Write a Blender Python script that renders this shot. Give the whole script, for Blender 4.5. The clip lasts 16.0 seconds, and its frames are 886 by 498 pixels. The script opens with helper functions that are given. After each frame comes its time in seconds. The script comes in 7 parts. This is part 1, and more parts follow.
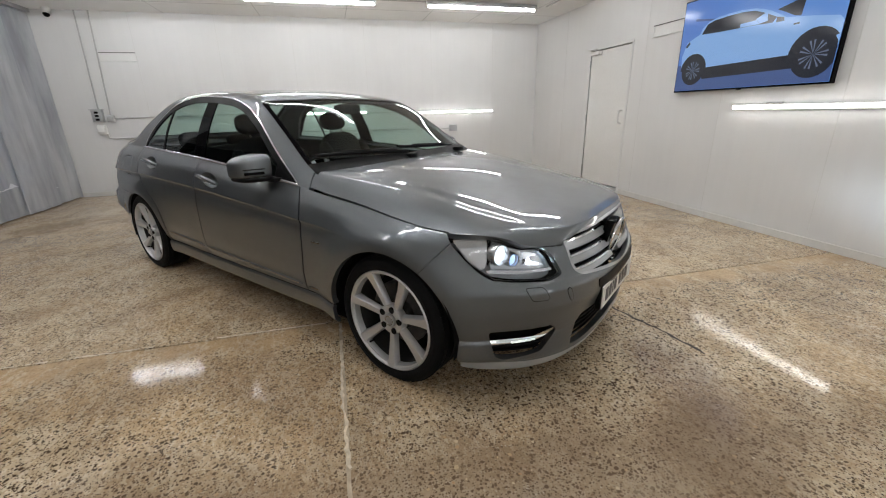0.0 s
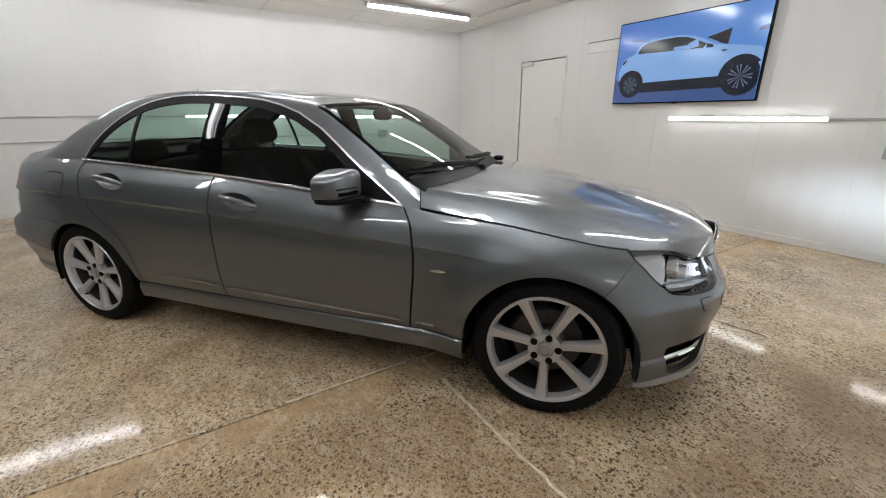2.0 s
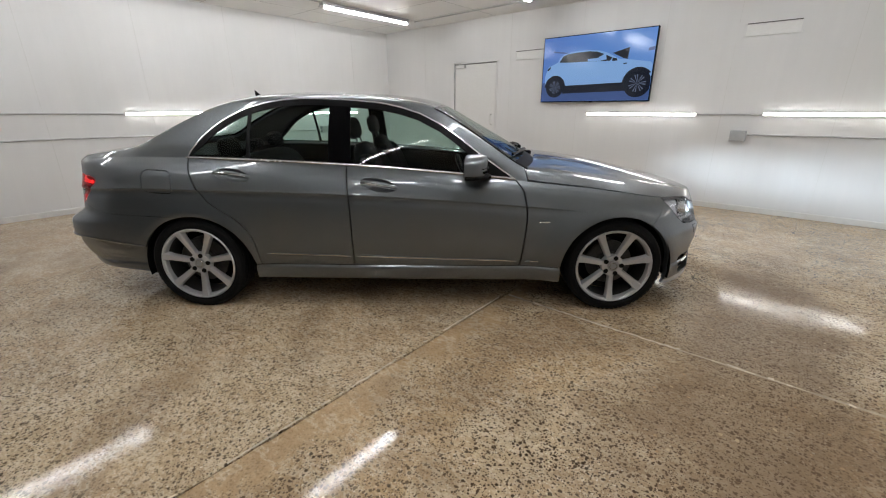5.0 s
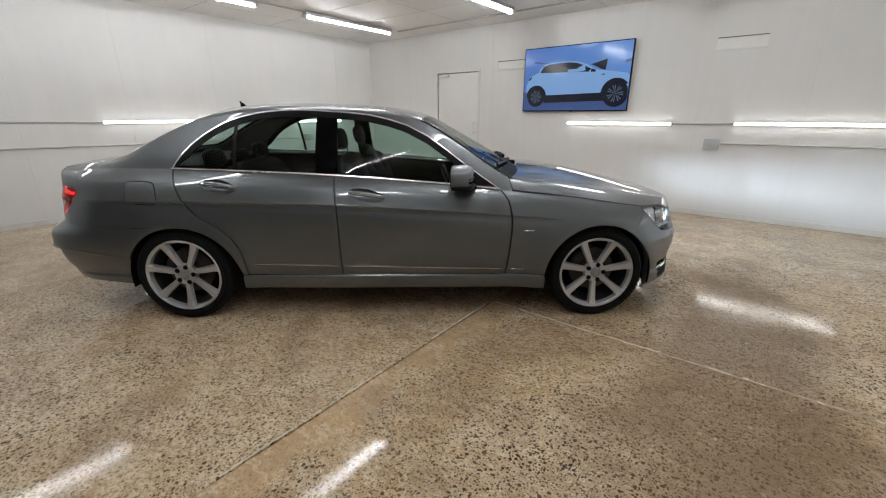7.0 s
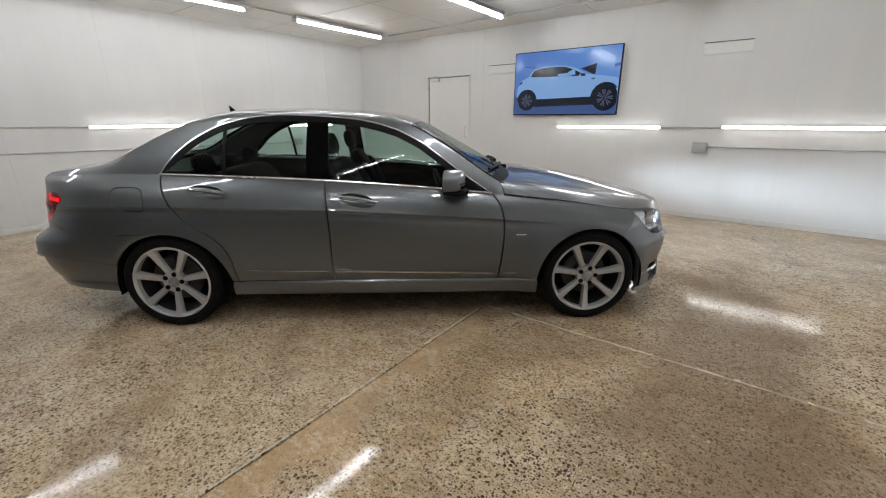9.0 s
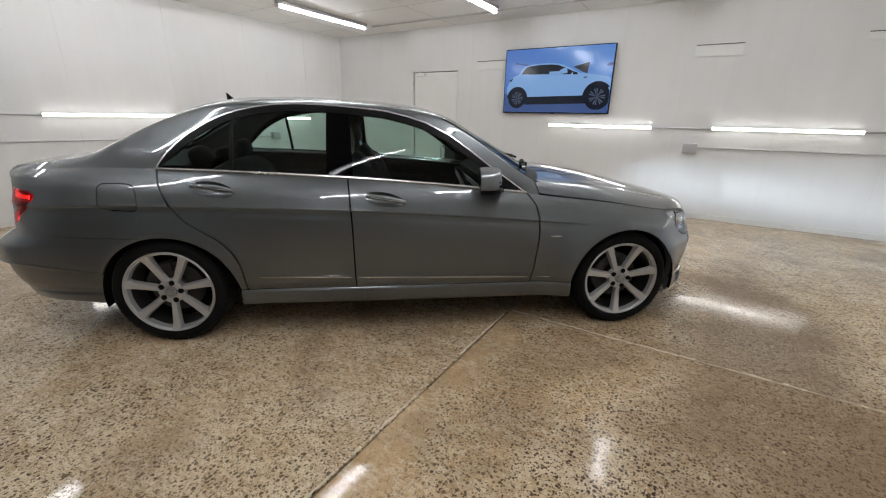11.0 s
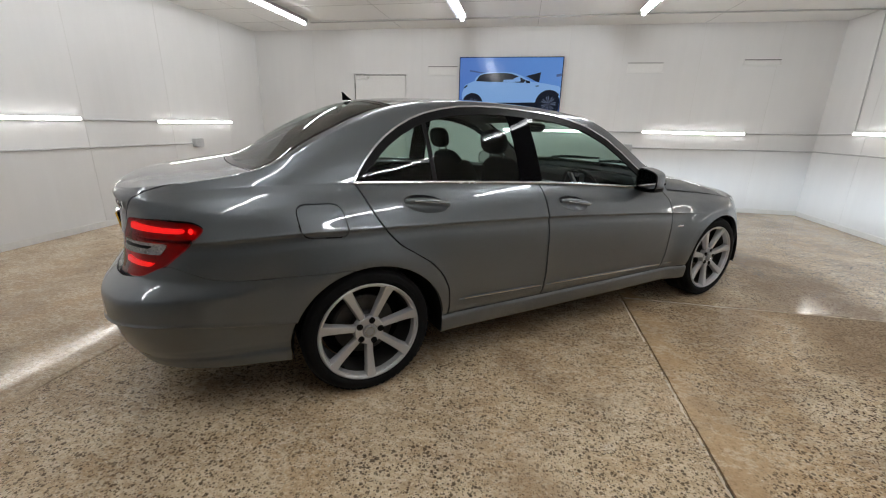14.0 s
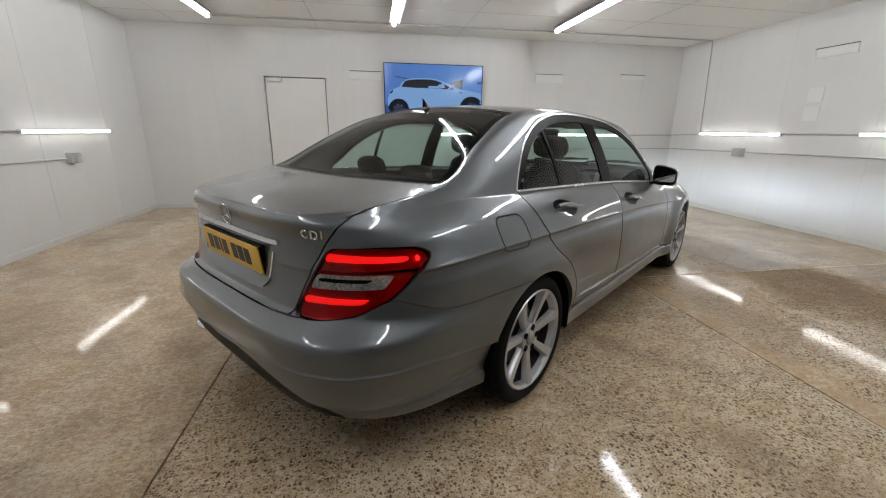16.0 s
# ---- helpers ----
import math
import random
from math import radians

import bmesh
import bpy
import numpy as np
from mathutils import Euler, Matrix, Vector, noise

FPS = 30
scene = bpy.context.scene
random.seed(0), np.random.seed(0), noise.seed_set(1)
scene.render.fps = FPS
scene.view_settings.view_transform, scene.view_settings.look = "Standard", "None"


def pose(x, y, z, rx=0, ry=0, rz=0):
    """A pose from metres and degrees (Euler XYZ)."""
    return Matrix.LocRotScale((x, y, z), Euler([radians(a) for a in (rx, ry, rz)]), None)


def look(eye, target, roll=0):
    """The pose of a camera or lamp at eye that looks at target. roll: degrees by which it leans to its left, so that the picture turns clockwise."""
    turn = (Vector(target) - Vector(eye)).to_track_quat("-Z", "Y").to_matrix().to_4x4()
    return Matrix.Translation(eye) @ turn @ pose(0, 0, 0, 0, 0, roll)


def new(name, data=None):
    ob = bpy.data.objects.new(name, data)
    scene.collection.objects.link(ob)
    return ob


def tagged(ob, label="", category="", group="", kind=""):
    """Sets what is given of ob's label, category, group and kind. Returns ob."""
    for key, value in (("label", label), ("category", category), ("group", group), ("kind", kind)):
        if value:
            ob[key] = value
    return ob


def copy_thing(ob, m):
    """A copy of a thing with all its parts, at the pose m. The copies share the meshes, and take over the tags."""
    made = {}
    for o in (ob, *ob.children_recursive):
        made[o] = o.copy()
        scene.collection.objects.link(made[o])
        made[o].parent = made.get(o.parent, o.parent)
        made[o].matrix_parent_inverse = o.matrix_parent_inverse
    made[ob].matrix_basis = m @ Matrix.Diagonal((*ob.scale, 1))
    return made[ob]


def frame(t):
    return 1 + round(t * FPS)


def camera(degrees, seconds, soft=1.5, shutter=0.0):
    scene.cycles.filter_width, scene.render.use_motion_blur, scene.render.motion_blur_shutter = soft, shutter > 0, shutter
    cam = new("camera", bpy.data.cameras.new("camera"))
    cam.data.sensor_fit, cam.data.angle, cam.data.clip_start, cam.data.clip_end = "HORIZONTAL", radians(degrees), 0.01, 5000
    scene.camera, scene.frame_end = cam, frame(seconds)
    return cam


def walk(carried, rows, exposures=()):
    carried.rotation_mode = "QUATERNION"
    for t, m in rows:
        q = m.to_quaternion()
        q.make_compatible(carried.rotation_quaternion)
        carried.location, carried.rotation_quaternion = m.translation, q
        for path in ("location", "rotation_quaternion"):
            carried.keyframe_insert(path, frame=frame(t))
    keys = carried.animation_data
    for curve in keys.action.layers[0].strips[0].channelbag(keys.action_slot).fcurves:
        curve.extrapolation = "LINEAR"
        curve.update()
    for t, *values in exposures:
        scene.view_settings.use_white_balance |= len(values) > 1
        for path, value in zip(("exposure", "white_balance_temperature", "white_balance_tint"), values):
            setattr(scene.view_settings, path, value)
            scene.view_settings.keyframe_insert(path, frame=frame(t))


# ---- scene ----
EXPOSURE = -0.43
cam = camera(94.6, 16.0, soft=1.1)
PATH = [
    (0, (3.308, 0.109, 1.225), (1.473, 0.585, 0.586), -1.3),
    (0.5, (3.131, -0.117, 1.254), (1.332, 0.464, 0.601), -1.2),
    (1, (2.99, -0.371, 1.261), (1.234, 0.332, 0.611), -0.9),
    (1.5, (2.846, -0.658, 1.258), (1.151, 0.189, 0.617), -0.6),
    (2, (2.647, -0.876, 1.256), (1.042, 0.141, 0.629), -0.2),
    (2.5, (2.484, -1.122, 1.262), (0.976, 0.036, 0.639), -0.2),
    (3, (2.359, -1.482, 1.276), (0.942, -0.22, 0.644), -0.3),
    (3.5, (2.357, -1.827, 1.263), (1.01, -0.5, 0.612), -0.4),
    (6, (2.392, -2.391, 1.336), (1.201, -0.917, 0.697), -0.1),
    (6.5, (2.392, -2.385, 1.342), (1.212, -0.9, 0.708), -0.1),
    (7, (2.386, -2.38, 1.334), (1.215, -0.885, 0.707), -0.1),
    (7.5, (2.378, -2.376, 1.341), (1.218, -0.871, 0.715), -0.0),
    (8, (2.376, -2.374, 1.342), (1.223, -0.864, 0.719), -0.1),
    (8.5, (2.375, -2.373, 1.343), (1.225, -0.857, 0.725), -0.2),
    (9, (2.378, -2.371, 1.34), (1.234, -0.849, 0.728), -0.2),
    (11.5, (1.71, -2.54, 1.309), (0.779, -0.884, 0.685), 1.3),
    (12, (1.46, -2.701, 1.309), (0.61, -1.001, 0.685), 1.4),
    (12.5, (1.164, -2.796, 1.293), (0.417, -1.046, 0.676), 1.6),
    (13, (0.83, -2.92, 1.307), (0.194, -1.123, 0.701), 1.4),
    (13.5, (0.477, -3.037, 1.291), (-0.018, -1.195, 0.69), 1.4),
    (14, (0.107, -3.101, 1.267), (-0.238, -1.22, 0.681), 1.3),
    (14.5, (-0.263, -3.163, 1.279), (-0.458, -1.26, 0.698), 1.0),
    (15, (-0.625, -3.181, 1.258), (-0.665, -1.266, 0.683), 0.7),
    (15.5, (-0.98, -3.131, 1.261), (-0.845, -1.217, 0.697), 0.5),
    (16, (-1.265, -3.1, 1.262), (-0.934, -1.208, 0.706), 0.6),
]
walk(cam, [(t, look(eye, target, roll)) for t, eye, target, roll in PATH], exposures=[(0.0, EXPOSURE + 0.06), (2.0, EXPOSURE + 0.12), (3.5, EXPOSURE + 0.08), (6.5, EXPOSURE - 0.06), (12.5, EXPOSURE - 0.02), (14.5, EXPOSURE - 0.03), (16.0, EXPOSURE - 0.12)])

# ---- light ----
world = bpy.data.worlds.new("world")
world.use_nodes = True
world.node_tree.nodes["Background"].inputs[0].default_value = (0.55, 0.6, 0.7, 1)
world.node_tree.nodes["Background"].inputs[1].default_value = 0.015
scene.world = world
TUBE_GLOW = 80.0      # ceiling battens
WALL_GLOW = 25.0      # wall battens

# ---- materials ----


class Nodes:
    """A node material under construction."""

    def __init__(self, name):
        self.mat = bpy.data.materials.new(name)
        self.mat.use_nodes = True
        self.tree = self.mat.node_tree
        self.bsdf = self.tree.nodes["Principled BSDF"]

    def add(self, kind, **settings):
        node = self.tree.nodes.new(kind)
        for key, value in settings.items():
            if key in node.inputs:
                node.inputs[key].default_value = value
            else:
                setattr(node, key, value)
        return node

    def link(self, a, b):
        self.tree.links.new(a, b)

    def set(self, **values):
        for key, value in values.items():
            self.bsdf.inputs[key.replace("_", " ")].default_value = value
        return self

    def coords(self, kind="Object", scale=None):
        out = self.add("ShaderNodeTexCoord").outputs[kind]
        if scale is not None:
            m = self.add("ShaderNodeMapping")
            m.inputs["Scale"].default_value = scale
            self.link(out, m.inputs["Vector"])
            out = m.outputs["Vector"]
        return out

    def noise(self, scale, detail=4.0, rough=0.55, vec=None):
        n = self.add("ShaderNodeTexNoise")
        n.inputs["Scale"].default_value = scale
        n.inputs["Detail"].default_value = detail
        n.inputs["Roughness"].default_value = rough
        if vec is not None:
            self.link(vec, n.inputs["Vector"])
        return n.outputs["Fac"]

    def ramp(self, fac, stops):
        r = self.add("ShaderNodeValToRGB")
        el = r.color_ramp.elements
        while len(el) < len(stops):
            el.new(0.5)
        for e, (pos, col) in zip(el, stops):
            e.position = pos
            e.color = col if isinstance(col, tuple) else (col, col, col, 1)
        self.link(fac, r.inputs["Fac"])
        return r.outputs["Color"]

    def mix(self, fac, a, b, blend="MIX"):
        n = self.add("ShaderNodeMix", data_type="RGBA", blend_type=blend)
        for sock, value in ((n.inputs[0], fac), (n.inputs[6], a), (n.inputs[7], b)):
            if hasattr(value, "node"):
                self.link(value, sock)
            else:
                sock.default_value = value
        return n.outputs[2]

    def math(self, op, a, b=0.5, c=None):
        n = self.add("ShaderNodeMath", operation=op)
        for sock, value in zip(n.inputs, (a, b, c)):
            if value is None:
                continue
            if hasattr(value, "node"):
                self.link(value, sock)
            else:
                sock.default_value = value
        return n.outputs[0]

    def bump(self, height, strength=0.2, distance=0.002):
        b = self.add("ShaderNodeBump")
        b.inputs["Strength"].default_value = strength
        b.inputs["Distance"].default_value = distance
        self.link(height, b.inputs["Height"])
        self.link(b.outputs["Normal"], self.bsdf.inputs["Normal"])


def rgb(r, g, b):
    return (r, g, b, 1.0)


def plain(name, col, rough=0.5, metal=0.0, vary=0.06, scale=30.0, bump=0.0, coat=0.0, spec=0.5, wear=0.15):
    """A surface of one paint, with slight wear at two scales."""
    n = Nodes(name)
    v = n.coords("Object")
    f = n.math("ADD", n.math("MULTIPLY", n.noise(scale, 5, 0.6, v), 0.6), n.math("MULTIPLY", n.noise(scale * 0.12, 3, 0.5, v), 0.4))
    lo = rgb(*(max(0, c * (1 - vary)) for c in col))
    hi = rgb(*(min(1, c * (1 + vary)) for c in col))
    n.link(n.ramp(f, [(0.3, lo), (0.7, hi)]), n.bsdf.inputs["Base Color"])
    r = n.ramp(f, [(0.3, max(0.02, rough * (1 - wear))), (0.7, min(1, rough * (1 + wear)))])
    n.link(r, n.bsdf.inputs["Roughness"])
    n.set(Metallic=metal, Coat_Weight=coat, Specular_IOR_Level=spec)
    if bump:
        n.bump(f, bump, 0.002)
    return n.mat


def glow(name, col, strength):
    n = Nodes(name)
    n.set(Base_Color=rgb(0.8, 0.8, 0.8), Emission_Color=rgb(*col), Emission_Strength=strength, Roughness=0.4)
    return n.mat


def mat_wall():
    """White-painted insulated panels: faint upright brush streaks, soft scuffs and small chips."""
    n = Nodes("white_panel")
    streak = n.noise(1.0, 4, 0.6, n.coords("Object", (9, 9, 0.5)))
    cloud = n.noise(0.9, 3, 0.5, n.coords("Object"))
    fine = n.noise(55, 4, 0.6, n.coords("Object"))
    f = n.math("ADD", n.math("MULTIPLY", streak, 0.3), n.math("MULTIPLY", cloud, 0.7))
    col = n.ramp(f, [(0.32, rgb(0.665, 0.664, 0.664)), (0.62, rgb(0.72, 0.719, 0.718))])
    chips = n.ramp(n.noise(13, 5, 0.75, n.coords("Object")), [(0.25, 1.0), (0.275, 0.0)])
    col = n.mix(chips, col, rgb(0.66, 0.65, 0.63))
    n.link(col, n.bsdf.inputs["Base Color"])
    n.link(n.ramp(f, [(0.3, 0.30), (0.7, 0.45)]), n.bsdf.inputs["Roughness"])
    n.bump(n.math("ADD", n.math("MULTIPLY", fine, 0.3), n.math("MULTIPLY", streak, 0.7)), 0.07, 0.003)
    return n.mat


def mat_floor():
    """Ground and sealed concrete: brown, dark and cream stones in an olive-tan paste, with smooth, rusty, gritty and oily patches."""
    n = Nodes("ground_concrete")
    v = n.coords("Object")
    big = n.noise(0.45, 4, 0.6, v)
    mid = n.noise(2.2, 6, 0.65, v)
    fine = n.noise(120, 4, 0.65, v)
    base = n.ramp(n.math("ADD", n.math("MULTIPLY", big, 0.6), n.math("MULTIPLY", mid, 0.45)),
                  [(0.36, rgb(0.27, 0.185, 0.105)), (0.45, rgb(0.49, 0.37, 0.235)), (0.54, rgb(0.63, 0.50, 0.335)), (0.66, rgb(0.70, 0.58, 0.43))])
    rust = n.ramp(n.noise(0.8, 5, 0.65, n.coords("Object", (1.2, 0.7, 1.0))), [(0.46, 0.0), (0.58, 1.0)])
    base = n.mix(n.math("MULTIPLY", rust, 0.75), base, rgb(0.48, 0.31, 0.155))
    brown = n.ramp(n.noise(2.6, 6, 0.68, n.coords("Object", (1.0, 1.4, 1.0))), [(0.47, 0.0), (0.58, 1.0)])
    base = n.mix(n.math("MULTIPLY", brown, 0.62), base, rgb(0.32, 0.21, 0.115))
    # sandy grain at finger size and below
    grain = n.noise(34, 6, 0.7, n.coords("Object", (1.0, 1.5, 1.0)))
    base = n.mix(n.ramp(grain, [(0.34, 0.8), (0.5, 0.0)]), base, rgb(0.24, 0.165, 0.095))
    base = n.mix(n.ramp(grain, [(0.52, 0.0), (0.66, 0.85)]), base, rgb(0.74, 0.64, 0.48))
    base = n.mix(n.math("MULTIPLY", n.ramp(fine, [(0.4, 0.0), (0.62, 1.0)]), 0.35), base, rgb(0.70, 0.60, 0.44))
    # the slab past the sawn joint is browner
    where = n.add("ShaderNodeSeparateXYZ")
    n.link(v, where.inputs[0])
    base = n.mix(n.math("MULTIPLY", n.math("GREATER_THAN", where.outputs[0], 0.955), n.math("MULTIPLY", n.ramp(n.noise(1.0, 5, 0.62, n.coords("Object", (1, 1.2, 3))), [(0.36, 0.3), (0.6, 1.0)]), n.math("MULTIPLY_ADD", n.math("LESS_THAN", where.outputs[1], 0.05), 0.22, 0.14))), base, rgb(0.38, 0.245, 0.13))
    base = n.mix(n.math("MULTIPLY", n.math("LESS_THAN", where.outputs[0], 0.955), 0.17), base, rgb(0.36, 0.235, 0.14))
    # a smooth brown margin of paste along the sawn joint
    ragged = n.math("MULTIPLY_ADD", n.math("SUBTRACT", n.noise(3.0, 5, 0.65, v), 0.5), 0.9, n.math("SUBTRACT", where.outputs[0], 0.955))
    margin = n.math("MULTIPLY", n.ramp(ragged, [(0.10, 1.0), (0.24, 0.0)]), n.math("GREATER_THAN", where.outputs[0], 0.955))
    base = n.mix(n.math("MULTIPLY", margin, 0.55), base, rgb(0.47, 0.315, 0.17))
    veins = n.ramp(n.math("ABSOLUTE", n.math("SUBTRACT", n.noise(3.2, 5, 0.7, n.coords("Object", (1, 1.6, 1))), 0.5)), [(0.0, 1.0), (0.03, 0.0)])
    base = n.mix(n.math("MULTIPLY", veins, 0.5), base, rgb(0.72, 0.62, 0.47))

    def stones(scale, keep, small, large):
        warp = n.add("ShaderNodeVectorMath", operation="ADD")
        jit = n.add("ShaderNodeVectorMath", operation="SCALE")
        jn = n.add("ShaderNodeTexNoise")
        jn.inputs["Scale"].default_value = scale * 1.1
        n.link(v, jn.inputs["Vector"])
        n.link(jn.outputs["Color"], jit.inputs[0])
        jit.inputs["Scale"].default_value = 0.6 / scale
        n.link(v, warp.inputs[0])
        n.link(jit.outputs[0], warp.inputs[1])
        vo = n.add("ShaderNodeTexVoronoi")
        vo.inputs["Scale"].default_value = scale
        n.link(warp.outputs[0], vo.inputs["Vector"])
        sep = n.add("ShaderNodeSeparateColor")
        n.link(vo.outputs["Color"], sep.inputs[0])
        size = n.math("MULTIPLY_ADD", sep.outputs[1], large - small, small)
        inside = n.math("LESS_THAN", vo.outputs["Distance"], size)
        return n.math("MULTIPLY", inside, n.math("LESS_THAN", sep.outputs[0], keep)), sep.outputs[2]

    bare = n.ramp(n.noise(1.1, 5, 0.65, n.coords("Object", (1.0, 1.3, 1.0))), [(0.34, 0.45), (0.45, 1.0)])
    # the west slab was ground less, so fewer stones show
    bare = n.math("MULTIPLY", bare, n.math("MULTIPLY_ADD", n.math("GREATER_THAN", where.outputs[0], -2.11), 0.62, 0.38))
    bare = n.math("MULTIPLY", bare, n.math("MULTIPLY_ADD", n.math("GREATER_THAN", where.outputs[0], 0.955), 0.2, 0.8))
    bare = n.math("MULTIPLY", bare, n.math("MULTIPLY_ADD", margin, -0.75, 1.0))
    # the rusty patches kept their smooth skin
    bare = n.math("MULTIPLY", bare, n.math("MULTIPLY_ADD", rust, -0.3, 1.0))
    col = base
    dark = [(0.0, rgb(0.028, 0.018, 0.011)), (0.4, rgb(0.060, 0.038, 0.022)), (0.7, rgb(0.13, 0.085, 0.05)), (0.92, rgb(0.25, 0.17, 0.10))]
    pale = [(0.0, rgb(0.36, 0.26, 0.16)), (0.4, rgb(0.66, 0.54, 0.37)), (0.9, rgb(0.84, 0.76, 0.61))]
    for scale, keep, lo, hi, tone in ((105, 0.34, 0.2, 0.5, pale), (62, 0.22, 0.2, 0.44, pale), (150, 0.36, 0.24, 0.50, dark), (92, 0.44, 0.22, 0.50, dark), (58, 0.42, 0.20, 0.50, dark)):
        m, r = stones(scale, keep, lo, hi)
        col = n.mix(n.math("MULTIPLY", m, bare), col, n.ramp(r, tone))
    # oily trail across the slab ahead of the parked car
    stain_at = n.add("ShaderNodeMapping", vector_type="POINT")
    stain_at.inputs["Location"].default_value = (-2.04, -0.03, 0)
    stain_at.inputs["Scale"].default_value = (0.84, 0.21, 0.0)
    n.link(v, stain_at.inputs["Vector"])
    dist = n.add("ShaderNodeVectorMath", operation="LENGTH")
    n.link(stain_at.outputs[0], dist.inputs[0])
    soft = n.math("ADD", dist.outputs["Value"], n.math("MULTIPLY", n.math("SUBTRACT", n.noise(1.7, 5, 0.65, v), 0.5), 0.9))
    oil = n.ramp(soft, [(0.22, 0.66), (0.56, 0.0)])
    col = n.mix(oil, col, rgb(0.165, 0.108, 0.066))
    chips, chip_tone = stones(34, 0.16, 0.10, 0.30)
    col = n.mix(n.math("MULTIPLY", chips, 0.75), col, n.ramp(chip_tone, [(0.0, rgb(0.36, 0.20, 0.10)), (0.35, rgb(0.50, 0.37, 0.23)), (0.8, rgb(0.80, 0.70, 0.54))]))
    other = n.ramp(n.noise(1.1, 5, 0.7, n.coords("Object", (0.9, 0.9, 0.9))), [(0.49, 0.0), (0.60, 0.34)])
    col = n.mix(other, col, rgb(0.165, 0.108, 0.066))
    n.link(col, n.bsdf.inputs["Base Color"])
    rough = n.math("ADD", n.math("MULTIPLY", mid, 0.75), n.math("MULTIPLY", fine, 0.25))
    # the sealer is more worn on the west slab and on the slab ahead of the car
    sealed = n.math("MULTIPLY_ADD", n.math("LESS_THAN", where.outputs[0], -2.11), 0.05, 1.0)
    gloss = n.math("ADD", n.math("MULTIPLY", n.noise(3.5, 6, 0.7, v), 0.6), n.math("MULTIPLY", fine, 0.4))
    # on the near slab the trail has eaten the sealer, which leaves it dull
    dull = n.math("MULTIPLY", n.ramp(soft, [(0.36, 1.0), (0.66, 0.0)]), n.math("LESS_THAN", where.outputs[1], 0.05))
    shine = n.math("MULTIPLY", n.ramp(gloss, [(0.38, 0.14), (0.6, 0.38)]), n.math("MULTIPLY_ADD", dull, -0.9, 1.0))
    n.link(shine, n.bsdf.inputs["Specular IOR Level"])
    ahead = n.math("MULTIPLY", n.math("GREATER_THAN", where.outputs[0], 0.955), n.math("GREATER_THAN", where.outputs[1], 0.05))
    sealed = n.math("ADD", sealed, n.math("MULTIPLY", ahead, 0.5))
    smooth = n.math("MULTIPLY", n.ramp(rough, [(0.36, 0.035), (0.5, 0.06), (0.64, 0.14)]), sealed)
    n.link(n.math("MULTIPLY_ADD", dull, 0.45, smooth), n.bsdf.inputs["Roughness"])
    n.bump(n.math("ADD", n.math("MULTIPLY", fine, 0.35), n.math("MULTIPLY", n.noise(9, 4, 0.6, v), 0.65)), 0.05, 0.004)
    return n.mat


def mat_paint():
    """Grey metallic car paint: fine flakes under a clear coat, a little dusty."""
    n = Nodes("grey_metallic_paint")
    vo = n.add("ShaderNodeTexVoronoi")
    vo.inputs["Scale"].default_value = 1400
    n.link(n.coords("Object"), vo.inputs["Vector"])
    sep = n.add("ShaderNodeSeparateColor")
    n.link(vo.outputs["Color"], sep.inputs[0])
    n.link(n.ramp(sep.outputs[0], [(0.0, rgb(0.077, 0.085, 0.092)), (1.0, rgb(0.154, 0.169, 0.181))]), n.bsdf.inputs["Base Color"])
    dust = n.noise(6, 6, 0.7, n.coords("Object"))
    n.link(n.ramp(dust, [(0.35, 0.38), (0.7, 0.44)]), n.bsdf.inputs["Roughness"])
    n.link(n.ramp(dust, [(0.4, 0.006), (0.75, 0.02)]), n.bsdf.inputs["Coat Roughness"])
    n.set(Metallic=0.7, Coat_Weight=1.0, Coat_IOR=1.5)
    return n.mat


def mat_glass(name, tint, rough=0.0):
    """Thin glass: clear straight through, with a mirror gloss."""
    n = Nodes(name)
    n.tree.nodes.remove(n.bsdf)
    clear = n.add("ShaderNodeBsdfTransparent")
    clear.inputs[0].default_value = rgb(*tint)
    gloss = n.add("ShaderNodeBsdfGlossy")
    gloss.inputs["Roughness"].default_value = 0.004 + rough
    lw = n.add("ShaderNodeLayerWeight")
    lw.inputs["Blend"].default_value = 0.5
    fac = n.math("MULTIPLY_ADD", n.math("POWER", lw.outputs["Facing"], 4.0), 0.7, 0.028)
    mixer = n.add("ShaderNodeMixShader")
    n.link(fac, mixer.inputs[0])
    n.link(clear.outputs[0], mixer.inputs[1])
    n.link(gloss.outputs[0], mixer.inputs[2])
    n.link(mixer.outputs[0], n.tree.nodes["Material Output"].inputs["Surface"])
    return n.mat


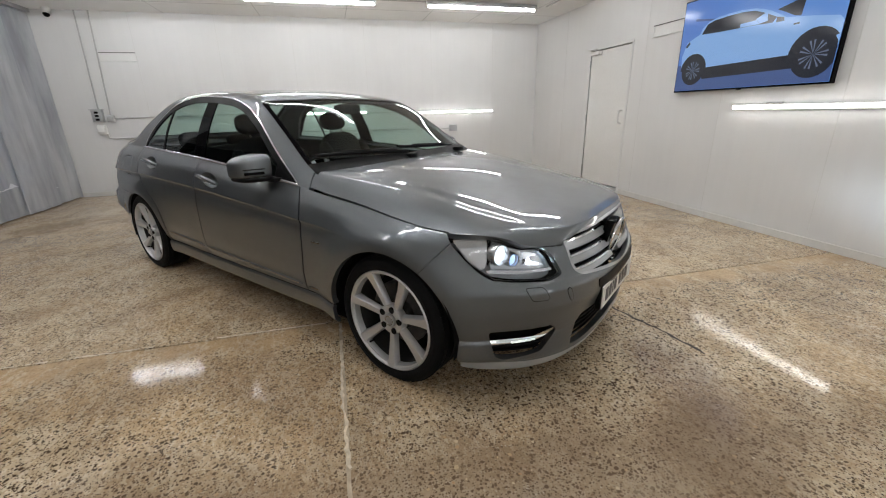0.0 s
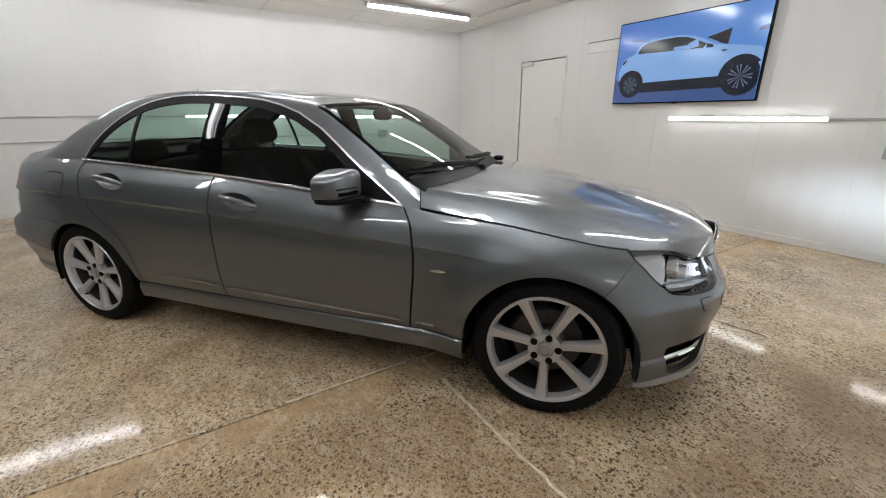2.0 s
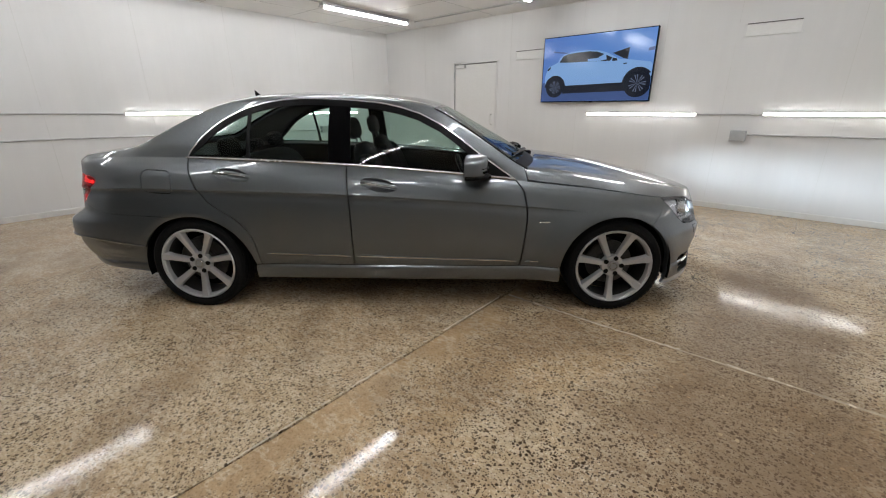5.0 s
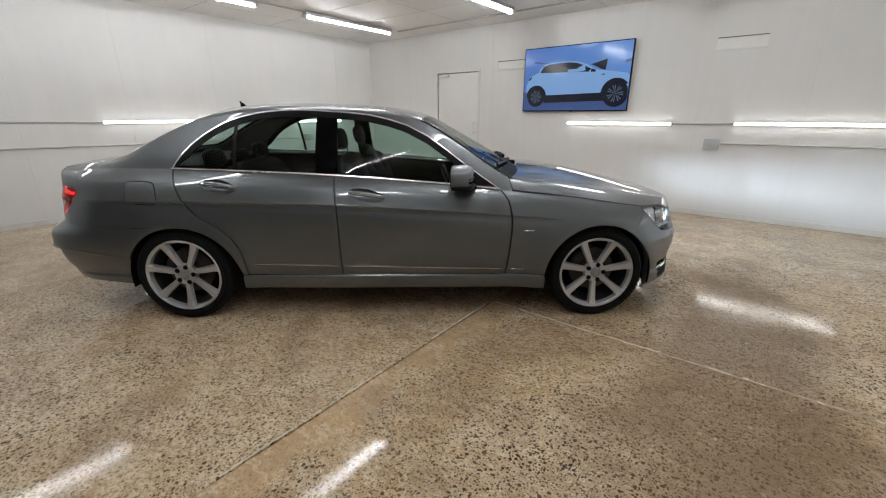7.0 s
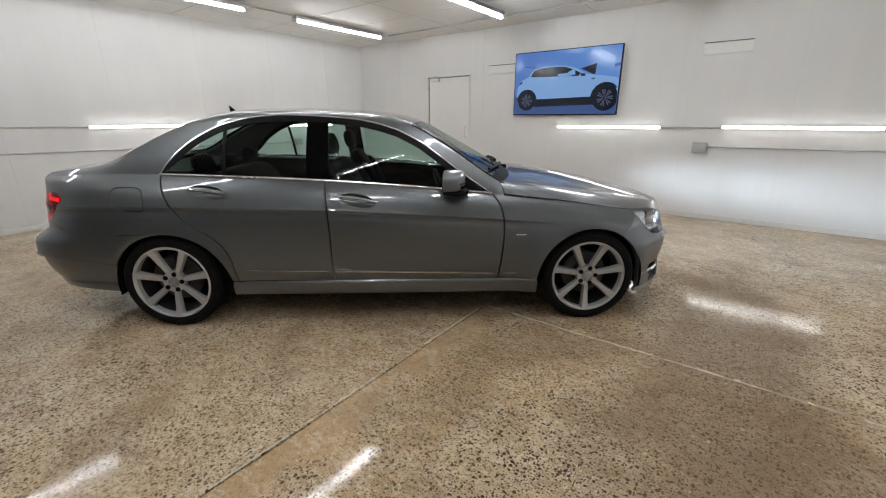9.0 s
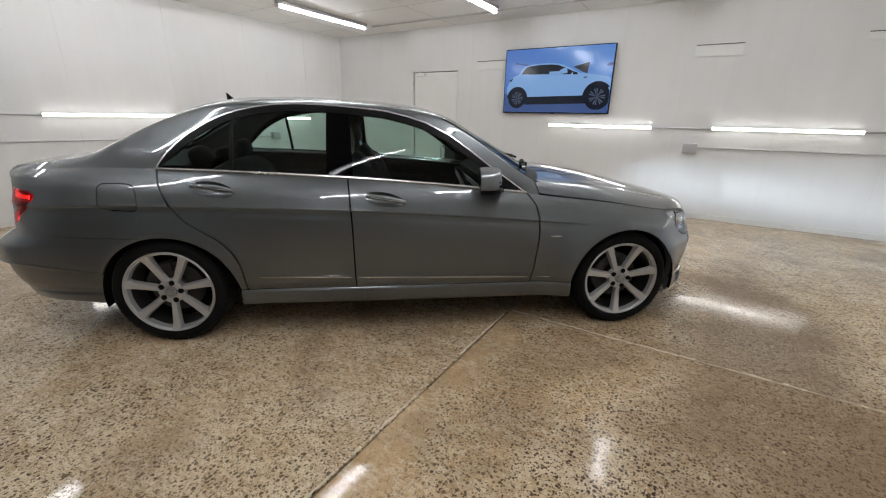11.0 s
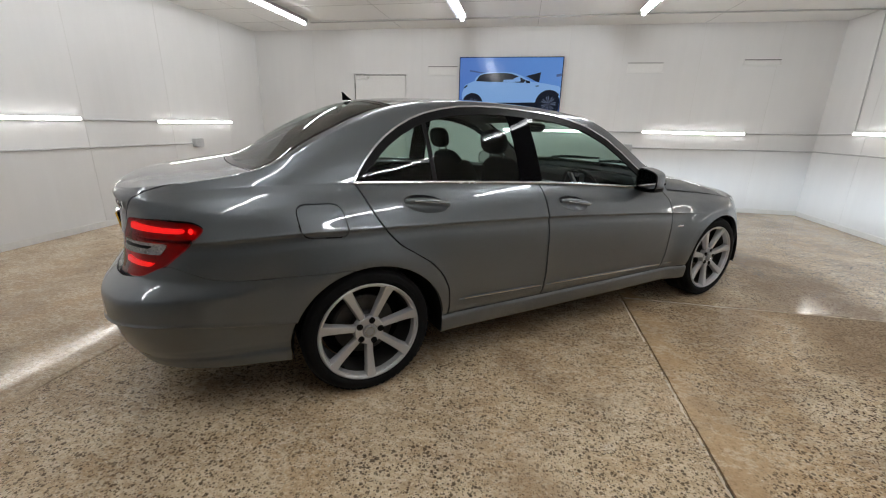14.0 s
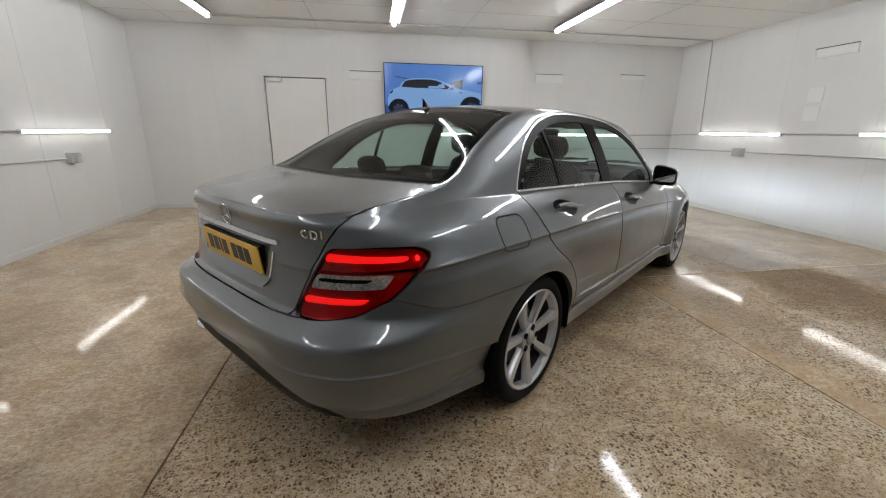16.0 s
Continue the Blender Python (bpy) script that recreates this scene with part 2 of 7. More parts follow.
def mat_curtain():
    """Clouded soft plastic: part clear, part milky."""
    n = Nodes("clouded_pvc")
    n.tree.nodes.remove(n.bsdf)
    f = n.noise(1.1, 4, 0.6, n.coords("Object", (2.2, 2.2, 0.5)))
    clear = n.add("ShaderNodeBsdfTransparent")
    clear.inputs[0].default_value = rgb(0.78, 0.82, 0.88)
    haze = n.add("ShaderNodeBsdfDiffuse")
    n.link(n.ramp(f, [(0.3, rgb(0.74, 0.76, 0.80)), (0.7, rgb(0.84, 0.85, 0.86))]), haze.inputs[0])
    milk = n.add("ShaderNodeBsdfTranslucent")
    milk.inputs[0].default_value = rgb(0.55, 0.58, 0.62)
    gloss = n.add("ShaderNodeBsdfGlossy")
    gloss.inputs["Roughness"].default_value = 0.16
    m0, m1, m2 = (n.add("ShaderNodeMixShader") for _ in range(3))
    m0.inputs[0].default_value = 0.25
    n.link(haze.outputs[0], m0.inputs[1])
    n.link(milk.outputs[0], m0.inputs[2])
    n.link(n.ramp(f, [(0.35, 0.40), (0.65, 0.66)]), m1.inputs[0])
    n.link(clear.outputs[0], m1.inputs[1])
    n.link(m0.outputs[0], m1.inputs[2])
    m2.inputs[0].default_value = 0.015
    n.link(m1.outputs[0], m2.inputs[1])
    n.link(gloss.outputs[0], m2.inputs[2])
    n.link(m2.outputs[0], n.tree.nodes["Material Output"].inputs["Surface"])
    return n.mat


WALL, FLOOR, PAINT = mat_wall(), mat_floor(), mat_paint()
CEIL = plain("white_ceiling_panel", (0.8, 0.8, 0.79), 0.4, vary=0.03, scale=8, bump=0.05)
WHITE_PLASTIC = plain("white_plastic", (0.75, 0.75, 0.74), 0.35, vary=0.04)
GREY_PLASTIC = plain("grey_plastic", (0.42, 0.43, 0.44), 0.45, vary=0.08)
GREY_METAL = plain("galvanised_metal", (0.5, 0.51, 0.52), 0.35, 0.8, vary=0.15)
BLACK_GLOSS = plain("gloss_black", (0.002, 0.002, 0.0025), 0.015, spec=0.06)
BLACK_TRIM = plain("black_trim", (0.005, 0.005, 0.0055), 0.45, vary=0.2, scale=80, bump=0.05, spec=0.1)
RUBBER = plain("tyre_rubber", (0.007, 0.007, 0.0075), 0.7, vary=0.25, scale=40, bump=0.12, spec=0.12)
DARK = plain("underbody_black", (0.004, 0.004, 0.004), 0.85, vary=0.3, scale=20, spec=0.1)
CHROME = plain("chrome", (0.70, 0.71, 0.72), 0.06, 1.0, vary=0.02, wear=0.1)
BRIGHT_TRIM = plain("satin_bright_trim", (0.72, 0.73, 0.75), 0.25, 0.85)
SILVER = plain("silver_alloy_lacquer", (0.53, 0.54, 0.56), 0.30, 0.55, vary=0.01, scale=25, coat=0.5, wear=0.03)
STEEL = plain("brushed_steel", (0.4, 0.4, 0.41), 0.35, 0.9, vary=0.2, scale=40)
# cabin surfaces coloured extra dark, standing in for the shade inside the car
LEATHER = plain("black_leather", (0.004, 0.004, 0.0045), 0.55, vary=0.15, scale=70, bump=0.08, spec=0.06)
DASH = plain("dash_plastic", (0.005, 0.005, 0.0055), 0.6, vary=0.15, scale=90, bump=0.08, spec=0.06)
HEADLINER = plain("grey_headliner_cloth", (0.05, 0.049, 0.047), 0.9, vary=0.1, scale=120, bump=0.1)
GLASS = mat_glass("tinted_car_glass", (0.63, 0.76, 0.715))
CLEAR = mat_glass("clear_lens", (0.95, 0.96, 0.97))
CURTAIN = mat_curtain()
TUBE = glow("ceiling_tube_glow", (0.972, 0.986, 1.0), TUBE_GLOW)
# west row set weaker and east row stronger, to balance the walls' brightness
TUBE_WEST = glow("dimmer_tube_glow", (0.972, 0.986, 1.0), TUBE_GLOW * 0.58)
TUBE_EAST = glow("brighter_tube_glow", (0.972, 0.986, 1.0), TUBE_GLOW * 1.38)
TUBE_W = glow("wall_tube_glow", (1.0, 0.985, 0.94), WALL_GLOW)
JOINT = plain("pale_joint_filler", (0.58, 0.49, 0.37), 0.6, vary=0.5, scale=25, bump=0.3)
FILLER = plain("worn_joint_filler", (0.40, 0.32, 0.23), 0.7, vary=0.6, scale=14, bump=0.3)
CRACK = plain("dark_open_joint", (0.045, 0.033, 0.024), 0.8, vary=0.4, scale=30)
SEAM = plain("panel_joint_sealant", (0.66, 0.66, 0.65), 0.5, vary=0.08)

# ---- small builders ----


def mesh_object(name, bm, mat, smooth=False):
    me = bpy.data.meshes.new(name)
    bm.to_mesh(me)
    bm.free()
    for m in mat if isinstance(mat, (list, tuple)) else [mat]:
        me.materials.append(m)
    if smooth:
        me.polygons.foreach_set("use_smooth", [True] * len(me.polygons))
        me.set_sharp_from_angle(angle=radians(38))
    return new(name, me)


def part(name, bm, mat, parent, label="", smooth=False):
    ob = mesh_object(name, bm, mat, smooth)
    ob.parent = parent
    if label:
        ob["label"] = label
    return ob


def empty(name, m=None):
    ob = new(name)
    ob.empty_display_size = 0.1
    if m is not None:
        ob.matrix_world = m
    return ob


def box(bm, x0, x1, y0, y1, z0, z1, bevel=0.0, m=None):
    vs = bmesh.ops.create_cube(bm, size=1.0)["verts"]
    for v in vs:
        v.co = Vector(((x0 + x1) / 2 + v.co.x * (x1 - x0), (y0 + y1) / 2 + v.co.y * (y1 - y0), (z0 + z1) / 2 + v.co.z * (z1 - z0)))
    if bevel:
        es = list({e for v in vs for e in v.link_edges})
        r = bmesh.ops.bevel(bm, geom=es, offset=bevel, segments=2, affect="EDGES", profile=0.5)
        vs = list({v for f in r["faces"] for v in f.verts} | {v for v in vs if v.is_valid})
    if m is not None:
        bmesh.ops.transform(bm, matrix=m, verts=vs)
    return bm


def boxed(*dims, bevel=0.0, m=None):
    return box(bmesh.new(), *dims, bevel=bevel, m=m)


def tube(bm, a, b, r, n=12, caps=True):
    a, b = Vector(a), Vector(b)
    q = (b - a).to_track_quat("Z", "Y").to_matrix().to_4x4()
    bmesh.ops.create_cone(bm, cap_ends=caps, segments=n, radius1=r, radius2=r, depth=(b - a).length, matrix=Matrix.Translation((a + b) / 2) @ q)
    return bm


def pipe(bm, pts, r, n=10):
    """A round bar along a line of points."""
    pts = [Vector(p) for p in pts]
    rings = []
    side = None
    for i, p in enumerate(pts):
        d = (pts[min(i + 1, len(pts) - 1)] - pts[max(i - 1, 0)]).normalized()
        if side is None:
            side = d.orthogonal().normalized()
        side = (side - d * side.dot(d)).normalized()
        up = d.cross(side)
        rings.append([bm.verts.new(p + r * (math.cos(2 * math.pi * k / n) * side + math.sin(2 * math.pi * k / n) * up)) for k in range(n)])
    for a, b in zip(rings, rings[1:]):
        for k in range(n):
            bm.faces.new((a[k], a[(k + 1) % n], b[(k + 1) % n], b[k]))
    bm.faces.new(rings[0][::-1])
    bm.faces.new(rings[-1])
    return bm


def lathe(bm, profile, n=48, axis="y", close=False):
    """Turns (radius, along) pairs round the axis."""
    rings = []
    for r, h in profile:
        ring = []
        for k in range(n):
            c, s = math.cos(2 * math.pi * k / n), math.sin(2 * math.pi * k / n)
            ring.append(bm.verts.new((r * c, h, r * s) if axis == "y" else (r * c, r * s, h)))
        rings.append(ring)
    for a, b in zip(rings, rings[1:] + ([rings[0]] if close else [])):
        for k in range(n):
            bm.faces.new((a[k], a[(k + 1) % n], b[(k + 1) % n], b[k]))
    bmesh.ops.recalc_face_normals(bm, faces=bm.faces)
    return bm


# ---- the room ----
XW, XE, YN, YS, ZC = -4.72, 4.42, 4.18, -3.95, 2.76


def plain_wall(name, dims, label):
    ob = mesh_object(name, boxed(*dims), WALL)
    return tagged(ob, label, "wall", kind="structure")


# north wall, with the door opening through it
DX0, DX1, DZ0, DZ1 = -2.87, -1.935, 0.07, 2.055
bm = bmesh.new()
box(bm, XW - 0.15, DX0, YN, YN + 0.15, 0, ZC)
box(bm, DX1, XE + 0.15, YN, YN + 0.15, 0, ZC)
box(bm, DX0, DX1, YN, YN + 0.15, DZ1, ZC)
box(bm, DX0, DX1, YN, YN + 0.15, 0, DZ0)
wall_north = tagged(mesh_object("wall_north", bm, WALL), "white painted insulated panel wall with a door in it", "wall", kind="structure")
wall_west = plain_wall("wall_west", (XW - 0.15, XW, -7.2, YN, 0, ZC), "white painted insulated panel wall with conduits")
wall_east = plain_wall("wall_east", (XE, XE + 0.15, -7.2, YN, 0, ZC), "white painted insulated panel wall with light battens")
# unseen wall added in a dark colour, so the car's flank reflects less light
wall_south = tagged(mesh_object("wall_south", boxed(XW - 0.15, XE + 0.15, -7.35, -7.2, 0, ZC), plain("closing_wall_dark", (0.05, 0.052, 0.055), 0.6, vary=0.15, scale=6)), "unseen closing wall, dark to keep reflections dim", "wall", kind="structure")
ceiling = tagged(mesh_object("ceiling", boxed(XW - 0.15, XE + 0.15, -7.35, YN + 0.15, ZC, ZC + 0.12), CEIL), "white panelled ceiling with fine dark joints", "ceiling", kind="structure")

# the floor: slabs between sawn joints
floor = tagged(mesh_object("floor", boxed(XW - 0.15, XE + 0.15, -7.35, YN + 0.15, -0.2, -0.012), CRACK), "brown ground concrete floor with exposed aggregate", "floor", kind="structure")


def slab(x0, x1, y0, y1, seed):
    """A floor slab with slightly chipped edges."""
    rnd = random.Random(seed)
    bm = bmesh.new()
    ring = []
    for (ax, ay), (bx, by) in (((x0, y0), (x1, y0)), ((x1, y0), (x1, y1)), ((x1, y1), (x0, y1)), ((x0, y1), (x0, y0))):
        n = max(2, int(math.hypot(bx - ax, by - ay) / 0.06))
        for i in range(n):
            k = i / n
            j = rnd.gauss(0, 0.0019) if i else 0
            nx, ny = (by - ay), -(bx - ax)
            d = math.hypot(nx, ny)
            ring.append(bm.verts.new((ax + (bx - ax) * k + nx / d * j, ay + (by - ay) * k + ny / d * j, 0)))
    top = bm.faces.new(ring)
    ex = bmesh.ops.extrude_face_region(bm, geom=[top])
    for v in ex["geom"]:
        if isinstance(v, bmesh.types.BMVert):
            v.co.z = 0.0
    for v in ring:
        v.co.z = -0.012
    bmesh.ops.recalc_face_normals(bm, faces=bm.faces)
    return bm


G = 0.0042
for i, (x0, x1, y0, y1) in enumerate(((XW, -2.11 - G, -7.2, YN), (-2.11 + G, 0.955 - G, -7.2, YN), (0.955 + G, XE, 0.05 + 0.009, YN), (0.955 + G, XE, -7.2, 0.05 - 0.009))):
    part("slab", slab(x0, x1, y0, y1, 11 + i), FLOOR, floor)
part("joint_filler", boxed(0.97, XE, 0.04, 0.06, -0.011, -0.0012), FILLER, floor, "brown crumbling joint filler")


def ribbon(points, width, seed, z=0.0022, gaps=-9.0):
    """A ragged flat smear along a line of points."""
    rnd = random.Random(seed)
    bm = bmesh.new()
    rows = []
    for (ax, ay), (bx, by) in zip(points, points[1:]):
        n = max(2, int(math.hypot(bx - ax, by - ay) / 0.025))
        d = Vector((bx - ax, by - ay, 0)).normalized()
        s = Vector((-d.y, d.x, 0))
        for i in range(n):
            c = Vector((ax + (bx - ax) * i / n, ay + (by - ay) * i / n, z)) + s * rnd.gauss(0, width * 0.15)
            w = width * (0.35 + 0.65 * rnd.random())
            rows.append((bm.verts.new(c - s * w / 2), bm.verts.new(c + s * w / 2)))
    held = 1.0
    for a, b in zip(rows, rows[1:]):
        held += rnd.gauss(0, 0.35) + (0.9 - held) * 0.12
        if held > gaps:
            bm.faces.new((a[0], b[0], b[1], a[1]))
    for v in [v for v in bm.verts if not v.link_faces]:
        bm.verts.remove(v)
    ex = bmesh.ops.extrude_face_region(bm, geom=list(bm.faces))
    for v in ex["geom"]:
        if isinstance(v, bmesh.types.BMVert):
            v.co.z = 0.0004
    bmesh.ops.recalc_face_normals(bm, faces=bm.faces)
    return bm


part("joint_smear", ribbon([(0.942, -3.6), (0.943, -2.0), (0.940, -0.9), (0.942, 0.0)], 0.014, 3, 0.0012, 0.5), JOINT, floor, "pale filler smeared beside the sawn joint")
part("joint_smear", ribbon([(0.975, 0.055), (1.6, 0.04), (2.2, 0.055), (2.9, 0.045), (4.3, 0.05)], 0.020, 5, 0.0012, 0.55), JOINT, floor, "pale filler smeared over the joint")
part("crack", ribbon([(1.2, 1.74), (1.45, 1.79), (1.62, 1.84), (1.9, 1.88)], 0.022, 8, 0.0010), CRACK, floor, "dark open crack in the concrete")

# skirting strips along the wall feet
SKIRT = plain("skirting_white", (0.66, 0.65, 0.63), 0.5, vary=0.08, scale=12)
baseboard = empty("baseboard")
tagged(baseboard, "low white skirting along the wall foot", "skirting", kind="structure")
part("strip", boxed(DX1 + 0.05, XE, YN - 0.012, YN, 0.0, 0.07, bevel=0.003), SKIRT, baseboard)
part("strip", boxed(XW, DX0 - 0.05, YN - 0.012, YN, 0.0, 0.07, bevel=0.003), SKIRT, baseboard)
part("strip", boxed(XW, XW + 0.012, YS, YN - 0.014, 0.0, 0.07, bevel=0.003), SKIRT, baseboard)
part("strip", boxed(XE - 0.012, XE, YS, YN - 0.014, 0.0, 0.07, bevel=0.003), SKIRT, baseboard)

# upright panel joints: fine proud beads
for x in (-3.62, -1.66, -0.42, 0.72, 1.52, 2.62, 3.66):
    part("panel_joint", boxed(x - 0.0035, x + 0.0035, YN - 0.0018, YN, 0.075, ZC), SEAM, wall_north)
for y in (-2.7, -1.5, -0.35, 0.85, 2.05, 3.25):
    part("panel_joint", boxed(XW, XW + 0.0018, y - 0.0035, y + 0.0035, 0.075, ZC), SEAM, wall_west)
    part("panel_joint", boxed(XE - 0.0018, XE, y - 0.0035, y + 0.0035, 0.075, ZC), SEAM, wall_east)
# ceiling joints and their rivets
bm = bmesh.new()
for y in (-2.2, -0.8, 0.55, 1.9, 2.75, 3.55):
    box(bm, XW, XE, y - 0.004, y + 0.004, ZC - 0.0015, ZC + 0.001)
for x in (-4.0, -2.0, 0.2, 2.6):
    box(bm, x - 0.003, x + 0.003, -3.9, YN, ZC - 0.002, ZC + 0.001)
tagged(mesh_object("trim_ceiling_joints", bm, plain("ceiling_joint_grey", (0.5, 0.5, 0.49), 0.7)), "fine grey joints between ceiling panels", "trim", kind="structure")

# ---- door ----
door = empty("door_1", Matrix.Translation((DX0, YN, DZ0)))
tagged(door, "closed white flush steel door with closer and pull handle", "door", kind="structure")
W, H = DX1 - DX0, DZ1 - DZ0
part("leaf", boxed(0.012, W - 0.012, 0.004, 0.05, 0.014, H - 0.014, bevel=0.003), WHITE_PLASTIC, door)
part("frame", boxed(-0.03, 0.0, -0.008, 0.1, -0.07, H + 0.03, bevel=0.002), WALL, door)
part("frame", boxed(W, W + 0.03, -0.008, 0.1, -0.07, H + 0.03, bevel=0.002), WALL, door)
part("frame", boxed(0.0, W, -0.007, 0.1, H, H + 0.03, bevel=0.002), WALL, door)
part("sill", boxed(0.0, W, -0.006, 0.1, -0.05, 0.0, bevel=0.002), GREY_PLASTIC, door)
part("backing", boxed(0.0, W, 0.06, 0.09, 0.0, H), DARK, door)
bm = bmesh.new()
pipe(bm, [(W - 0.075, 0.004, 0.93), (W - 0.075, -0.045, 0.935), (W - 0.075, -0.055, 0.96), (W - 0.075, -0.055, 1.08), (W - 0.075, -0.045, 1.105), (W - 0.075, 0.004, 1.11)], 0.010)
part("handle", bm, WHITE_PLASTIC, door, "white pull handle", smooth=True)
closer = part("closer", boxed(0.06, 0.27, -0.055, 0.004, H - 0.075, H - 0.02, bevel=0.006), WHITE_PLASTIC, door, "white overhead door closer")
bm = bmesh.new()
box(bm, 0.10, 0.35, -0.052, -0.036, H + 0.012, H + 0.02, bevel=0.002, m=Matrix.Translation((-0.15, 0, 0)))
box(bm, 0.155, 0.175, -0.05, -0.038, H - 0.03, H + 0.014)
part("arm", bm, WHITE_PLASTIC, closer)
for z in (0.2, 1.0, 1.8):
    bm = bmesh.new()
    tube(bm, (0.0, -0.006, z - 0.05), (0.0, -0.006, z + 0.05), 0.009, 10)
    part("hinge", bm, GREY_METAL, door)

# ---- wall battens, conduits and boxes ----


def batten(name, length, glow_mat, label, group, ceiling_mount=False):
    """A lamp batten along +x from its root; a ceiling one hangs with its tube below."""
    ob = empty(name)
    tagged(ob, label, "batten light", group)
    if ceiling_mount:
        bm = bmesh.new()
        box(bm, 0, length, -0.045, 0.045, 0.035, 0.085, bevel=0.006)
        part("housing", bm, GREY_METAL, ob, "galvanised housing of the batten", True)
        bm = bmesh.new()
        prof = [(-0.075, 0.024), (-0.050, 0.034), (0.050, 0.034), (0.075, 0.024), (0.075, 0.027), (0.050, 0.038), (-0.050, 0.038), (-0.075, 0.027)]
        ends = [[bm.verts.new((x, yy, zz)) for yy, zz in prof] for x in (0.005, length - 0.005)]
        for j in range(8):
            bm.faces.new((ends[0][j], ends[0][(j + 1) % 8], ends[1][(j + 1) % 8], ends[1][j]))
        bm.faces.new(ends[0])
        bm.faces.new(ends[1])
        bmesh.ops.recalc_face_normals(bm, faces=bm.faces)
        part("reflector", bm, GREY_METAL, ob, "shallow metal reflector tray")
        bm = bmesh.new()
        tube(bm, (0.03, 0, 0.012), (length - 0.03, 0, 0.012), 0.019, 14)
        part("tube", bm, glow_mat, ob, "", True)
        for x in (0.0, length - 0.03):
            part("end_cap", boxed(x, x + 0.03, -0.030, 0.030, -0.010, 0.036, bevel=0.004), WHITE_PLASTIC, ob)
    else:
        part("housing", boxed(0.0, length, 0.0, 0.022, -0.022, 0.022, bevel=0.003), WHITE_PLASTIC, ob)
        # a half-round cover on the front of the housing, which shields the wall behind
        bm = bmesh.new()
        ends = [[bm.verts.new((x, -0.017 * math.sin(math.pi * k / 10), 0.0165 * math.cos(math.pi * k / 10))) for k in range(11)] for x in (0.012, length - 0.012)]
        for k in range(10):
            bm.faces.new((ends[0][k], ends[0][k + 1], ends[1][k + 1], ends[1][k]))
        bm.faces.new(ends[0])
        bm.faces.new(ends[1])
        bmesh.ops.recalc_face_normals(bm, faces=bm.faces)
        part("tube", bm, glow_mat, ob, "", True)
        for x in (0.0, length - 0.012):
            part("end_cap", boxed(x, x + 0.012, -0.020, 0.0, -0.019, 0.019, bevel=0.003), WHITE_PLASTIC, ob)
    return ob


WB = batten("wall_light", 1.49, TUBE_W, "slim white tube light on a white wall, lit", "wall tube lights")
WB.matrix_basis = pose(-0.24, YN - 0.022, 1.198)
spots = [pose(1.95, YN - 0.022, 1.21), pose(XW + 0.022, 1.775, 1.212, 0, 0, 90), pose(XW + 0.022, -0.69, 1.235, 0, 0, 90),
         pose(XE - 0.022, 3.435, 1.255, 0, 0, -90), pose(XE - 0.022, 0.98, 1.265, 0, 0, -90)]
for m in spots:
    copy_thing(WB, m)
for x, y1, mat in ((-3.33, 3.42, TUBE_WEST), (-0.87, 3.36, TUBE), (1.52, 3.26, TUBE_EAST)):
    CB = batten("ceiling_light", 1.76, mat, "long tube batten under a white ceiling, lit", "ceiling tube lights", True)
    CB.matrix_basis = pose(x, y1 - 1.76, ZC - 0.085, 0, 0, 90)
    for k in (1, 2):
        copy_thing(CB, pose(x, y1 - 1.76 - 2.49 * k, ZC - 0.085, 0, 0, 90))


def conduit(pts, r=0.010, label="thin conduit clipped to a white wall, greyed for shading", mat=None):
    bm = bmesh.new()
    pipe(bm, pts, r, 8)
    ob = mesh_object("conduit", bm, mat or GREY_LINE, True)
    return tagged(ob, label, "conduit", "wall conduits")


def junction_box(m, w=0.17, h=0.13, d=0.07):
    ob = empty("junction_box", m)
    tagged(ob, "grey plastic junction box on a white wall", "junction box", "junction boxes")
    part("body", boxed(-w / 2, w / 2, -d, 0, -h / 2, h / 2, bevel=0.006), GREY_PLASTIC, ob, smooth=True)
    part("lid", boxed(-w / 2 + 0.006, w / 2 - 0.006, -d - 0.012, -d, -h / 2 + 0.006, h / 2 - 0.006, bevel=0.004), GREY_PLASTIC, ob, smooth=True)
    for sx in (-1, 1):
        for sz in (-1, 1):
            bm = bmesh.new()
            tube(bm, (sx * (w / 2 - 0.02), -d - 0.015, sz * (h / 2 - 0.02)), (sx * (w / 2 - 0.02), -d - 0.011, sz * (h / 2 - 0.02)), 0.006, 8)
            part("screw", bm, GREY_METAL, ob)
    return ob


c = 0.012
# white conduits take this grey too, which puts their shading into the colour
GREY_LINE = plain("grey_conduit", (0.46, 0.46, 0.46), 0.45)
conduit([(1.25, YN - c, 1.2), (1.95, YN - c, 1.205)], 0.011, mat=GREY_LINE)
conduit([(3.44, YN - c, 1.215), (XE - c, YN - c, 1.225), (XE - c, 3.44, 1.25)], 0.010, mat=GREY_LINE)
conduit([(XE - c, 1.945, 1.26), (XE - c, 0.98, 1.265)], 0.011, mat=GREY_LINE)
conduit([(XE - c, -0.51, 1.265), (XE - c, -3.9, 1.27)], 0.011, mat=GREY_LINE)
conduit([(1.84, YN - c, 0.962), (XE - 0.03, YN - c, 0.978), (XE - c, YN - 0.03, 0.98), (XE - c, 2.7, 0.99)])
conduit([(XE - c, 2.45, 0.99), (XE - c, 0.6, 1.01), (XE - c, -3.9, 1.02)])
conduit([(XW + c, 2.36, 0.907), (XW + c, 0.2, 0.925), (XW + c, -1.7, 0.945), (XW + c, -3.28, 0.915), (XW + c, -3.35, 0.925), (XW + c, -3.36, 1.0)])
conduit([(XW + c, -3.2, 1.222), (XW + c, -1.64, 1.25), (XW + c, -0.69, 1.235)], 0.011)
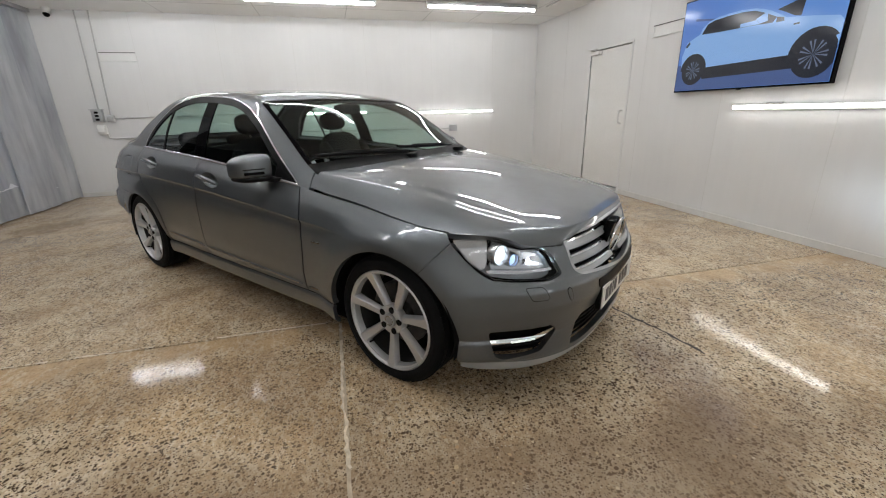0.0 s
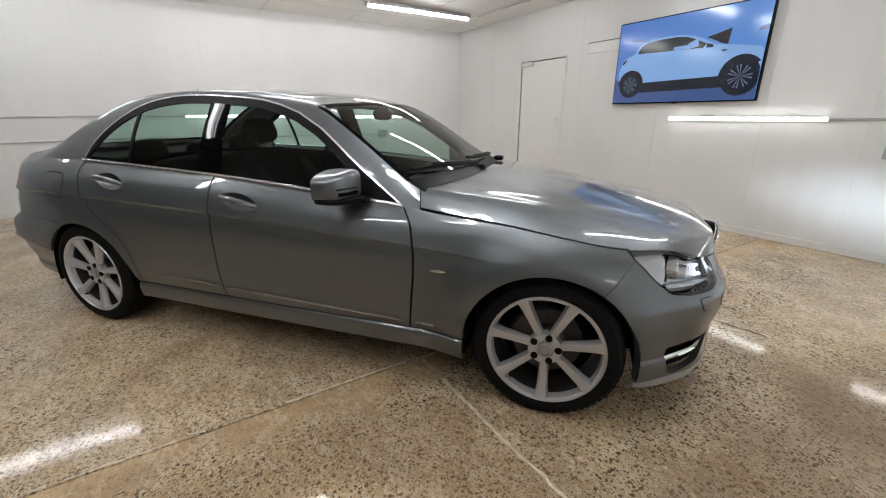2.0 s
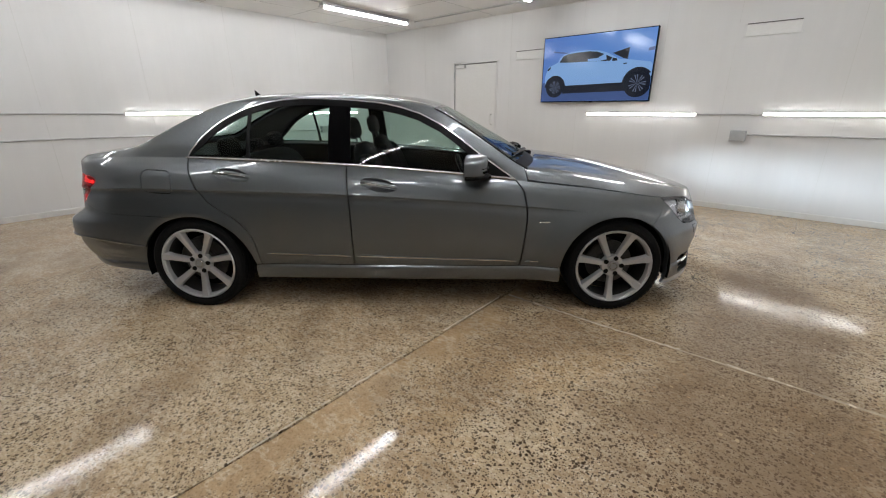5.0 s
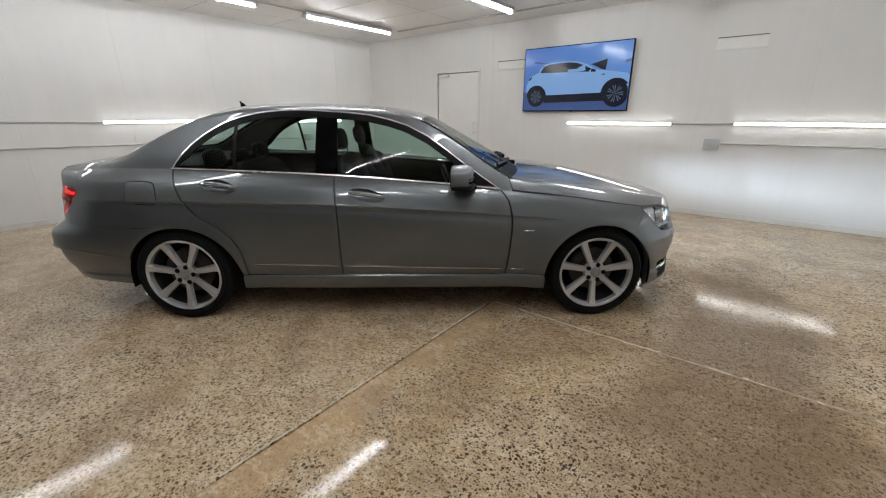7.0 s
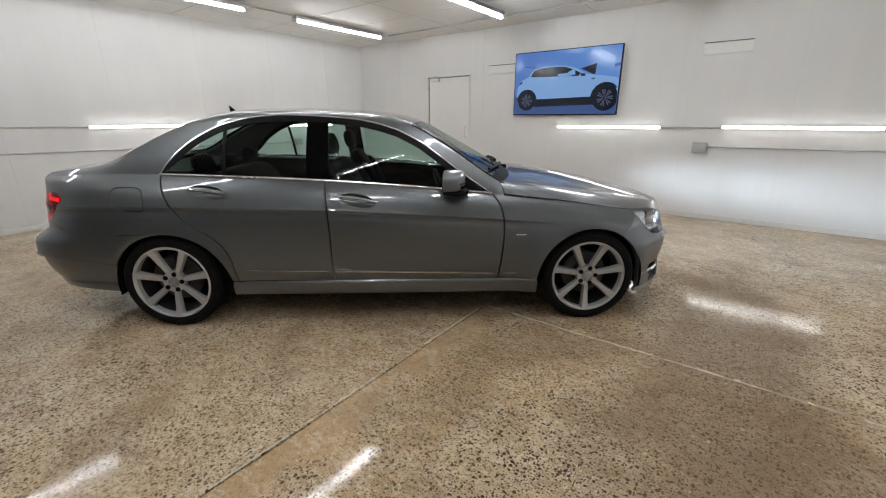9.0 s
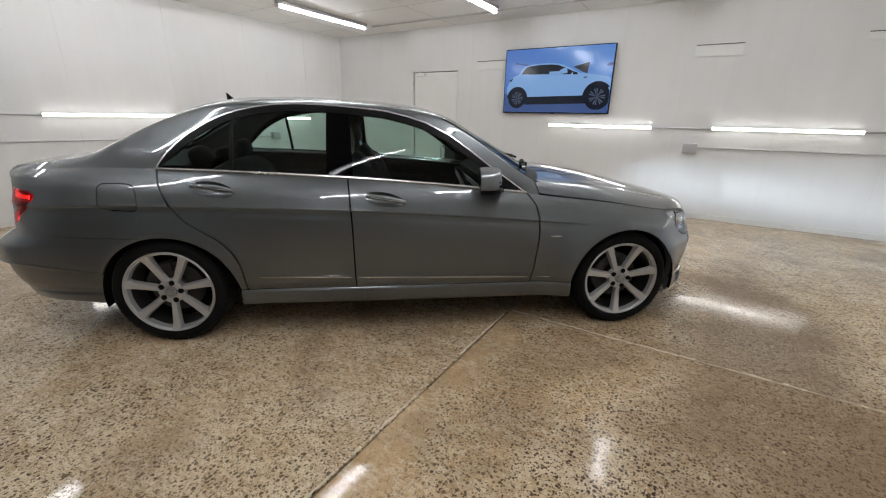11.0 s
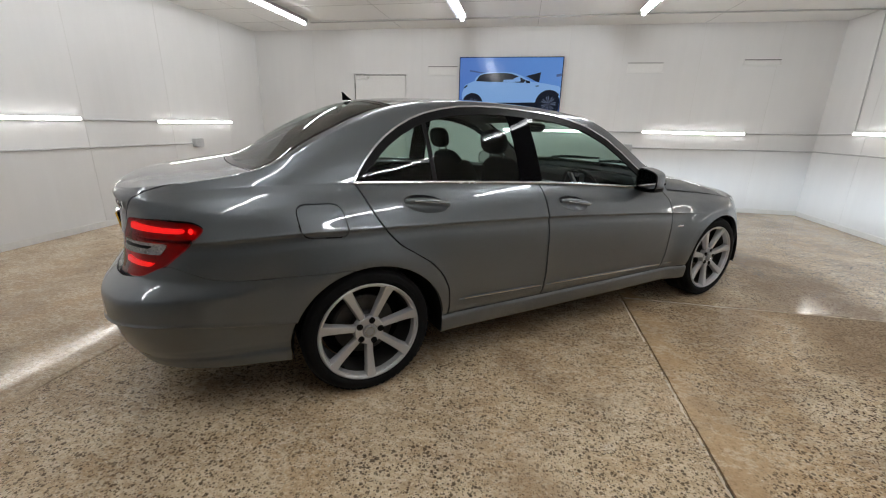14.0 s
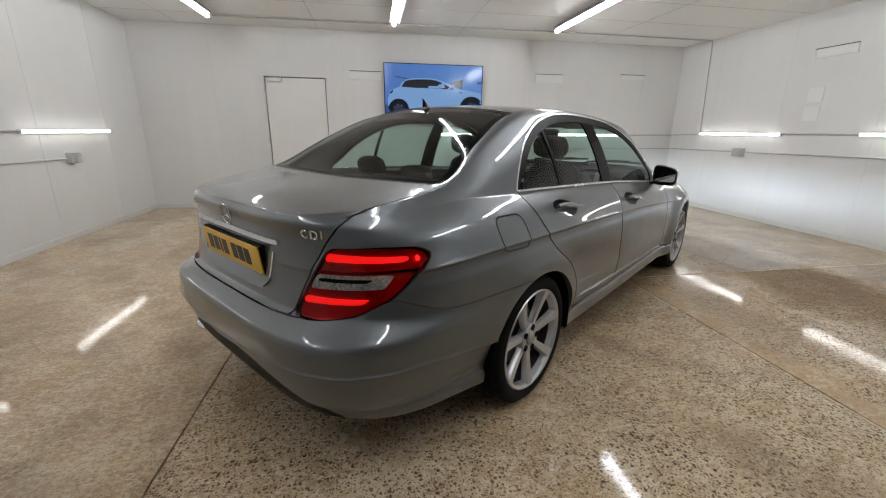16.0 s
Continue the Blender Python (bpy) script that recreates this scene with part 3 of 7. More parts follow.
conduit([(XW + c, 0.80, 1.225), (XW + c, 1.775, 1.214)], 0.011, mat=GREY_LINE)
conduit([(XW + c, -3.40, 1.35), (XW + c, -3.37, ZC)], 0.011)
conduit([(XW + c, -3.25, 1.28), (XW + c, -3.19, ZC)], 0.011)
conduit([(XE - c, 3.442, 1.28), (XE - c, 3.52, ZC - 0.02)], 0.008, mat=GREY_LINE)
CZ = ZC - 0.014
conduit([(XE - 0.02, 3.53, CZ), (1.6, 3.50, CZ), (-0.85, 3.56, CZ), (-3.33, 3.6, CZ)], 0.011, "thin grey conduit under a white ceiling", GREY_LINE)
for x, y1 in ((-3.33, 3.42), (-0.87, 3.36), (1.52, 3.26)):
    for k in range(2):
        conduit([(x, y1 - 1.76 - 2.49 * k, CZ), (x, y1 - 2.49 * (k + 1), CZ)], 0.010, "thin grey conduit under a white ceiling", GREY_LINE)
junction_box(pose(1.75, YN, 0.948))
junction_box(pose(XW, 2.44, 0.915, 0, 0, 90), 0.15, 0.12)
junction_box(pose(XE, 2.57, 0.985, 0, 0, -90))
junction_box(pose(XW, -3.25, 1.225, 0, 0, 90), 0.10, 0.10, 0.05)
# consumer meter and socket by the curtain
meter = tagged(empty("meter_box", pose(XW, -3.41, 1.27, 0, 0, 90)), "grey metal isolator with black switches on a white wall", "switch box")
part("body", boxed(-0.07, 0.07, -0.09, 0, -0.09, 0.085, bevel=0.006), GREY_METAL, meter, smooth=True)
part("lid", boxed(-0.085, 0.085, -0.11, 0.0, 0.087, 0.1, bevel=0.003), GREY_METAL, meter)
for dz in (-0.055, 0.0, 0.05):
    part("switch", boxed(-0.02, 0.03, -0.105, -0.09, dz - 0.016, dz + 0.016, bevel=0.003), BLACK_TRIM, meter, "black switch")
sock = tagged(empty("power_socket", pose(XW, -3.405, 1.06, 0, 0, 90)), "white outdoor power socket below the isolator", "socket")
part("body", boxed(-0.06, 0.06, -0.06, 0, -0.07, 0.07, bevel=0.01), WHITE_PLASTIC, sock, smooth=True)
part("flap", boxed(-0.045, 0.05, -0.085, -0.06, -0.055, 0.03, bevel=0.008, m=pose(0, 0, 0, -12)), WHITE_PLASTIC, sock, smooth=True)


VENT_EDGE = plain("vent_edge_grey", (0.12, 0.12, 0.12), 0.5)


def vent_slot(m, w, h, both=True):
    """A blanked slot in the panel: dark upper reveal, plate and pale lower ledge."""
    ob = tagged(empty("vent_cover", m), "white blanked vent slot with a dark upper edge", "vent cover", "vent covers")
    part("plate", boxed(-w / 2, w / 2, -0.004, 0, -h / 2, h / 2), WHITE_PLASTIC, ob)
    part("upper_edge", boxed(-w / 2, w / 2, -0.016, -0.004, h / 2 - 0.010, h / 2, bevel=0.001), VENT_EDGE, ob)
    for x in (-w / 2, w / 2 - 0.006):
        part("side_edge", boxed(x, x + 0.006, -0.010, -0.004, -h / 2 + 0.008, h / 2 - 0.010), WHITE_PLASTIC, ob)
    if both:
        part("lower_edge", boxed(-w / 2 - 0.01, w / 2 + 0.02, -0.02, -0.004, -h / 2 - 0.008, -h / 2 + 0.008, bevel=0.002), WHITE_PLASTIC, ob)
    return ob


vent_slot(pose(1.86, YN, 2.16), 0.51, 0.135)
vent_slot(pose(-1.30, YN, 2.115), 0.50, 0.13)
vent_slot(pose(3.46, YN, 2.225), 0.48, 0.08)
vent_slot(pose(XW, -2.95, 2.135, 0, 0, 90), 0.49, 0.12)
vent_slot(pose(XE, 1.5, 2.26, 0, 0, -90), 0.50, 0.11)
part("patch", boxed(1.19, 1.58, YN - 0.003, YN, 2.035, 2.25), WALL, wall_north, "flush white patch with a fine outline")
for z in (1.75, 1.52):
    ob = tagged(empty("wall_plate", pose(XE, 1.62, z, 0, 0, -90)), "small white blank plate on a white wall", "wall plate", "wall plates")
    part("plate", boxed(-0.10, 0.10, -0.008, 0, -0.09, 0.09, bevel=0.003), WHITE_PLASTIC, ob)

# security camera in the corner by the curtain
secam = tagged(empty("security_camera", pose(XW + 0.12, -3.66, ZC)), "white dome security camera under the ceiling", "camera")
bm = bmesh.new()
lathe(bm, [(0.0, 0.0), (0.055, 0.0), (0.055, -0.03), (0.05, -0.075), (0.03, -0.1)], 24, "z")
part("housing", bm, WHITE_PLASTIC, secam, smooth=True)
bm = bmesh.new()
bmesh.ops.create_uvsphere(bm, u_segments=20, v_segments=12, radius=0.042, matrix=Matrix.Translation((0.012, 0.0, -0.085)))
part("dome", bm, BLACK_GLOSS, secam, "black glossy dome", smooth=True)

# strip curtain across the open side
curtain = tagged(empty("strip_curtain"), "milky clear plastic strip curtain, drawn to one side", "curtain")
part("rail", boxed(XW, XE, YS - 0.03, YS + 0.03, ZC - 0.05, ZC), GREY_METAL, curtain)
rnd = random.Random(4)
x, i = XW + 0.02, 0
while x < -2.75:
    w = 0.72
    bm = bmesh.new()
    cols = []
    off = 0.012 if i % 2 else -0.012
    ph = rnd.random() * 6
    for a in range(25):
        u = a / 24
        col = []
        for b in range(13):
            k = b / 12
            bow = 0.010 * math.sin(u * math.pi) * (1 if i % 2 else -1) + 0.012 * (1 - 0.6 * k) * math.sin(ph + 2.2 * k) + 0.008 * math.sin(13 * u + ph) + 0.004 * math.sin(31 * u + 2 * ph)
            col.append(bm.verts.new((x + w * u, YS + off + bow, 0.015 + k * (ZC - 0.07))))
        cols.append(col)
    for ca, cb in zip(cols, cols[1:]):
        for b in range(12):
            bm.faces.new((ca[b], cb[b], cb[b + 1], ca[b + 1]))
    ex = bmesh.ops.extrude_face_region(bm, geom=list(bm.faces))
    for v in ex["geom"]:
        if isinstance(v, bmesh.types.BMVert):
            v.co.y += 0.003
    bmesh.ops.recalc_face_normals(bm, faces=bm.faces)
    part("strip", bm, CURTAIN, curtain, smooth=True)
    x += 0.64
    i += 1

# a cabinet under a loose plastic cover, dimly seen through the curtain
cabinet = tagged(empty("covered_cabinet", pose(-3.62, -4.30, 0)), "dark blue cabinet under a loose white plastic cover", "cabinet")
part("body", boxed(-0.45, 0.62, -0.25, 0.22, 0.0, 0.66, bevel=0.012), plain("blue_grey_paint", (0.055, 0.075, 0.12), 0.4, vary=0.2, scale=6), cabinet, smooth=True)
part("upper_box", boxed(0.02, 0.60, -0.22, 0.18, 0.92, 1.52, bevel=0.012), plain("slate_blue_paint", (0.05, 0.065, 0.10), 0.4, vary=0.2, scale=6), cabinet, smooth=True)
bm = bmesh.new()
bmesh.ops.create_grid(bm, x_segments=40, y_segments=24, size=0.5)
for v in bm.verts:
    gx, gy = v.co.x * 1.26, v.co.y * 0.72
    over = max(0.0, abs(gx) - 0.52) + max(0.0, abs(gy) - 0.25)
    lump = 0.26 * math.exp(-(((gx - 0.06) / 0.30) ** 2 + (gy / 0.3) ** 2))
    v.co = Vector((gx + 0.08, gy - 0.015, 0.665 + lump * (1 - min(1, over * 6)) - min(0.42, over * 2.6) + 0.018 * noise.noise(Vector((gx * 9, gy * 9, 0.3)))))
ex = bmesh.ops.extrude_face_region(bm, geom=list(bm.faces))
for v in ex["geom"]:
    if isinstance(v, bmesh.types.BMVert):
        v.co.z += 0.003
bmesh.ops.recalc_face_normals(bm, faces=bm.faces)
part("cover", bm, plain("white_plastic_sheet", (0.62, 0.63, 0.66), 0.3, vary=0.08, scale=12), cabinet, "crumpled white plastic cover", smooth=True)

# ---- screen ----
SCREEN_BLUE = 0.7


def screen_mat(name, col, strength):
    n = Nodes(name)
    n.set(Base_Color=rgb(0.01, 0.01, 0.012), Emission_Color=rgb(*col), Emission_Strength=strength, Roughness=0.12)
    return n.mat


TX0, TX1, TZ0, TZ1 = -1.008, 0.645, 1.372, 2.312
tv = tagged(empty("television", pose((TX0 + TX1) / 2, YN - 0.045, (TZ0 + TZ1) / 2)), "large wall-mounted flat television showing a pale car on blue", "television")
tw, th = TX1 - TX0, TZ1 - TZ0
part("casing", boxed(-tw / 2, tw / 2, -0.03, 0.02, -th / 2, th / 2, bevel=0.004), BLACK_GLOSS, tv, "slim black casing")
part("wall_bracket", boxed(-0.3, 0.3, 0.02, 0.045, -0.2, 0.2), BLACK_TRIM, tv)
n = Nodes("screen_blue")
g = n.add("ShaderNodeTexGradient")
n.link(n.coords("Generated"), g.inputs["Vector"])
n.link(n.ramp(n.math("ADD", g.outputs["Fac"], n.math("MULTIPLY", n.noise(1.5, 3, 0.5, n.coords("Object")), 0.3)),
              [(0.2, rgb(0.13, 0.31, 0.88)), (0.9, rgb(0.16, 0.40, 1.0))]), n.bsdf.inputs["Emission Color"])
n.set(Base_Color=rgb(0.01, 0.01, 0.012), Emission_Strength=SCREEN_BLUE, Roughness=0.12)
screen = part("screen", boxed(-tw / 2 + 0.012, tw / 2 - 0.012, -0.0335, -0.03, -th / 2 + 0.016, th / 2 - 0.012), n.mat, tv, "lit blue screen")
S_PALE = screen_mat("screen_pale_blue", (0.30, 0.55, 1.0), 0.80)
S_DARK = screen_mat("screen_dark", (0.010, 0.016, 0.035), 0.5)
S_MID = screen_mat("screen_mid_blue", (0.09, 0.17, 0.46), 0.6)
S_GREY = screen_mat("screen_wheel_grey", (0.25, 0.32, 0.5), 0.5)


def flat(points, y, mat, name, label=""):
    bm = bmesh.new()
    bm.faces.new([bm.verts.new((px, y, pz)) for px, pz in points])
    ex = bmesh.ops.extrude_face_region(bm, geom=list(bm.faces))
    for v in ex["geom"]:
        if isinstance(v, bmesh.types.BMVert):
            v.co.y -= 0.0003
    bmesh.ops.recalc_face_normals(bm, faces=bm.faces)
    return part(name, bm, mat, screen, label)


def disc(cx, cz, r, n=28):
    return [(cx + r * math.cos(2 * math.pi * k / n), cz + r * math.sin(2 * math.pi * k / n)) for k in range(n)]


def on_tv(*uv):
    """Places on the screen from shares of its width and height, counted from the upper corner."""
    return [(-tw / 2 + 0.014 + u * (tw - 0.028), th / 2 - 0.016 - v * (th - 0.034)) for u, v in uv]


y = -0.0338
flat(on_tv((0.0, 0.70), (1.0, 0.66), (1.0, 1.0), (0.0, 1.0)), y, S_MID, "picture_floor")
flat(on_tv((0.10, 0.20), (0.34, 0.27), (0.34, 0.285), (0.10, 0.225)), y - 0.0004, S_MID, "picture_lamp")
flat(on_tv((0.95, 0.27), (1.0, 0.25), (1.0, 0.30), (0.95, 0.31)), y - 0.0004, S_MID, "picture_lamp")
flat(on_tv((0.03, 0.72), (0.025, 0.60), (0.055, 0.45), (0.15, 0.38), (0.165, 0.32), (0.21, 0.26), (0.28, 0.235), (0.345, 0.227), (0.43, 0.225), (0.52, 0.24), (0.575, 0.265), (0.625, 0.30), (0.715, 0.388), (0.85, 0.42), (0.98, 0.46), (1.0, 0.50), (1.0, 0.70), (0.745, 0.755), (0.225, 0.765)), y - 0.0006, S_PALE, "picture_car")
flat(on_tv((0.165, 0.385), (0.20, 0.29), (0.25, 0.262), (0.35, 0.25), (0.45, 0.248), (0.52, 0.262), (0.58, 0.30), (0.66, 0.365), (0.64, 0.41), (0.5, 0.40), (0.3, 0.395)), y - 0.0012, S_DARK, "picture_glass")
flat(on_tv((0.44, 0.36), (0.54, 0.355), (0.565, 0.40), (0.44, 0.395)), y - 0.0016, S_PALE, "picture_far_window")
flat(on_tv((0.535, 0.345), (0.60, 0.295), (0.61, 0.385), (0.565, 0.395)), y - 0.0016, S_PALE, "picture_far_window")
flat(on_tv((0.655, 0.30), (0.80, 0.235), (0.79, 0.40), (0.755, 0.385), (0.70, 0.335)), y - 0.0012, S_DARK, "picture_mark")
flat(on_tv((0.66, 0.365), (0.70, 0.38), (0.705, 0.415), (0.66, 0.415)), y - 0.0016, S_DARK, "picture_mirror")
flat(on_tv((0.76, 0.455), (0.79, 0.452), (0.79, 0.468), (0.76, 0.47)), y - 0.0012, S_DARK, "picture_badge")
flat(on_tv((0.045, 0.49), (0.075, 0.44), (0.08, 0.47), (0.055, 0.51)), y - 0.0012, S_DARK, "picture_tail_lamp")
flat(on_tv((0.20, 0.755), (0.78, 0.735), (0.80, 0.86), (0.22, 0.88)), y - 0.0012, S_DARK, "picture_shade")
for u, v, r in ((0.135, 0.775, 0.150), (0.895, 0.755, 0.185)):
    (cx, cz), = on_tv((u, v))
    rim = r * 0.62
    flat([p for p in disc(cx, cz, r * 1.14) if p[0] < tw / 2 - 0.016 and p[1] > cz - 0.02], y - 0.0014, S_DARK, "picture_arch")
    flat([(min(px, tw / 2 - 0.016), max(pz, -th / 2 + 0.02)) for px, pz in disc(cx, cz, r)], y - 0.0018, S_DARK, "picture_tyre")
    for k in range(14):
        a = 2 * math.pi * (k // 2) / 7 + (0.16 if k % 2 else -0.16)
        d = [(cx + rim * math.cos(a + q), cz + rim * math.sin(a + q)) for q in (-0.07, 0.07)]
        flat([(cx, cz), d[0], d[1]], y - 0.0024, S_GREY, "picture_spoke")
part("sensor", boxed(-0.02, 0.02, -0.028, -0.01, -th / 2 - 0.008, -th / 2), BLACK_GLOSS, tv)
brk = tagged(empty("wall_bracket", pose(0.18, YN, 1.235)), "short grey metal bracket above a wall light", "bracket")
part("plate", boxed(-0.075, 0.075, -0.03, 0, -0.008, 0.008, bevel=0.002), GREY_METAL, brk)

# ---- the car: body surface ----
# car axes: x ahead, y to the side, z up; the wheels stand at x = +-1.38


def curve(*knots):
    """A smooth, shape-keeping curve through (x, value) knots."""
    xs = np.array([k[0] for k in knots], float)
    ys = np.array([k[1] for k in knots], float)
    h, d = np.diff(xs), np.diff(ys) / np.diff(xs)
    m = np.zeros(len(xs))
    m[0], m[-1] = d[0], d[-1]
    for i in range(1, len(xs) - 1):
        if d[i - 1] * d[i] > 0:
            a, b = 2 * h[i] + h[i - 1], h[i] + 2 * h[i - 1]
            m[i] = (a + b) / (a / d[i - 1] + b / d[i])

    def at(x):
        x = np.clip(np.asarray(x, float), xs[0], xs[-1])
        i = np.clip(np.searchsorted(xs, x) - 1, 0, len(xs) - 2)
        t = (x - xs[i]) / h[i]
        return ((1 + 2 * t) * (1 - t) ** 2 * ys[i] + t * (1 - t) ** 2 * h[i] * m[i] + t * t * (3 - 2 * t) * ys[i + 1] + t * t * (t - 1) * h[i] * m[i + 1])

    return at


XR, XF = -1.45, 1.25                    # where the rounded ends begin
top_z = curve((-2.36, 0.985), (-2.185, 0.985), (-1.80, 1.005), (-1.406, 0.998), (-0.36, 0.957), (0.30, 0.908), (0.60, 0.880), (0.75, 0.864), (0.95, 0.840), (1.20, 0.816), (1.445, 0.784), (1.68, 0.752), (1.78, 0.752), (1.86, 0.737), (1.96, 0.700), (2.0, 0.695), (2.03, 0.712), (2.05, 0.738), (2.058, 0.746))
top_y = curve((-2.4, 0.672), (-2.1, 0.700), (-1.75, 0.722), (-1.406, 0.738), (-0.9, 0.765), (-0.36, 0.780), (0.3, 0.790), (0.71, 0.792), (1.25, 0.797))
max_y = curve((-2.4, 0.846), (-2.0, 0.860), (-1.45, 0.876), (-1.0, 0.880), (-0.2, 0.884), (0.7, 0.880), (1.0, 0.868), (1.25, 0.860))
low_z = curve((-2.44, 0.275), (-2.2, 0.262), (-1.75, 0.245), (-1.0, 0.212), (0.9, 0.200), (1.65, 0.185), (1.75, 0.165), (1.95, 0.148), (2.2, 0.150))
swell = curve((0.0, 0.66), (0.07, 0.84), (0.28, 1.0), (0.50, 1.0), (0.60, 0.978), (0.64, 0.955), (0.695, 0.893), (0.718, 0.885), (0.738, 0.935), (0.752, 0.905), (0.88, 0.60), (0.95, 0.30), (1.0, 0.0))
wing_swell = curve((0.0, 0.66), (0.07, 0.84), (0.28, 1.0), (0.50, 1.0), (0.62, 0.970), (0.74, 0.890), (0.88, 0.62), (0.95, 0.32), (1.0, 0.0))     # the wing has no crease
sill = curve((0.0, -0.030), (0.12, -0.006), (0.25, 0.004), (0.80, 0.012), (0.93, 0.009), (1.0, 0.0))
nose_x = curve((0.14, 2.06), (0.16, 2.105), (0.19, 2.125), (0.25, 2.125), (0.36, 2.140), (0.45, 2.165), (0.51, 2.165), (0.55, 2.142), (0.625, 2.112), (0.70, 2.082), (0.746, 2.055), (0.80, 2.02))
tail_x = curve((0.20, -2.31), (0.27, -2.36), (0.36, -2.41), (0.45, -2.437), (0.565, -2.440), (0.588, -2.434), (0.60, -2.424), (0.64, -2.382), (0.66, -2.360), (0.80, -2.340), (0.92, -2.335), (0.965, -2.345), (0.985, -2.335), (1.05, -2.30))
tail_crease = curve((0.0, 0.440), (0.41, 0.463), (0.62, 0.479), (0.76, 0.485), (0.89, 0.487))     # by the share of the width
side_crease = curve((-2.2, 0.487), (-2.12, 0.485), (-2.0, 0.470), (-1.78, 0.443), (-1.5, 0.42))
nose_n = curve((0.16, 3.3), (0.2, 3.1), (0.45, 2.75), (0.6, 2.75), (0.75, 3.1))
tail_n = curve((0.2, 4.2), (0.5, 4.8), (0.58, 4.6), (0.65, 3.8), (0.85, 3.8), (0.985, 4.7))
Z_SILL = 0.308


def side_y(x, z, zt):
    """Half width of the flank at height z, where the flank ends at height zt."""
    x = np.clip(x, -2.44, XF)
    t = np.clip((z - Z_SILL) / (zt - Z_SILL), 0, 1)
    yt, ym = top_y(x), max_y(x)
    fade = np.clip((x - 0.80) / 0.40, 0, 1)
    fade = fade * fade * (3 - 2 * fade)
    body = yt + (ym - yt) * (swell(t) * (1 - fade) + wing_swell(t) * fade)
    foot = yt + (ym - yt) * swell(0.0)
    k = np.clip((z - 0.195) / (Z_SILL - 0.195), 0, 1)
    return np.where(z >= Z_SILL, body, foot + sill(k))


NR, NM, NF = 96, 180, 100
V_ROWS = np.concatenate([np.linspace(0, 0.13, 14)[:-1], np.linspace(0.13, 0.22, 13)[:-1], np.linspace(0.22, 0.47, 60)[:-1], np.linspace(0.47, 0.71, 33)[:-1], np.linspace(0.71, 0.805, 40)[:-1], np.linspace(0.805, 1.0, 28)])


def bend(n, count):
    """Angles that step evenly along a rounded end of power n, from the side to the tip."""
    u = 1 - np.linspace(1, 0, 4000) ** 2.5
    v = (1 - u**n) ** (1 / n)
    s = np.r_[0, np.cumsum(np.hypot(np.diff(u), 0.8 * np.diff(v)))]
    return np.arccos(np.interp(np.linspace(0, s[-1], count), s, u) ** (n / 2))


def fair(P, sigma, keep=None, mirror=False):
    """Evens out the columns of a skin lengthwise; keep: how far each row stays as it was."""
    r = int(3 * sigma)
    w = np.exp(-0.5 * (np.arange(-r, r + 1) / sigma) ** 2)
    w /= w.sum()
    head, tail = P[1:r + 1][::-1], P[-r - 1:-1][::-1]
    if mirror:
        head, tail = head * (1, -1, 1), tail * (1, -1, 1)
    else:
        head, tail = 2 * P[:1] - head, 2 * P[-1:] - tail
    long = np.concatenate([head, P, tail])
    out = sum(w[k] * long[k:k + len(P)] for k in range(2 * r + 1))
    if keep is not None:
        out = P * keep[None, :, None] + out * (1 - keep[None, :, None])
    return out


def flank():
    """The wrap round the lower body, from the tail's middle over the side to the nose's middle, and its upper edge."""
    th_r, th_f = bend(4.6, NR)[::-1], bend(2.9, NF)
    xm = np.linspace(XR, XF, NM + 2)[1:-1]
    cols = []
    for seg, arr in (("r", th_r), ("m", xm), ("f", th_f)):
        for a in arr:
            if seg == "m":
                xn = a
            else:
                xe, n0 = (tail_x(0.985), 5.2) if seg == "r" else (nose_x(0.746), 3.1)
                x0 = XR if seg == "r" else XF
                xn = x0 + (xe - x0) * np.cos(a) ** (2 / n0)
            zt, zb = top_z(xn), low_z(xn)
            z = zb + (zt - zb) * V_ROWS
            if seg == "m":
                x, y = np.full_like(z, a), side_y(np.full_like(z, a), z, zt)
            else:
                x0, xe, n = (XR, tail_x(z), tail_n(z)) if seg == "r" else (XF, nose_x(z), nose_n(z))
                x = x0 + (xe - x0) * np.cos(a) ** (2 / n)
                y = side_y(x if seg == "r" else np.full_like(z, x0), z, zt) * np.sin(a) ** (2 / n)
            # the crease and the hollow of the rear bumper
            if seg == "r":
                rim = side_crease(xn) if xn > -2.2 else tail_crease(np.sin(a) ** 0.43)
                foot = 0.10 + 0.60 * np.clip((xn + 2.25) / 0.2, 0, 1)
                hollow = 0.024 * np.clip((rim - z) / 0.006, 0, 1) * np.clip(foot + (1 - foot) * (z - 0.345) / (rim - 0.345), 0, 1) * np.clip((z - 0.315) / 0.022, 0, 1)
                hollow = hollow - 0.008 * np.exp(-(((z - rim - 0.002) / 0.006) ** 2))
                x, y = XR + (x - XR) * (1 - hollow), y * (1 - hollow)
            # wheel-arch flares
            for ax in (-1.38, 1.38):
                d = np.hypot(x - ax, z - 0.315)
                if ax > 0:
                    swollen = 0.048 * np.exp(-(np.maximum(d - 0.372, 0) / 0.095) ** 2) * np.clip(d / 0.3, 0, 1)
                else:
                    swollen = 0.019 * np.exp(-((d - 0.350) / 0.062) ** 2) + 0.003 * np.exp(-((d - 0.42) / 0.06) ** 2)
                y = y + np.where(y > 0.55, swollen, 0)
            cols.append(np.stack([x, y, z], -1))
    return fair(np.array(cols), 3.0, mirror=True)            # columns x rows x 3


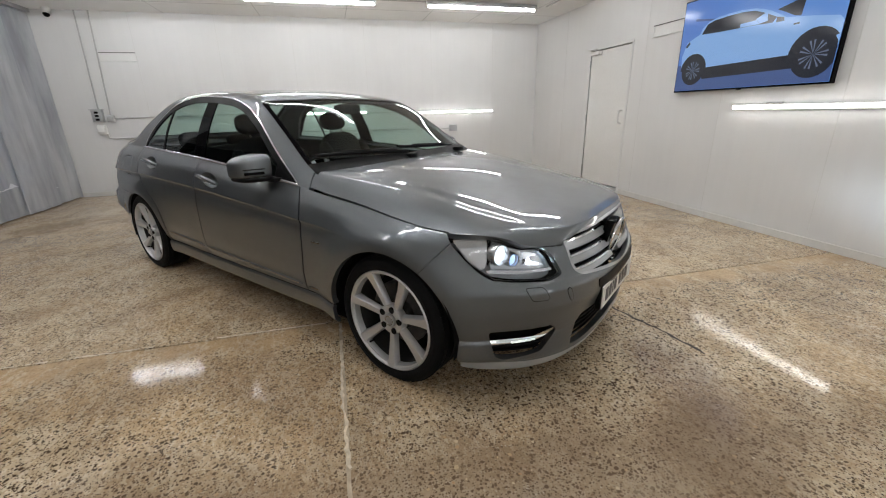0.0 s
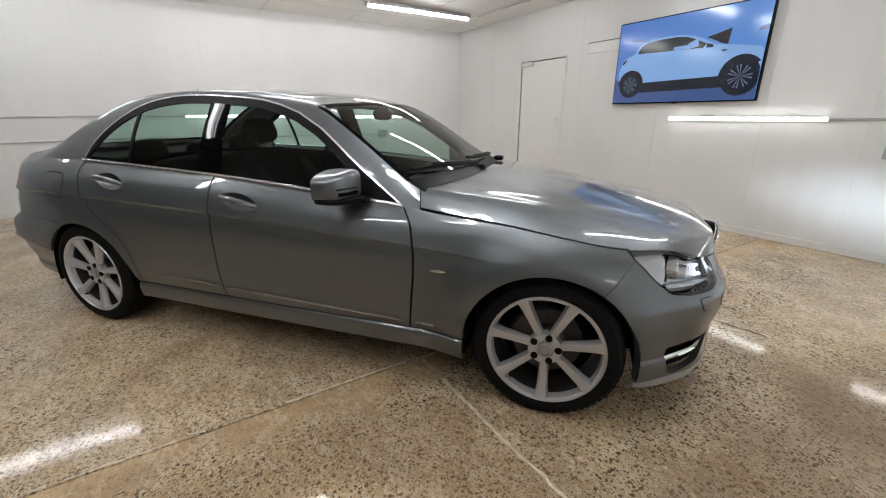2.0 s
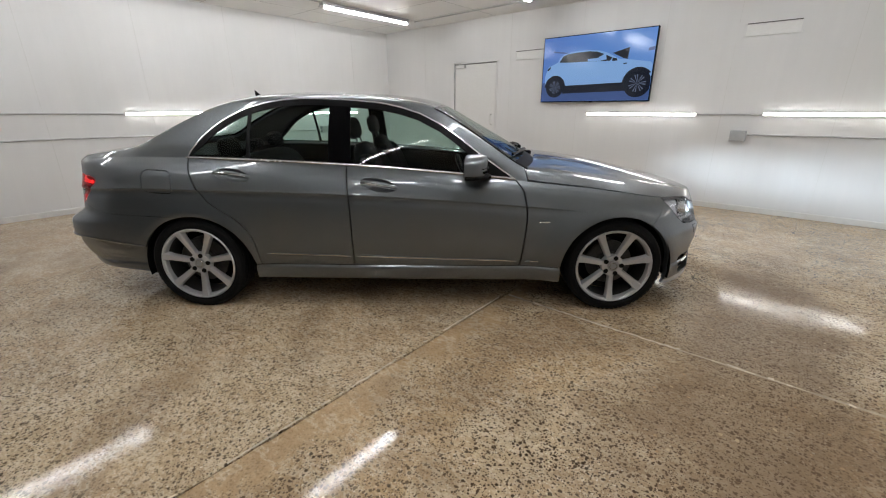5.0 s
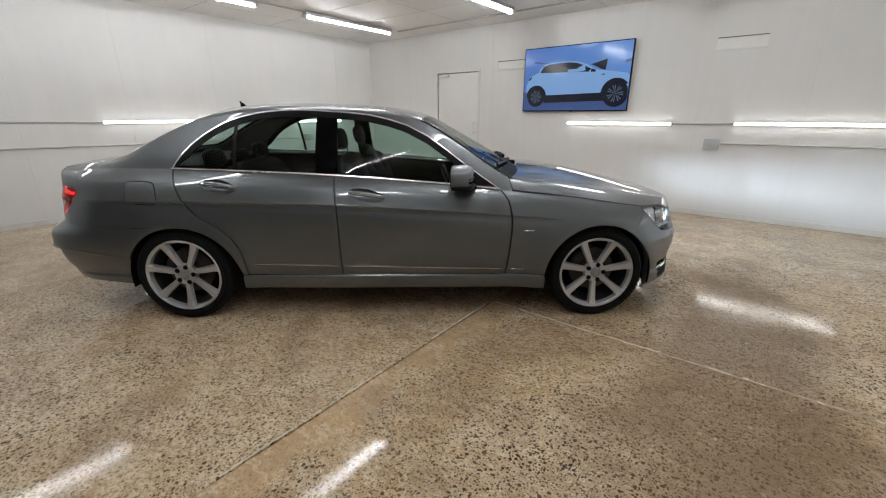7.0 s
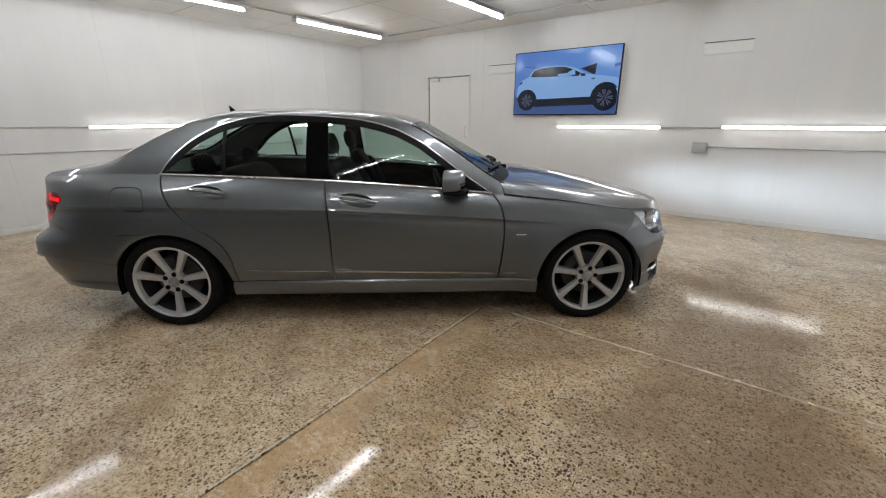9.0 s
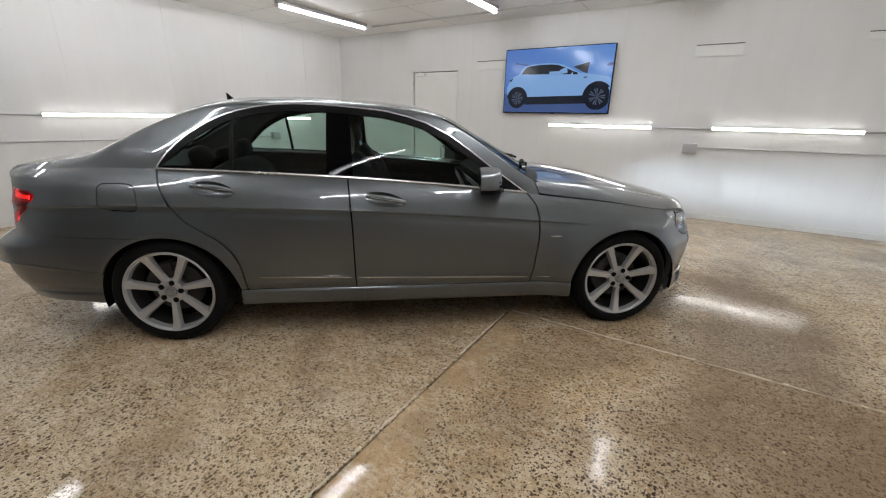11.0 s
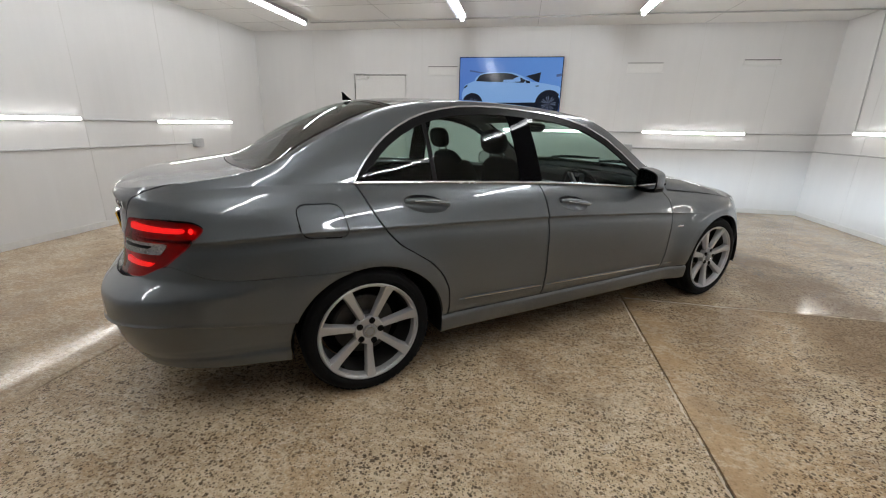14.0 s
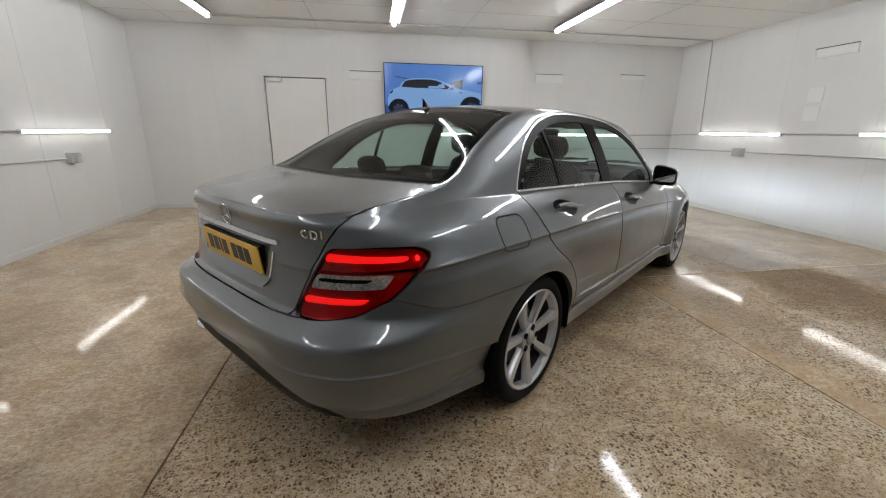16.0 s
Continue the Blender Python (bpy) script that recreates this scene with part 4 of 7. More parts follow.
rail_y = curve((-2.3, 0.58), (-2.0, 0.655), (-1.80, 0.672), (-1.5, 0.615), (-1.15, 0.560), (-0.7, 0.560), (-0.2, 0.580), (0.208, 0.622), (0.35, 0.652), (0.50, 0.681), (0.77, 0.727), (1.0, 0.745))
rail_z = curve((-2.3, 0.99), (-2.0, 1.028), (-1.80, 1.058), (-1.5, 1.205), (-1.15, 1.342), (-0.9, 1.374), (-0.6, 1.382), (-0.3, 1.372), (0.0, 1.343), (0.208, 1.303), (0.35, 1.226), (0.50, 1.126), (0.77, 0.945), (0.85, 0.91), (1.0, 0.87))
roof_z = curve((-2.34, 0.99), (-2.31, 1.005), (-2.1, 1.035), (-1.95, 1.050), (-1.86, 1.062), (-1.6, 1.222), (-1.4, 1.322), (-1.2, 1.388), (-1.0, 1.408), (-0.7, 1.417), (-0.3, 1.405), (0.0, 1.382), (0.2, 1.345), (0.5, 1.195), (0.92, 0.955), (1.0, 0.905))
hood_z = curve((0.70, 0.968), (0.87, 0.962), (1.07, 0.950), (1.28, 0.926), (1.55, 0.875), (1.82, 0.812), (1.97, 0.778), (2.03, 0.762), (2.056, 0.748))
NS, NT = 30, 40


def cabin_rib(p):
    """From the flank's upper edge p over the side glass and the roof to the middle."""
    x, yt, zt = p
    yr, zr, zc = rail_y(x), rail_z(x), roof_z(x)
    if x < -1.45:
        yr = min(yr, yt - 0.02 - 0.05 * np.clip((x + 2.2) / 0.5, 0, 1)) if yt > 0.1 else yt * 0.93
    zr, zc = max(zr, zt + 0.004), max(zc, zt + 0.006)
    k = np.linspace(0, 1, NS)
    bow = 0.020 * np.clip((zr - zt) / 0.3, 0, 1)
    y1, z1 = yt + (yr - yt) * k + bow * np.sin(np.pi * k), zt + (zr - zt) * k
    q = np.linspace(0, 1, NT + 1)[1:] ** 0.9
    y2 = yr * (1 - q)
    z2 = zc - (zc - zr) * np.abs(1 - q) ** 2.1
    rib = np.stack([np.full(NS + NT, x), np.r_[y1, y2], np.r_[z1, z2]], -1)
    for _ in range(4):
        s = rib.copy()
        s[1:-1] = 0.25 * rib[:-2] + 0.5 * rib[1:-1] + 0.25 * rib[2:]
        w = np.exp(-(((np.arange(NS + NT) - NS) / (3.2 if -1.15 < x < 0.1 else 2.2)) ** 2))[:, None]
        rib = rib * (1 - w) + s * w
    return rib


crease_y = curve((0.70, 0.735), (0.77, 0.724), (0.94, 0.703), (1.41, 0.615), (1.84, 0.570), (2.06, 0.50))
crease_z = curve((0.70, 0.960), (0.77, 0.944), (0.94, 0.927), (1.10, 0.909), (1.41, 0.861), (1.70, 0.806), (1.84, 0.782), (1.97, 0.757), (2.03, 0.750), (2.056, 0.7465))


def hood_rib(p):
    """From the wing's upper edge up the bonnet's flank to its long crease, and over to the middle."""
    x, yt, zt = p
    zc = max(hood_z(x), zt + 0.002)
    yr, zr = min(crease_y(x), 0.86 * yt + 0.03 * np.clip((1.0 - x) / 0.2, 0, 1)), crease_z(x)
    zr = min(max(zr, zt + 0.001), zc - 0.0005)
    k = np.linspace(0, 1, NS)
    y1, z1 = yt + (yr - yt) * k, zt + (zr - zt) * (k + 0.16 * np.sin(np.pi * k))
    q = np.linspace(0, 1, NT + 1)[1:]
    y2 = yr * (1 - q)
    z2 = zc - (zc - zr) * (1 - q) ** 2.2
    # the shallow flute inside the crease
    fade = np.clip((x - 0.80) / 0.25, 0, 1) * np.clip((2.0 - x) / 0.3, 0, 1)
    z2 = z2 - 0.0045 * fade * np.exp(-(((yr - y2) - 0.045) / 0.025) ** 2)
    rib = np.stack([np.full(NS + NT, x), np.r_[y1, y2], np.r_[z1, z2]], -1)
    for _ in range(4):
        s = rib.copy()
        s[1:-1] = 0.25 * rib[:-2] + 0.5 * rib[1:-1] + 0.25 * rib[2:]
        w = np.exp(-(((np.arange(NS + NT) - NS) / 3.5) ** 2))[:, None]
        rib = rib * (1 - w) + s * w
    return rib


def grid_normals(P):
    du, dv = np.gradient(P, axis=0), np.gradient(P, axis=1)
    n = np.cross(dv, du)
    n /= np.linalg.norm(n, axis=-1, keepdims=True) + 1e-12
    return n


class Sheet:
    """A cut-out of the body surface: points with their normals, and faces."""

    def __init__(self, pts, nrm, faces):
        self.p, self.n, self.f = np.asarray(pts, float).reshape(-1, 3), np.asarray(nrm, float).reshape(-1, 3), faces

    @classmethod
    def grid(cls, P, N):
        nu, nv = P.shape[:2]
        idx = np.arange(nu * nv).reshape(nu, nv)
        q = np.stack([idx[:-1, :-1], idx[:-1, 1:], idx[1:, 1:], idx[1:, :-1]], -1).reshape(-1, 4)
        flat_p = P.reshape(-1, 3)
        d = np.linalg.norm(flat_p[q] - flat_p[np.roll(q, 1, axis=1)], axis=-1)
        q = q[(d > 1e-6).sum(1) >= 3]
        return cls(flat_p, N.reshape(-1, 3), q.tolist())

    def cut(self, phi):
        """The two parts where phi(points) is under and over nought, parted along its line."""
        v = np.asarray(phi(self.p), float)
        v = np.where(np.abs(v) < 1e-7, 1e-7, v)
        pts, nrm, made = [*self.p], [*self.n], {}

        def between(a, b):
            key = (a, b) if a < b else (b, a)
            if key not in made:
                k = v[a] / (v[a] - v[b])
                pts.append(self.p[a] + k * (self.p[b] - self.p[a]))
                n = self.n[a] + k * (self.n[b] - self.n[a])
                nrm.append(n / (np.linalg.norm(n) + 1e-12))
                made[key] = len(pts) - 1
            return made[key]

        low, high = [], []
        pos = (v > 0).tolist()
        for f in self.f:
            s = [pos[i] for i in f]
            if all(s):
                high.append(f)
            elif not any(s):
                low.append(f)
            else:
                lo, hi = [], []
                for i, a in enumerate(f):
                    b = f[(i + 1) % len(f)]
                    (hi if pos[a] else lo).append(a)
                    if pos[a] != pos[b]:
                        m = between(a, b)
                        lo.append(m)
                        hi.append(m)
                if len(lo) > 2:
                    low.append(lo)
                if len(hi) > 2:
                    high.append(hi)
        pts, nrm = np.array(pts), np.array(nrm)
        return Sheet(pts, nrm, low).tidy(), Sheet(pts, nrm, high).tidy()

    def tidy(self):
        used = sorted({i for f in self.f for i in f})
        at = {k: i for i, k in enumerate(used)}
        return Sheet(self.p[used] if used else np.zeros((0, 3)), self.n[used] if used else np.zeros((0, 3)), [[at[i] for i in f] for f in self.f])

    def inside(self, phi, gap=0.0):
        return self.cut(lambda p: phi(p) + gap)[0]

    def outside(self, phi, gap=0.0):
        return self.cut(lambda p: phi(p) - gap)[1]

    def split(self, phi, gap=0.002):
        return self.inside(phi, gap), self.outside(phi, gap)

    def shifted(self, d):
        return Sheet(self.p + self.n * d, self.n, self.f)

    def __add__(self, other):
        k = len(self.p)
        return Sheet(np.concatenate([self.p, other.p]), np.concatenate([self.n, other.n]), self.f + [[i + k for i in f] for f in other.f])


def polygon(*pts):
    """Signed distance in the plane to a closed outline, negative inside."""
    A = np.array(pts, float)
    B = np.roll(A, -1, axis=0)

    def dist(u, w):
        P = np.stack([u, w], -1)[:, None]
        e = (B - A)[None]
        k = np.clip(((P - A) * e).sum(-1) / (e * e).sum(-1), 0, 1)
        d = np.sqrt(((P - A - e * k[..., None]) ** 2).sum(-1)).min(1)
        cond = ((A[None, :, 1] > P[..., 1]) != (B[None, :, 1] > P[..., 1]))
        xi = A[None, :, 0] + (P[..., 1] - A[None, :, 1]) * e[..., 0] / np.where(np.abs(e[..., 1]) < 1e-12, 1e-12, e[..., 1])
        ins = (cond & (P[..., 0] < xi)).sum(1) % 2 == 1
        return np.where(ins, -d, d)

    return dist


def rounded(pts, r=0.03, n=5):
    """An outline with its corners rounded."""
    out, pts = [], [np.array(p, float) for p in pts]
    for i, p in enumerate(pts):
        a, b = pts[i - 1] - p, pts[(i + 1) % len(pts)] - p
        la, lb = np.linalg.norm(a), np.linalg.norm(b)
        k = min(r, la * 0.45, lb * 0.45)
        s, e = p + a / la * k, p + b / lb * k
        for t in np.linspace(0, 1, n):
            out.append(tuple((1 - t) ** 2 * s + 2 * t * (1 - t) * p + t * t * e))
    return out


def sheet_mesh(name, sheet, mat, lip=0.012, mirrored=False, both=False):
    """A mesh from a sheet, its rim folded inwards. The near side of the car is at negative y."""
    verts, normals, faces = [], [], []

    def lay(sign):
        p, n = sheet.p * (1, sign, 1), sheet.n * (1, sign, 1)
        k = len(verts)
        verts.extend(p.tolist())
        normals.extend(n.tolist())
        order = 1 if sign > 0 else -1
        faces.extend([[i + k for i in f][::order] for f in sheet.f])
        if lip:
            count = {}
            for f in sheet.f:
                for i, a in enumerate(f):
                    b = f[(i + 1) % len(f)]
                    key = (a, b) if a < b else (b, a)
                    count[key] = None if key in count else (a, b)
            for e in count.values():
                if e is None:
                    continue
                a, b = e
                if abs(p[a][1]) < 2e-3 and abs(p[b][1]) < 2e-3:
                    continue
                d = p[b] - p[a]
                if np.linalg.norm(d) < 1e-7:
                    continue
                side = np.cross(d, n[a]) * sign
                side = side / (np.linalg.norm(side) + 1e-12)
                j = len(verts)
                verts.extend([p[a].tolist(), p[b].tolist(), (p[b] - n[b] * lip).tolist(), (p[a] - n[a] * lip).tolist()])
                normals.extend([side.tolist()] * 4)
                faces.append([j + 1, j, j + 3, j + 2] if sign > 0 else [j, j + 1, j + 2, j + 3])

    if both:
        lay(1)
        lay(-1)
    else:
        lay(1 if mirrored else -1)
    me = bpy.data.meshes.new(name)
    me.from_pydata(verts, [], faces)
    me.materials.append(mat)
    me.polygons.foreach_set("use_smooth", [True] * len(me.polygons))
    me.normals_split_custom_set_from_vertices(normals)
    return me


def panel(name, sheet, mat, parent, label="", lip=0.012, both=False, mirrored=False):
    ob = new(name, sheet_mesh(name, sheet, mat, lip, mirrored, both))
    ob.parent = parent
    if label:
        ob["label"] = label
    return ob


car = tagged(empty("car", pose(-0.006, 0.092, 0, 0, 0, 38.8)), "grey metallic saloon car with alloy wheels, headlights lit", "car")

FL = flank()
EDGE = FL[:, -1]
IC = [i for i in range(len(FL)) if EDGE[i, 0] < 0.985]
IH = [i for i in range(len(FL)) if EDGE[i, 0] > 0.725]
CAB = np.array([cabin_rib(EDGE[i]) for i in IC])
HOOD = np.array([hood_rib(EDGE[i]) for i in IH])
ROWS_FREE = np.clip(1 - np.arange(NS + NT) / (0.5 * NS), 0, 1)
CAB, HOOD = fair(CAB, 3.5, ROWS_FREE), fair(HOOD, 3.0, ROWS_FREE)
CAB[:, -1, 1], HOOD[:, -1, 1], FL[0, :, 1], FL[-1, :, 1] = 0, 0, 0, 0
nc = grid_normals(np.concatenate([FL[IC], CAB[:, 1:]], 1))
nh = grid_normals(np.concatenate([FL[IH], HOOD[:, 1:]], 1))
rows = FL.shape[1]
NFL = np.zeros_like(FL)
NFL[IC] = nc[:, :rows]
for j, i in enumerate(IH):
    if EDGE[i, 0] > 0.80:
        NFL[i] = nh[j, :rows]
for N, P in ((NFL, FL), (nc, None), (nh, None)):
    for c0 in (0, -1):
        N[c0, :, 1] = 0 if c0 == 0 or N is not nc else N[c0, :, 1]
    N /= np.linalg.norm(N, axis=-1, keepdims=True) + 1e-12
LOWER = Sheet.grid(FL, NFL)
UPPER = Sheet.grid(CAB, nc[:, rows - 1:])
BONNET = Sheet.grid(HOOD, nh[:, rows - 1:])

# ---- lines on the body ----


def arch(cx, rx, rz, zc=0.30):
    def phi(p):
        u = (p[:, 0] - cx) / rx
        w = np.maximum(p[:, 2] - zc, 0) / rz
        return np.where(p[:, 1] > 0.45, (np.sqrt(u * u + w * w) - 1) * rz, 1.0)
    return phi


arch_r, arch_f = arch(-1.362, 0.372, 0.346), arch(1.383, 0.357, 0.354)
rear_cut = curve((0.28, -0.950), (0.46, -0.966), (0.54, -0.998), (0.617, -1.062), (0.68, -1.15), (0.729, -1.222), (0.80, -1.285), (0.874, -1.332), (1.02, -1.398))
mid_cut = curve((0.28, -0.322), (0.65, -0.326), (0.85, -0.338), (0.98, -0.352))
front_cut = curve((0.28, 0.762), (0.452, 0.783), (0.645, 0.797), (0.794, 0.774), (0.85, 0.738), (0.90, 0.690))
tail_line = curve((-2.45, 0.636), (-2.337, 0.643), (-2.25, 0.662), (-2.140, 0.714), (-2.08, 0.694), (-2.0, 0.664), (-1.9, 0.650), (-1.6, 0.644))
boot_y = curve((0.60, 0.435), (0.653, 0.447), (0.884, 0.552), (0.985, 0.606), (1.1, 0.62))
deck_y = curve((-2.35, 0.52), (-2.185, 0.606), (-2.0, 0.640), (-1.80, 0.652), (-1.6, 0.66))
on_sill = lambda p: np.maximum(p[:, 2] - 0.309, np.abs(p[:, 0] - 0.02) - 1.06)  # noqa: E731
on_rear_bumper = lambda p: np.maximum(p[:, 2] - tail_line(p[:, 0]), p[:, 0] + 1.45)       # noqa: E731
on_front_bumper = lambda p: 1.575 + (p[:, 2] - 0.585) * 0.80 - p[:, 0]         # noqa: E731
lamp_f_out = polygon(*rounded([(0.870, 0.79), (1.10, 0.79), (1.123, 0.752), (1.205, 0.730), (1.313, 0.699), (1.433, 0.687), (1.485, 0.648), (1.542, 0.575), (1.46, 0.560), (1.22, 0.567), (1.115, 0.577), (1.035, 0.612), (0.97, 0.655), (0.895, 0.722)], 0.015, 4))
lamp_top = curve((0.80, 0.80), (1.10, 0.79), (1.123, 0.757), (1.205, 0.735), (1.313, 0.704), (1.433, 0.692), (1.60, 0.684), (2.1, 0.684))
on_bonnet_lip = lambda p: np.where(p[:, 0] > 1.62, np.maximum(lamp_top(p[:, 0] - p[:, 1]) - p[:, 2], 0.461 - p[:, 1]), 1.0)  # noqa: E731
lamp_f = lambda p: np.where(p[:, 0] > 1.4, lamp_f_out(p[:, 0] - p[:, 1], p[:, 2]), 1.0)   # noqa: E731
lamp_r_out = polygon(*rounded([(-1.70, 0.884), (-1.45, 0.890), (-1.275, 0.884), (-1.205, 0.858), (-1.27, 0.80), (-1.388, 0.724), (-1.49, 0.679), (-1.60, 0.658), (-1.75, 0.648), (-1.895, 0.648)], 0.03, 4))
lamp_r = lambda p: np.where(p[:, 0] < -1.7, lamp_r_out(p[:, 0] + p[:, 1], p[:, 2]), 1.0)  # noqa: E731
on_boot_face = lambda p: np.maximum(np.maximum(p[:, 1] - boot_y(p[:, 2]), tail_line(p[:, 0]) - p[:, 2]), p[:, 0] + 2.0)  # noqa: E731
flap_out = polygon(*rounded([(-1.668, 0.934), (-1.478, 0.928), (-1.452, 0.788), (-1.652, 0.798)], 0.045, 8))
on_flap = lambda p: np.where(p[:, 0] < -1.2, flap_out(p[:, 0], p[:, 2]), 1.0)  # noqa: E731

# ---- lower panels ----
low = LOWER.outside(arch_r).outside(arch_f)
skirt, low = low.split(on_sill, 0.002)
tail_bumper, low = low.split(on_rear_bumper, 0.0014)
boot_face, low = low.split(on_boot_face, 0.0028)
tail_lens, low = low.split(lamp_r, 0.0036)
head_lens, low = low.split(lamp_f, 0.0036)
nose, low = low.split(on_front_bumper, 0.0015)
bonnet_lip, nose = nose.split(on_bonnet_lip, 0.0018)
low, wing = low.split(lambda p: p[:, 0] - front_cut(p[:, 2]), 0.0046)
low, door_f = low.split(lambda p: p[:, 0] - mid_cut(p[:, 2]), 0.0046)
quarter, door_r = low.split(lambda p: p[:, 0] - rear_cut(p[:, 2]), 0.0046)
flap, quarter = quarter.split(on_flap, 0.0024)


def bowl_cut(sheet, cx, cz, a, b, slope, depth):
    """Press an oval bowl into a door: the door with its hole, and the bowl."""
    def uw(p):
        u = p[:, 0] - cx
        return u / a, (p[:, 2] - cz - slope * u) / b
    oval = lambda p: (np.hypot(*uw(p)) - 1) * b                                # noqa: E731
    bowl, rest = sheet.cut(oval)
    u, w = uw(bowl.p)
    k = np.clip(1 - u * u - w * w, 0, 1)
    dx, dz = 2 * depth * u / a, 2 * depth * w / b
    n = bowl.n - np.stack([dx, 0 * dx, dz], -1)
    n /= np.linalg.norm(n, axis=-1, keepdims=True)
    return rest, Sheet(bowl.p - bowl.n * (depth * k)[:, None], n, bowl.f)


bowls = {}
door_r, bowls["r"] = bowl_cut(door_r, -1.075, 0.901, 0.112, 0.039, -0.14, 0.044)
door_f, bowls["f"] = bowl_cut(door_f, -0.140, 0.844, 0.112, 0.039, -0.16, 0.044)

# lower nose openings
nose_y = lambda p: np.where(p[:, 0] > 1.6, p[:, 1], 9.0)                       # noqa: E731
grille_out = polygon(*rounded([(-0.6, 0.505), (0.02, 0.505), (0.395, 0.545), (0.440, 0.572), (0.456, 0.690), (0.447, 0.722), (-0.6, 0.732)], 0.02, 4))
on_grille = lambda p: grille_out(nose_y(p), p[:, 2])                           # noqa: E731
intake_out = polygon(*rounded([(-0.6, 0.215), (0.44, 0.215), (0.40, 0.335), (0.36, 0.36), (-0.6, 0.36)], 0.02, 4))
on_intake = lambda p: intake_out(nose_y(p), p[:, 2])                           # noqa: E731
drl_out = polygon(*rounded([(1.085, 0.350), (1.49, 0.350), (1.53, 0.32), (1.42, 0.236), (1.18, 0.214), (1.13, 0.23)], 0.02, 4))
on_drl = lambda p: np.where(p[:, 0] > 1.5, drl_out(p[:, 0] - p[:, 1], p[:, 2]), 1.0)      # noqa: E731
_, nose = nose.cut(on_grille)
_, nose = nose.cut(on_intake)
_, nose = nose.cut(on_drl)
lip_low, nose = nose.split(lambda p: p[:, 2] - (0.192 + 0.012 * np.clip((1.95 - p[:, 0]) / 0.2, 0, 1)), 0.0)
valance, tail_bumper = tail_bumper.split(lambda p: np.maximum(p[:, 2] - (0.412 - 0.125 * np.clip(p[:, 1] / 0.62, 0, 1) ** 3), p[:, 1] - 0.62), 0.001)

# ---- upper panels ----
dlo_pts = [(-1.404, 0.96), (0.735, 0.835), (0.722, 0.872), (0.60, 0.955), (0.485, 1.035), (0.375, 1.118), (0.263, 1.197), (0.12, 1.268), (0.0, 1.305), (-0.13, 1.333), (-0.28, 1.348), (-0.415, 1.357), (-0.54, 1.363), (-0.66, 1.364), (-0.78, 1.357), (-0.88, 1.343), (-0.98, 1.320), (-1.06, 1.292), (-1.145, 1.250), (-1.22, 1.202), (-1.28, 1.152), (-1.335, 1.095), (-1.375, 1.042), (-1.398, 1.0)]
dlo_out = polygon(*dlo_pts)
on_dlo = lambda p: np.where(p[:, 1] > 0.5, dlo_out(p[:, 0], p[:, 2]), 1.0)     # noqa: E731
screen_top = lambda p: 0.262 - 0.055 * (p[:, 1] / 0.6) ** 2                    # noqa: E731
on_screen = lambda p: np.maximum(screen_top(p) - p[:, 0], (p[:, 1] - rail_y(p[:, 0]) - 0.003) * 0.9)  # noqa: E731
back_top = lambda p: -1.175 + 0.055 * (p[:, 1] / 0.55) ** 2                    # noqa: E731
back_low = lambda p: -1.885 + 0.085 * (p[:, 1] / 0.65) ** 2                    # noqa: E731
on_back = lambda p: np.maximum(np.maximum(p[:, 0] - back_top(p), back_low(p) - p[:, 0]), (p[:, 1] - rail_y(p[:, 0]) + 0.028) * 0.9)  # noqa: E731
on_deck = lambda p: np.maximum(p[:, 1] - deck_y(p[:, 0]), p[:, 0] - back_low(p) + 0.006)  # noqa: E731

deck, up = UPPER.split(on_deck, 0.0026)
dlo, up = up.cut(on_dlo)
screen_glass, up = up.cut(on_screen)
back_glass, up = up.cut(on_back)
bonnet_back = lambda p: p[:, 0] - (np.where(p[:, 1] > 0.722, 0.778 + (p[:, 1] - 0.722) * 0.35, 0.778 + 0.145 * (1 - (p[:, 1] / 0.722) ** 2)))            # noqa: E731
shell = up.inside(bonnet_back, 0.0032)
roof, shell = shell.split(lambda p: np.maximum(np.maximum(p[:, 1] - rail_y(p[:, 0]) + 0.035, p[:, 0] - 0.25), -1.16 - p[:, 0]), 0.0012)
edge_y = curve(*[(float(EDGE[i, 0]), float(EDGE[i, 1])) for i in IH[::6] if EDGE[i, 0] < 1.75])
bonnet = BONNET.outside(bonnet_back, 0.0028)
wing_strip, bonnet = bonnet.split(lambda p: np.where(p[:, 0] < 1.66, edge_y(p[:, 0]) - 0.005 - p[:, 1], 1.0), 0.0022)

# ---- lay the panels ----
BEAM = 250.0
GLOW_RED = glow("tail_lamp_glow", (1.0, 0.006, 0.006), 1.15)
RED_LENS = mat_glass("red_lens", (0.85, 0.05, 0.05))
RED_BODY = plain("red_reflector", (0.30, 0.006, 0.010), 0.3, 0.1, vary=0.45, scale=45, bump=0.3)
LAMP_SILVER = plain("lamp_reflector", (0.55, 0.56, 0.58), 0.22, 0.75, vary=0.12, scale=30)
LAMP_GREY = plain("lamp_housing_grey", (0.30, 0.31, 0.33), 0.35, 0.3, vary=0.15, scale=25)
FACET = plain("faceted_clear_band", (0.34, 0.31, 0.31), 0.2, 0.5, vary=0.95, scale=130, bump=1.0)
GLOW_HEAD = glow("headlamp_glow", (0.80, 0.90, 1.0), 2.2)
MARKER = glow("marker_glow", (1.0, 0.10, 0.08), 5.0)
HOOK = glow("hook_glow", (0.9, 0.95, 1.0), 0.7)
GLOW_BLUE = glow("headlamp_side_glow", (0.25, 0.48, 1.0), 1.8)
GLOW_DRL = glow("daylight_lamp_glow", (0.85, 1.0, 0.95), 0.8)

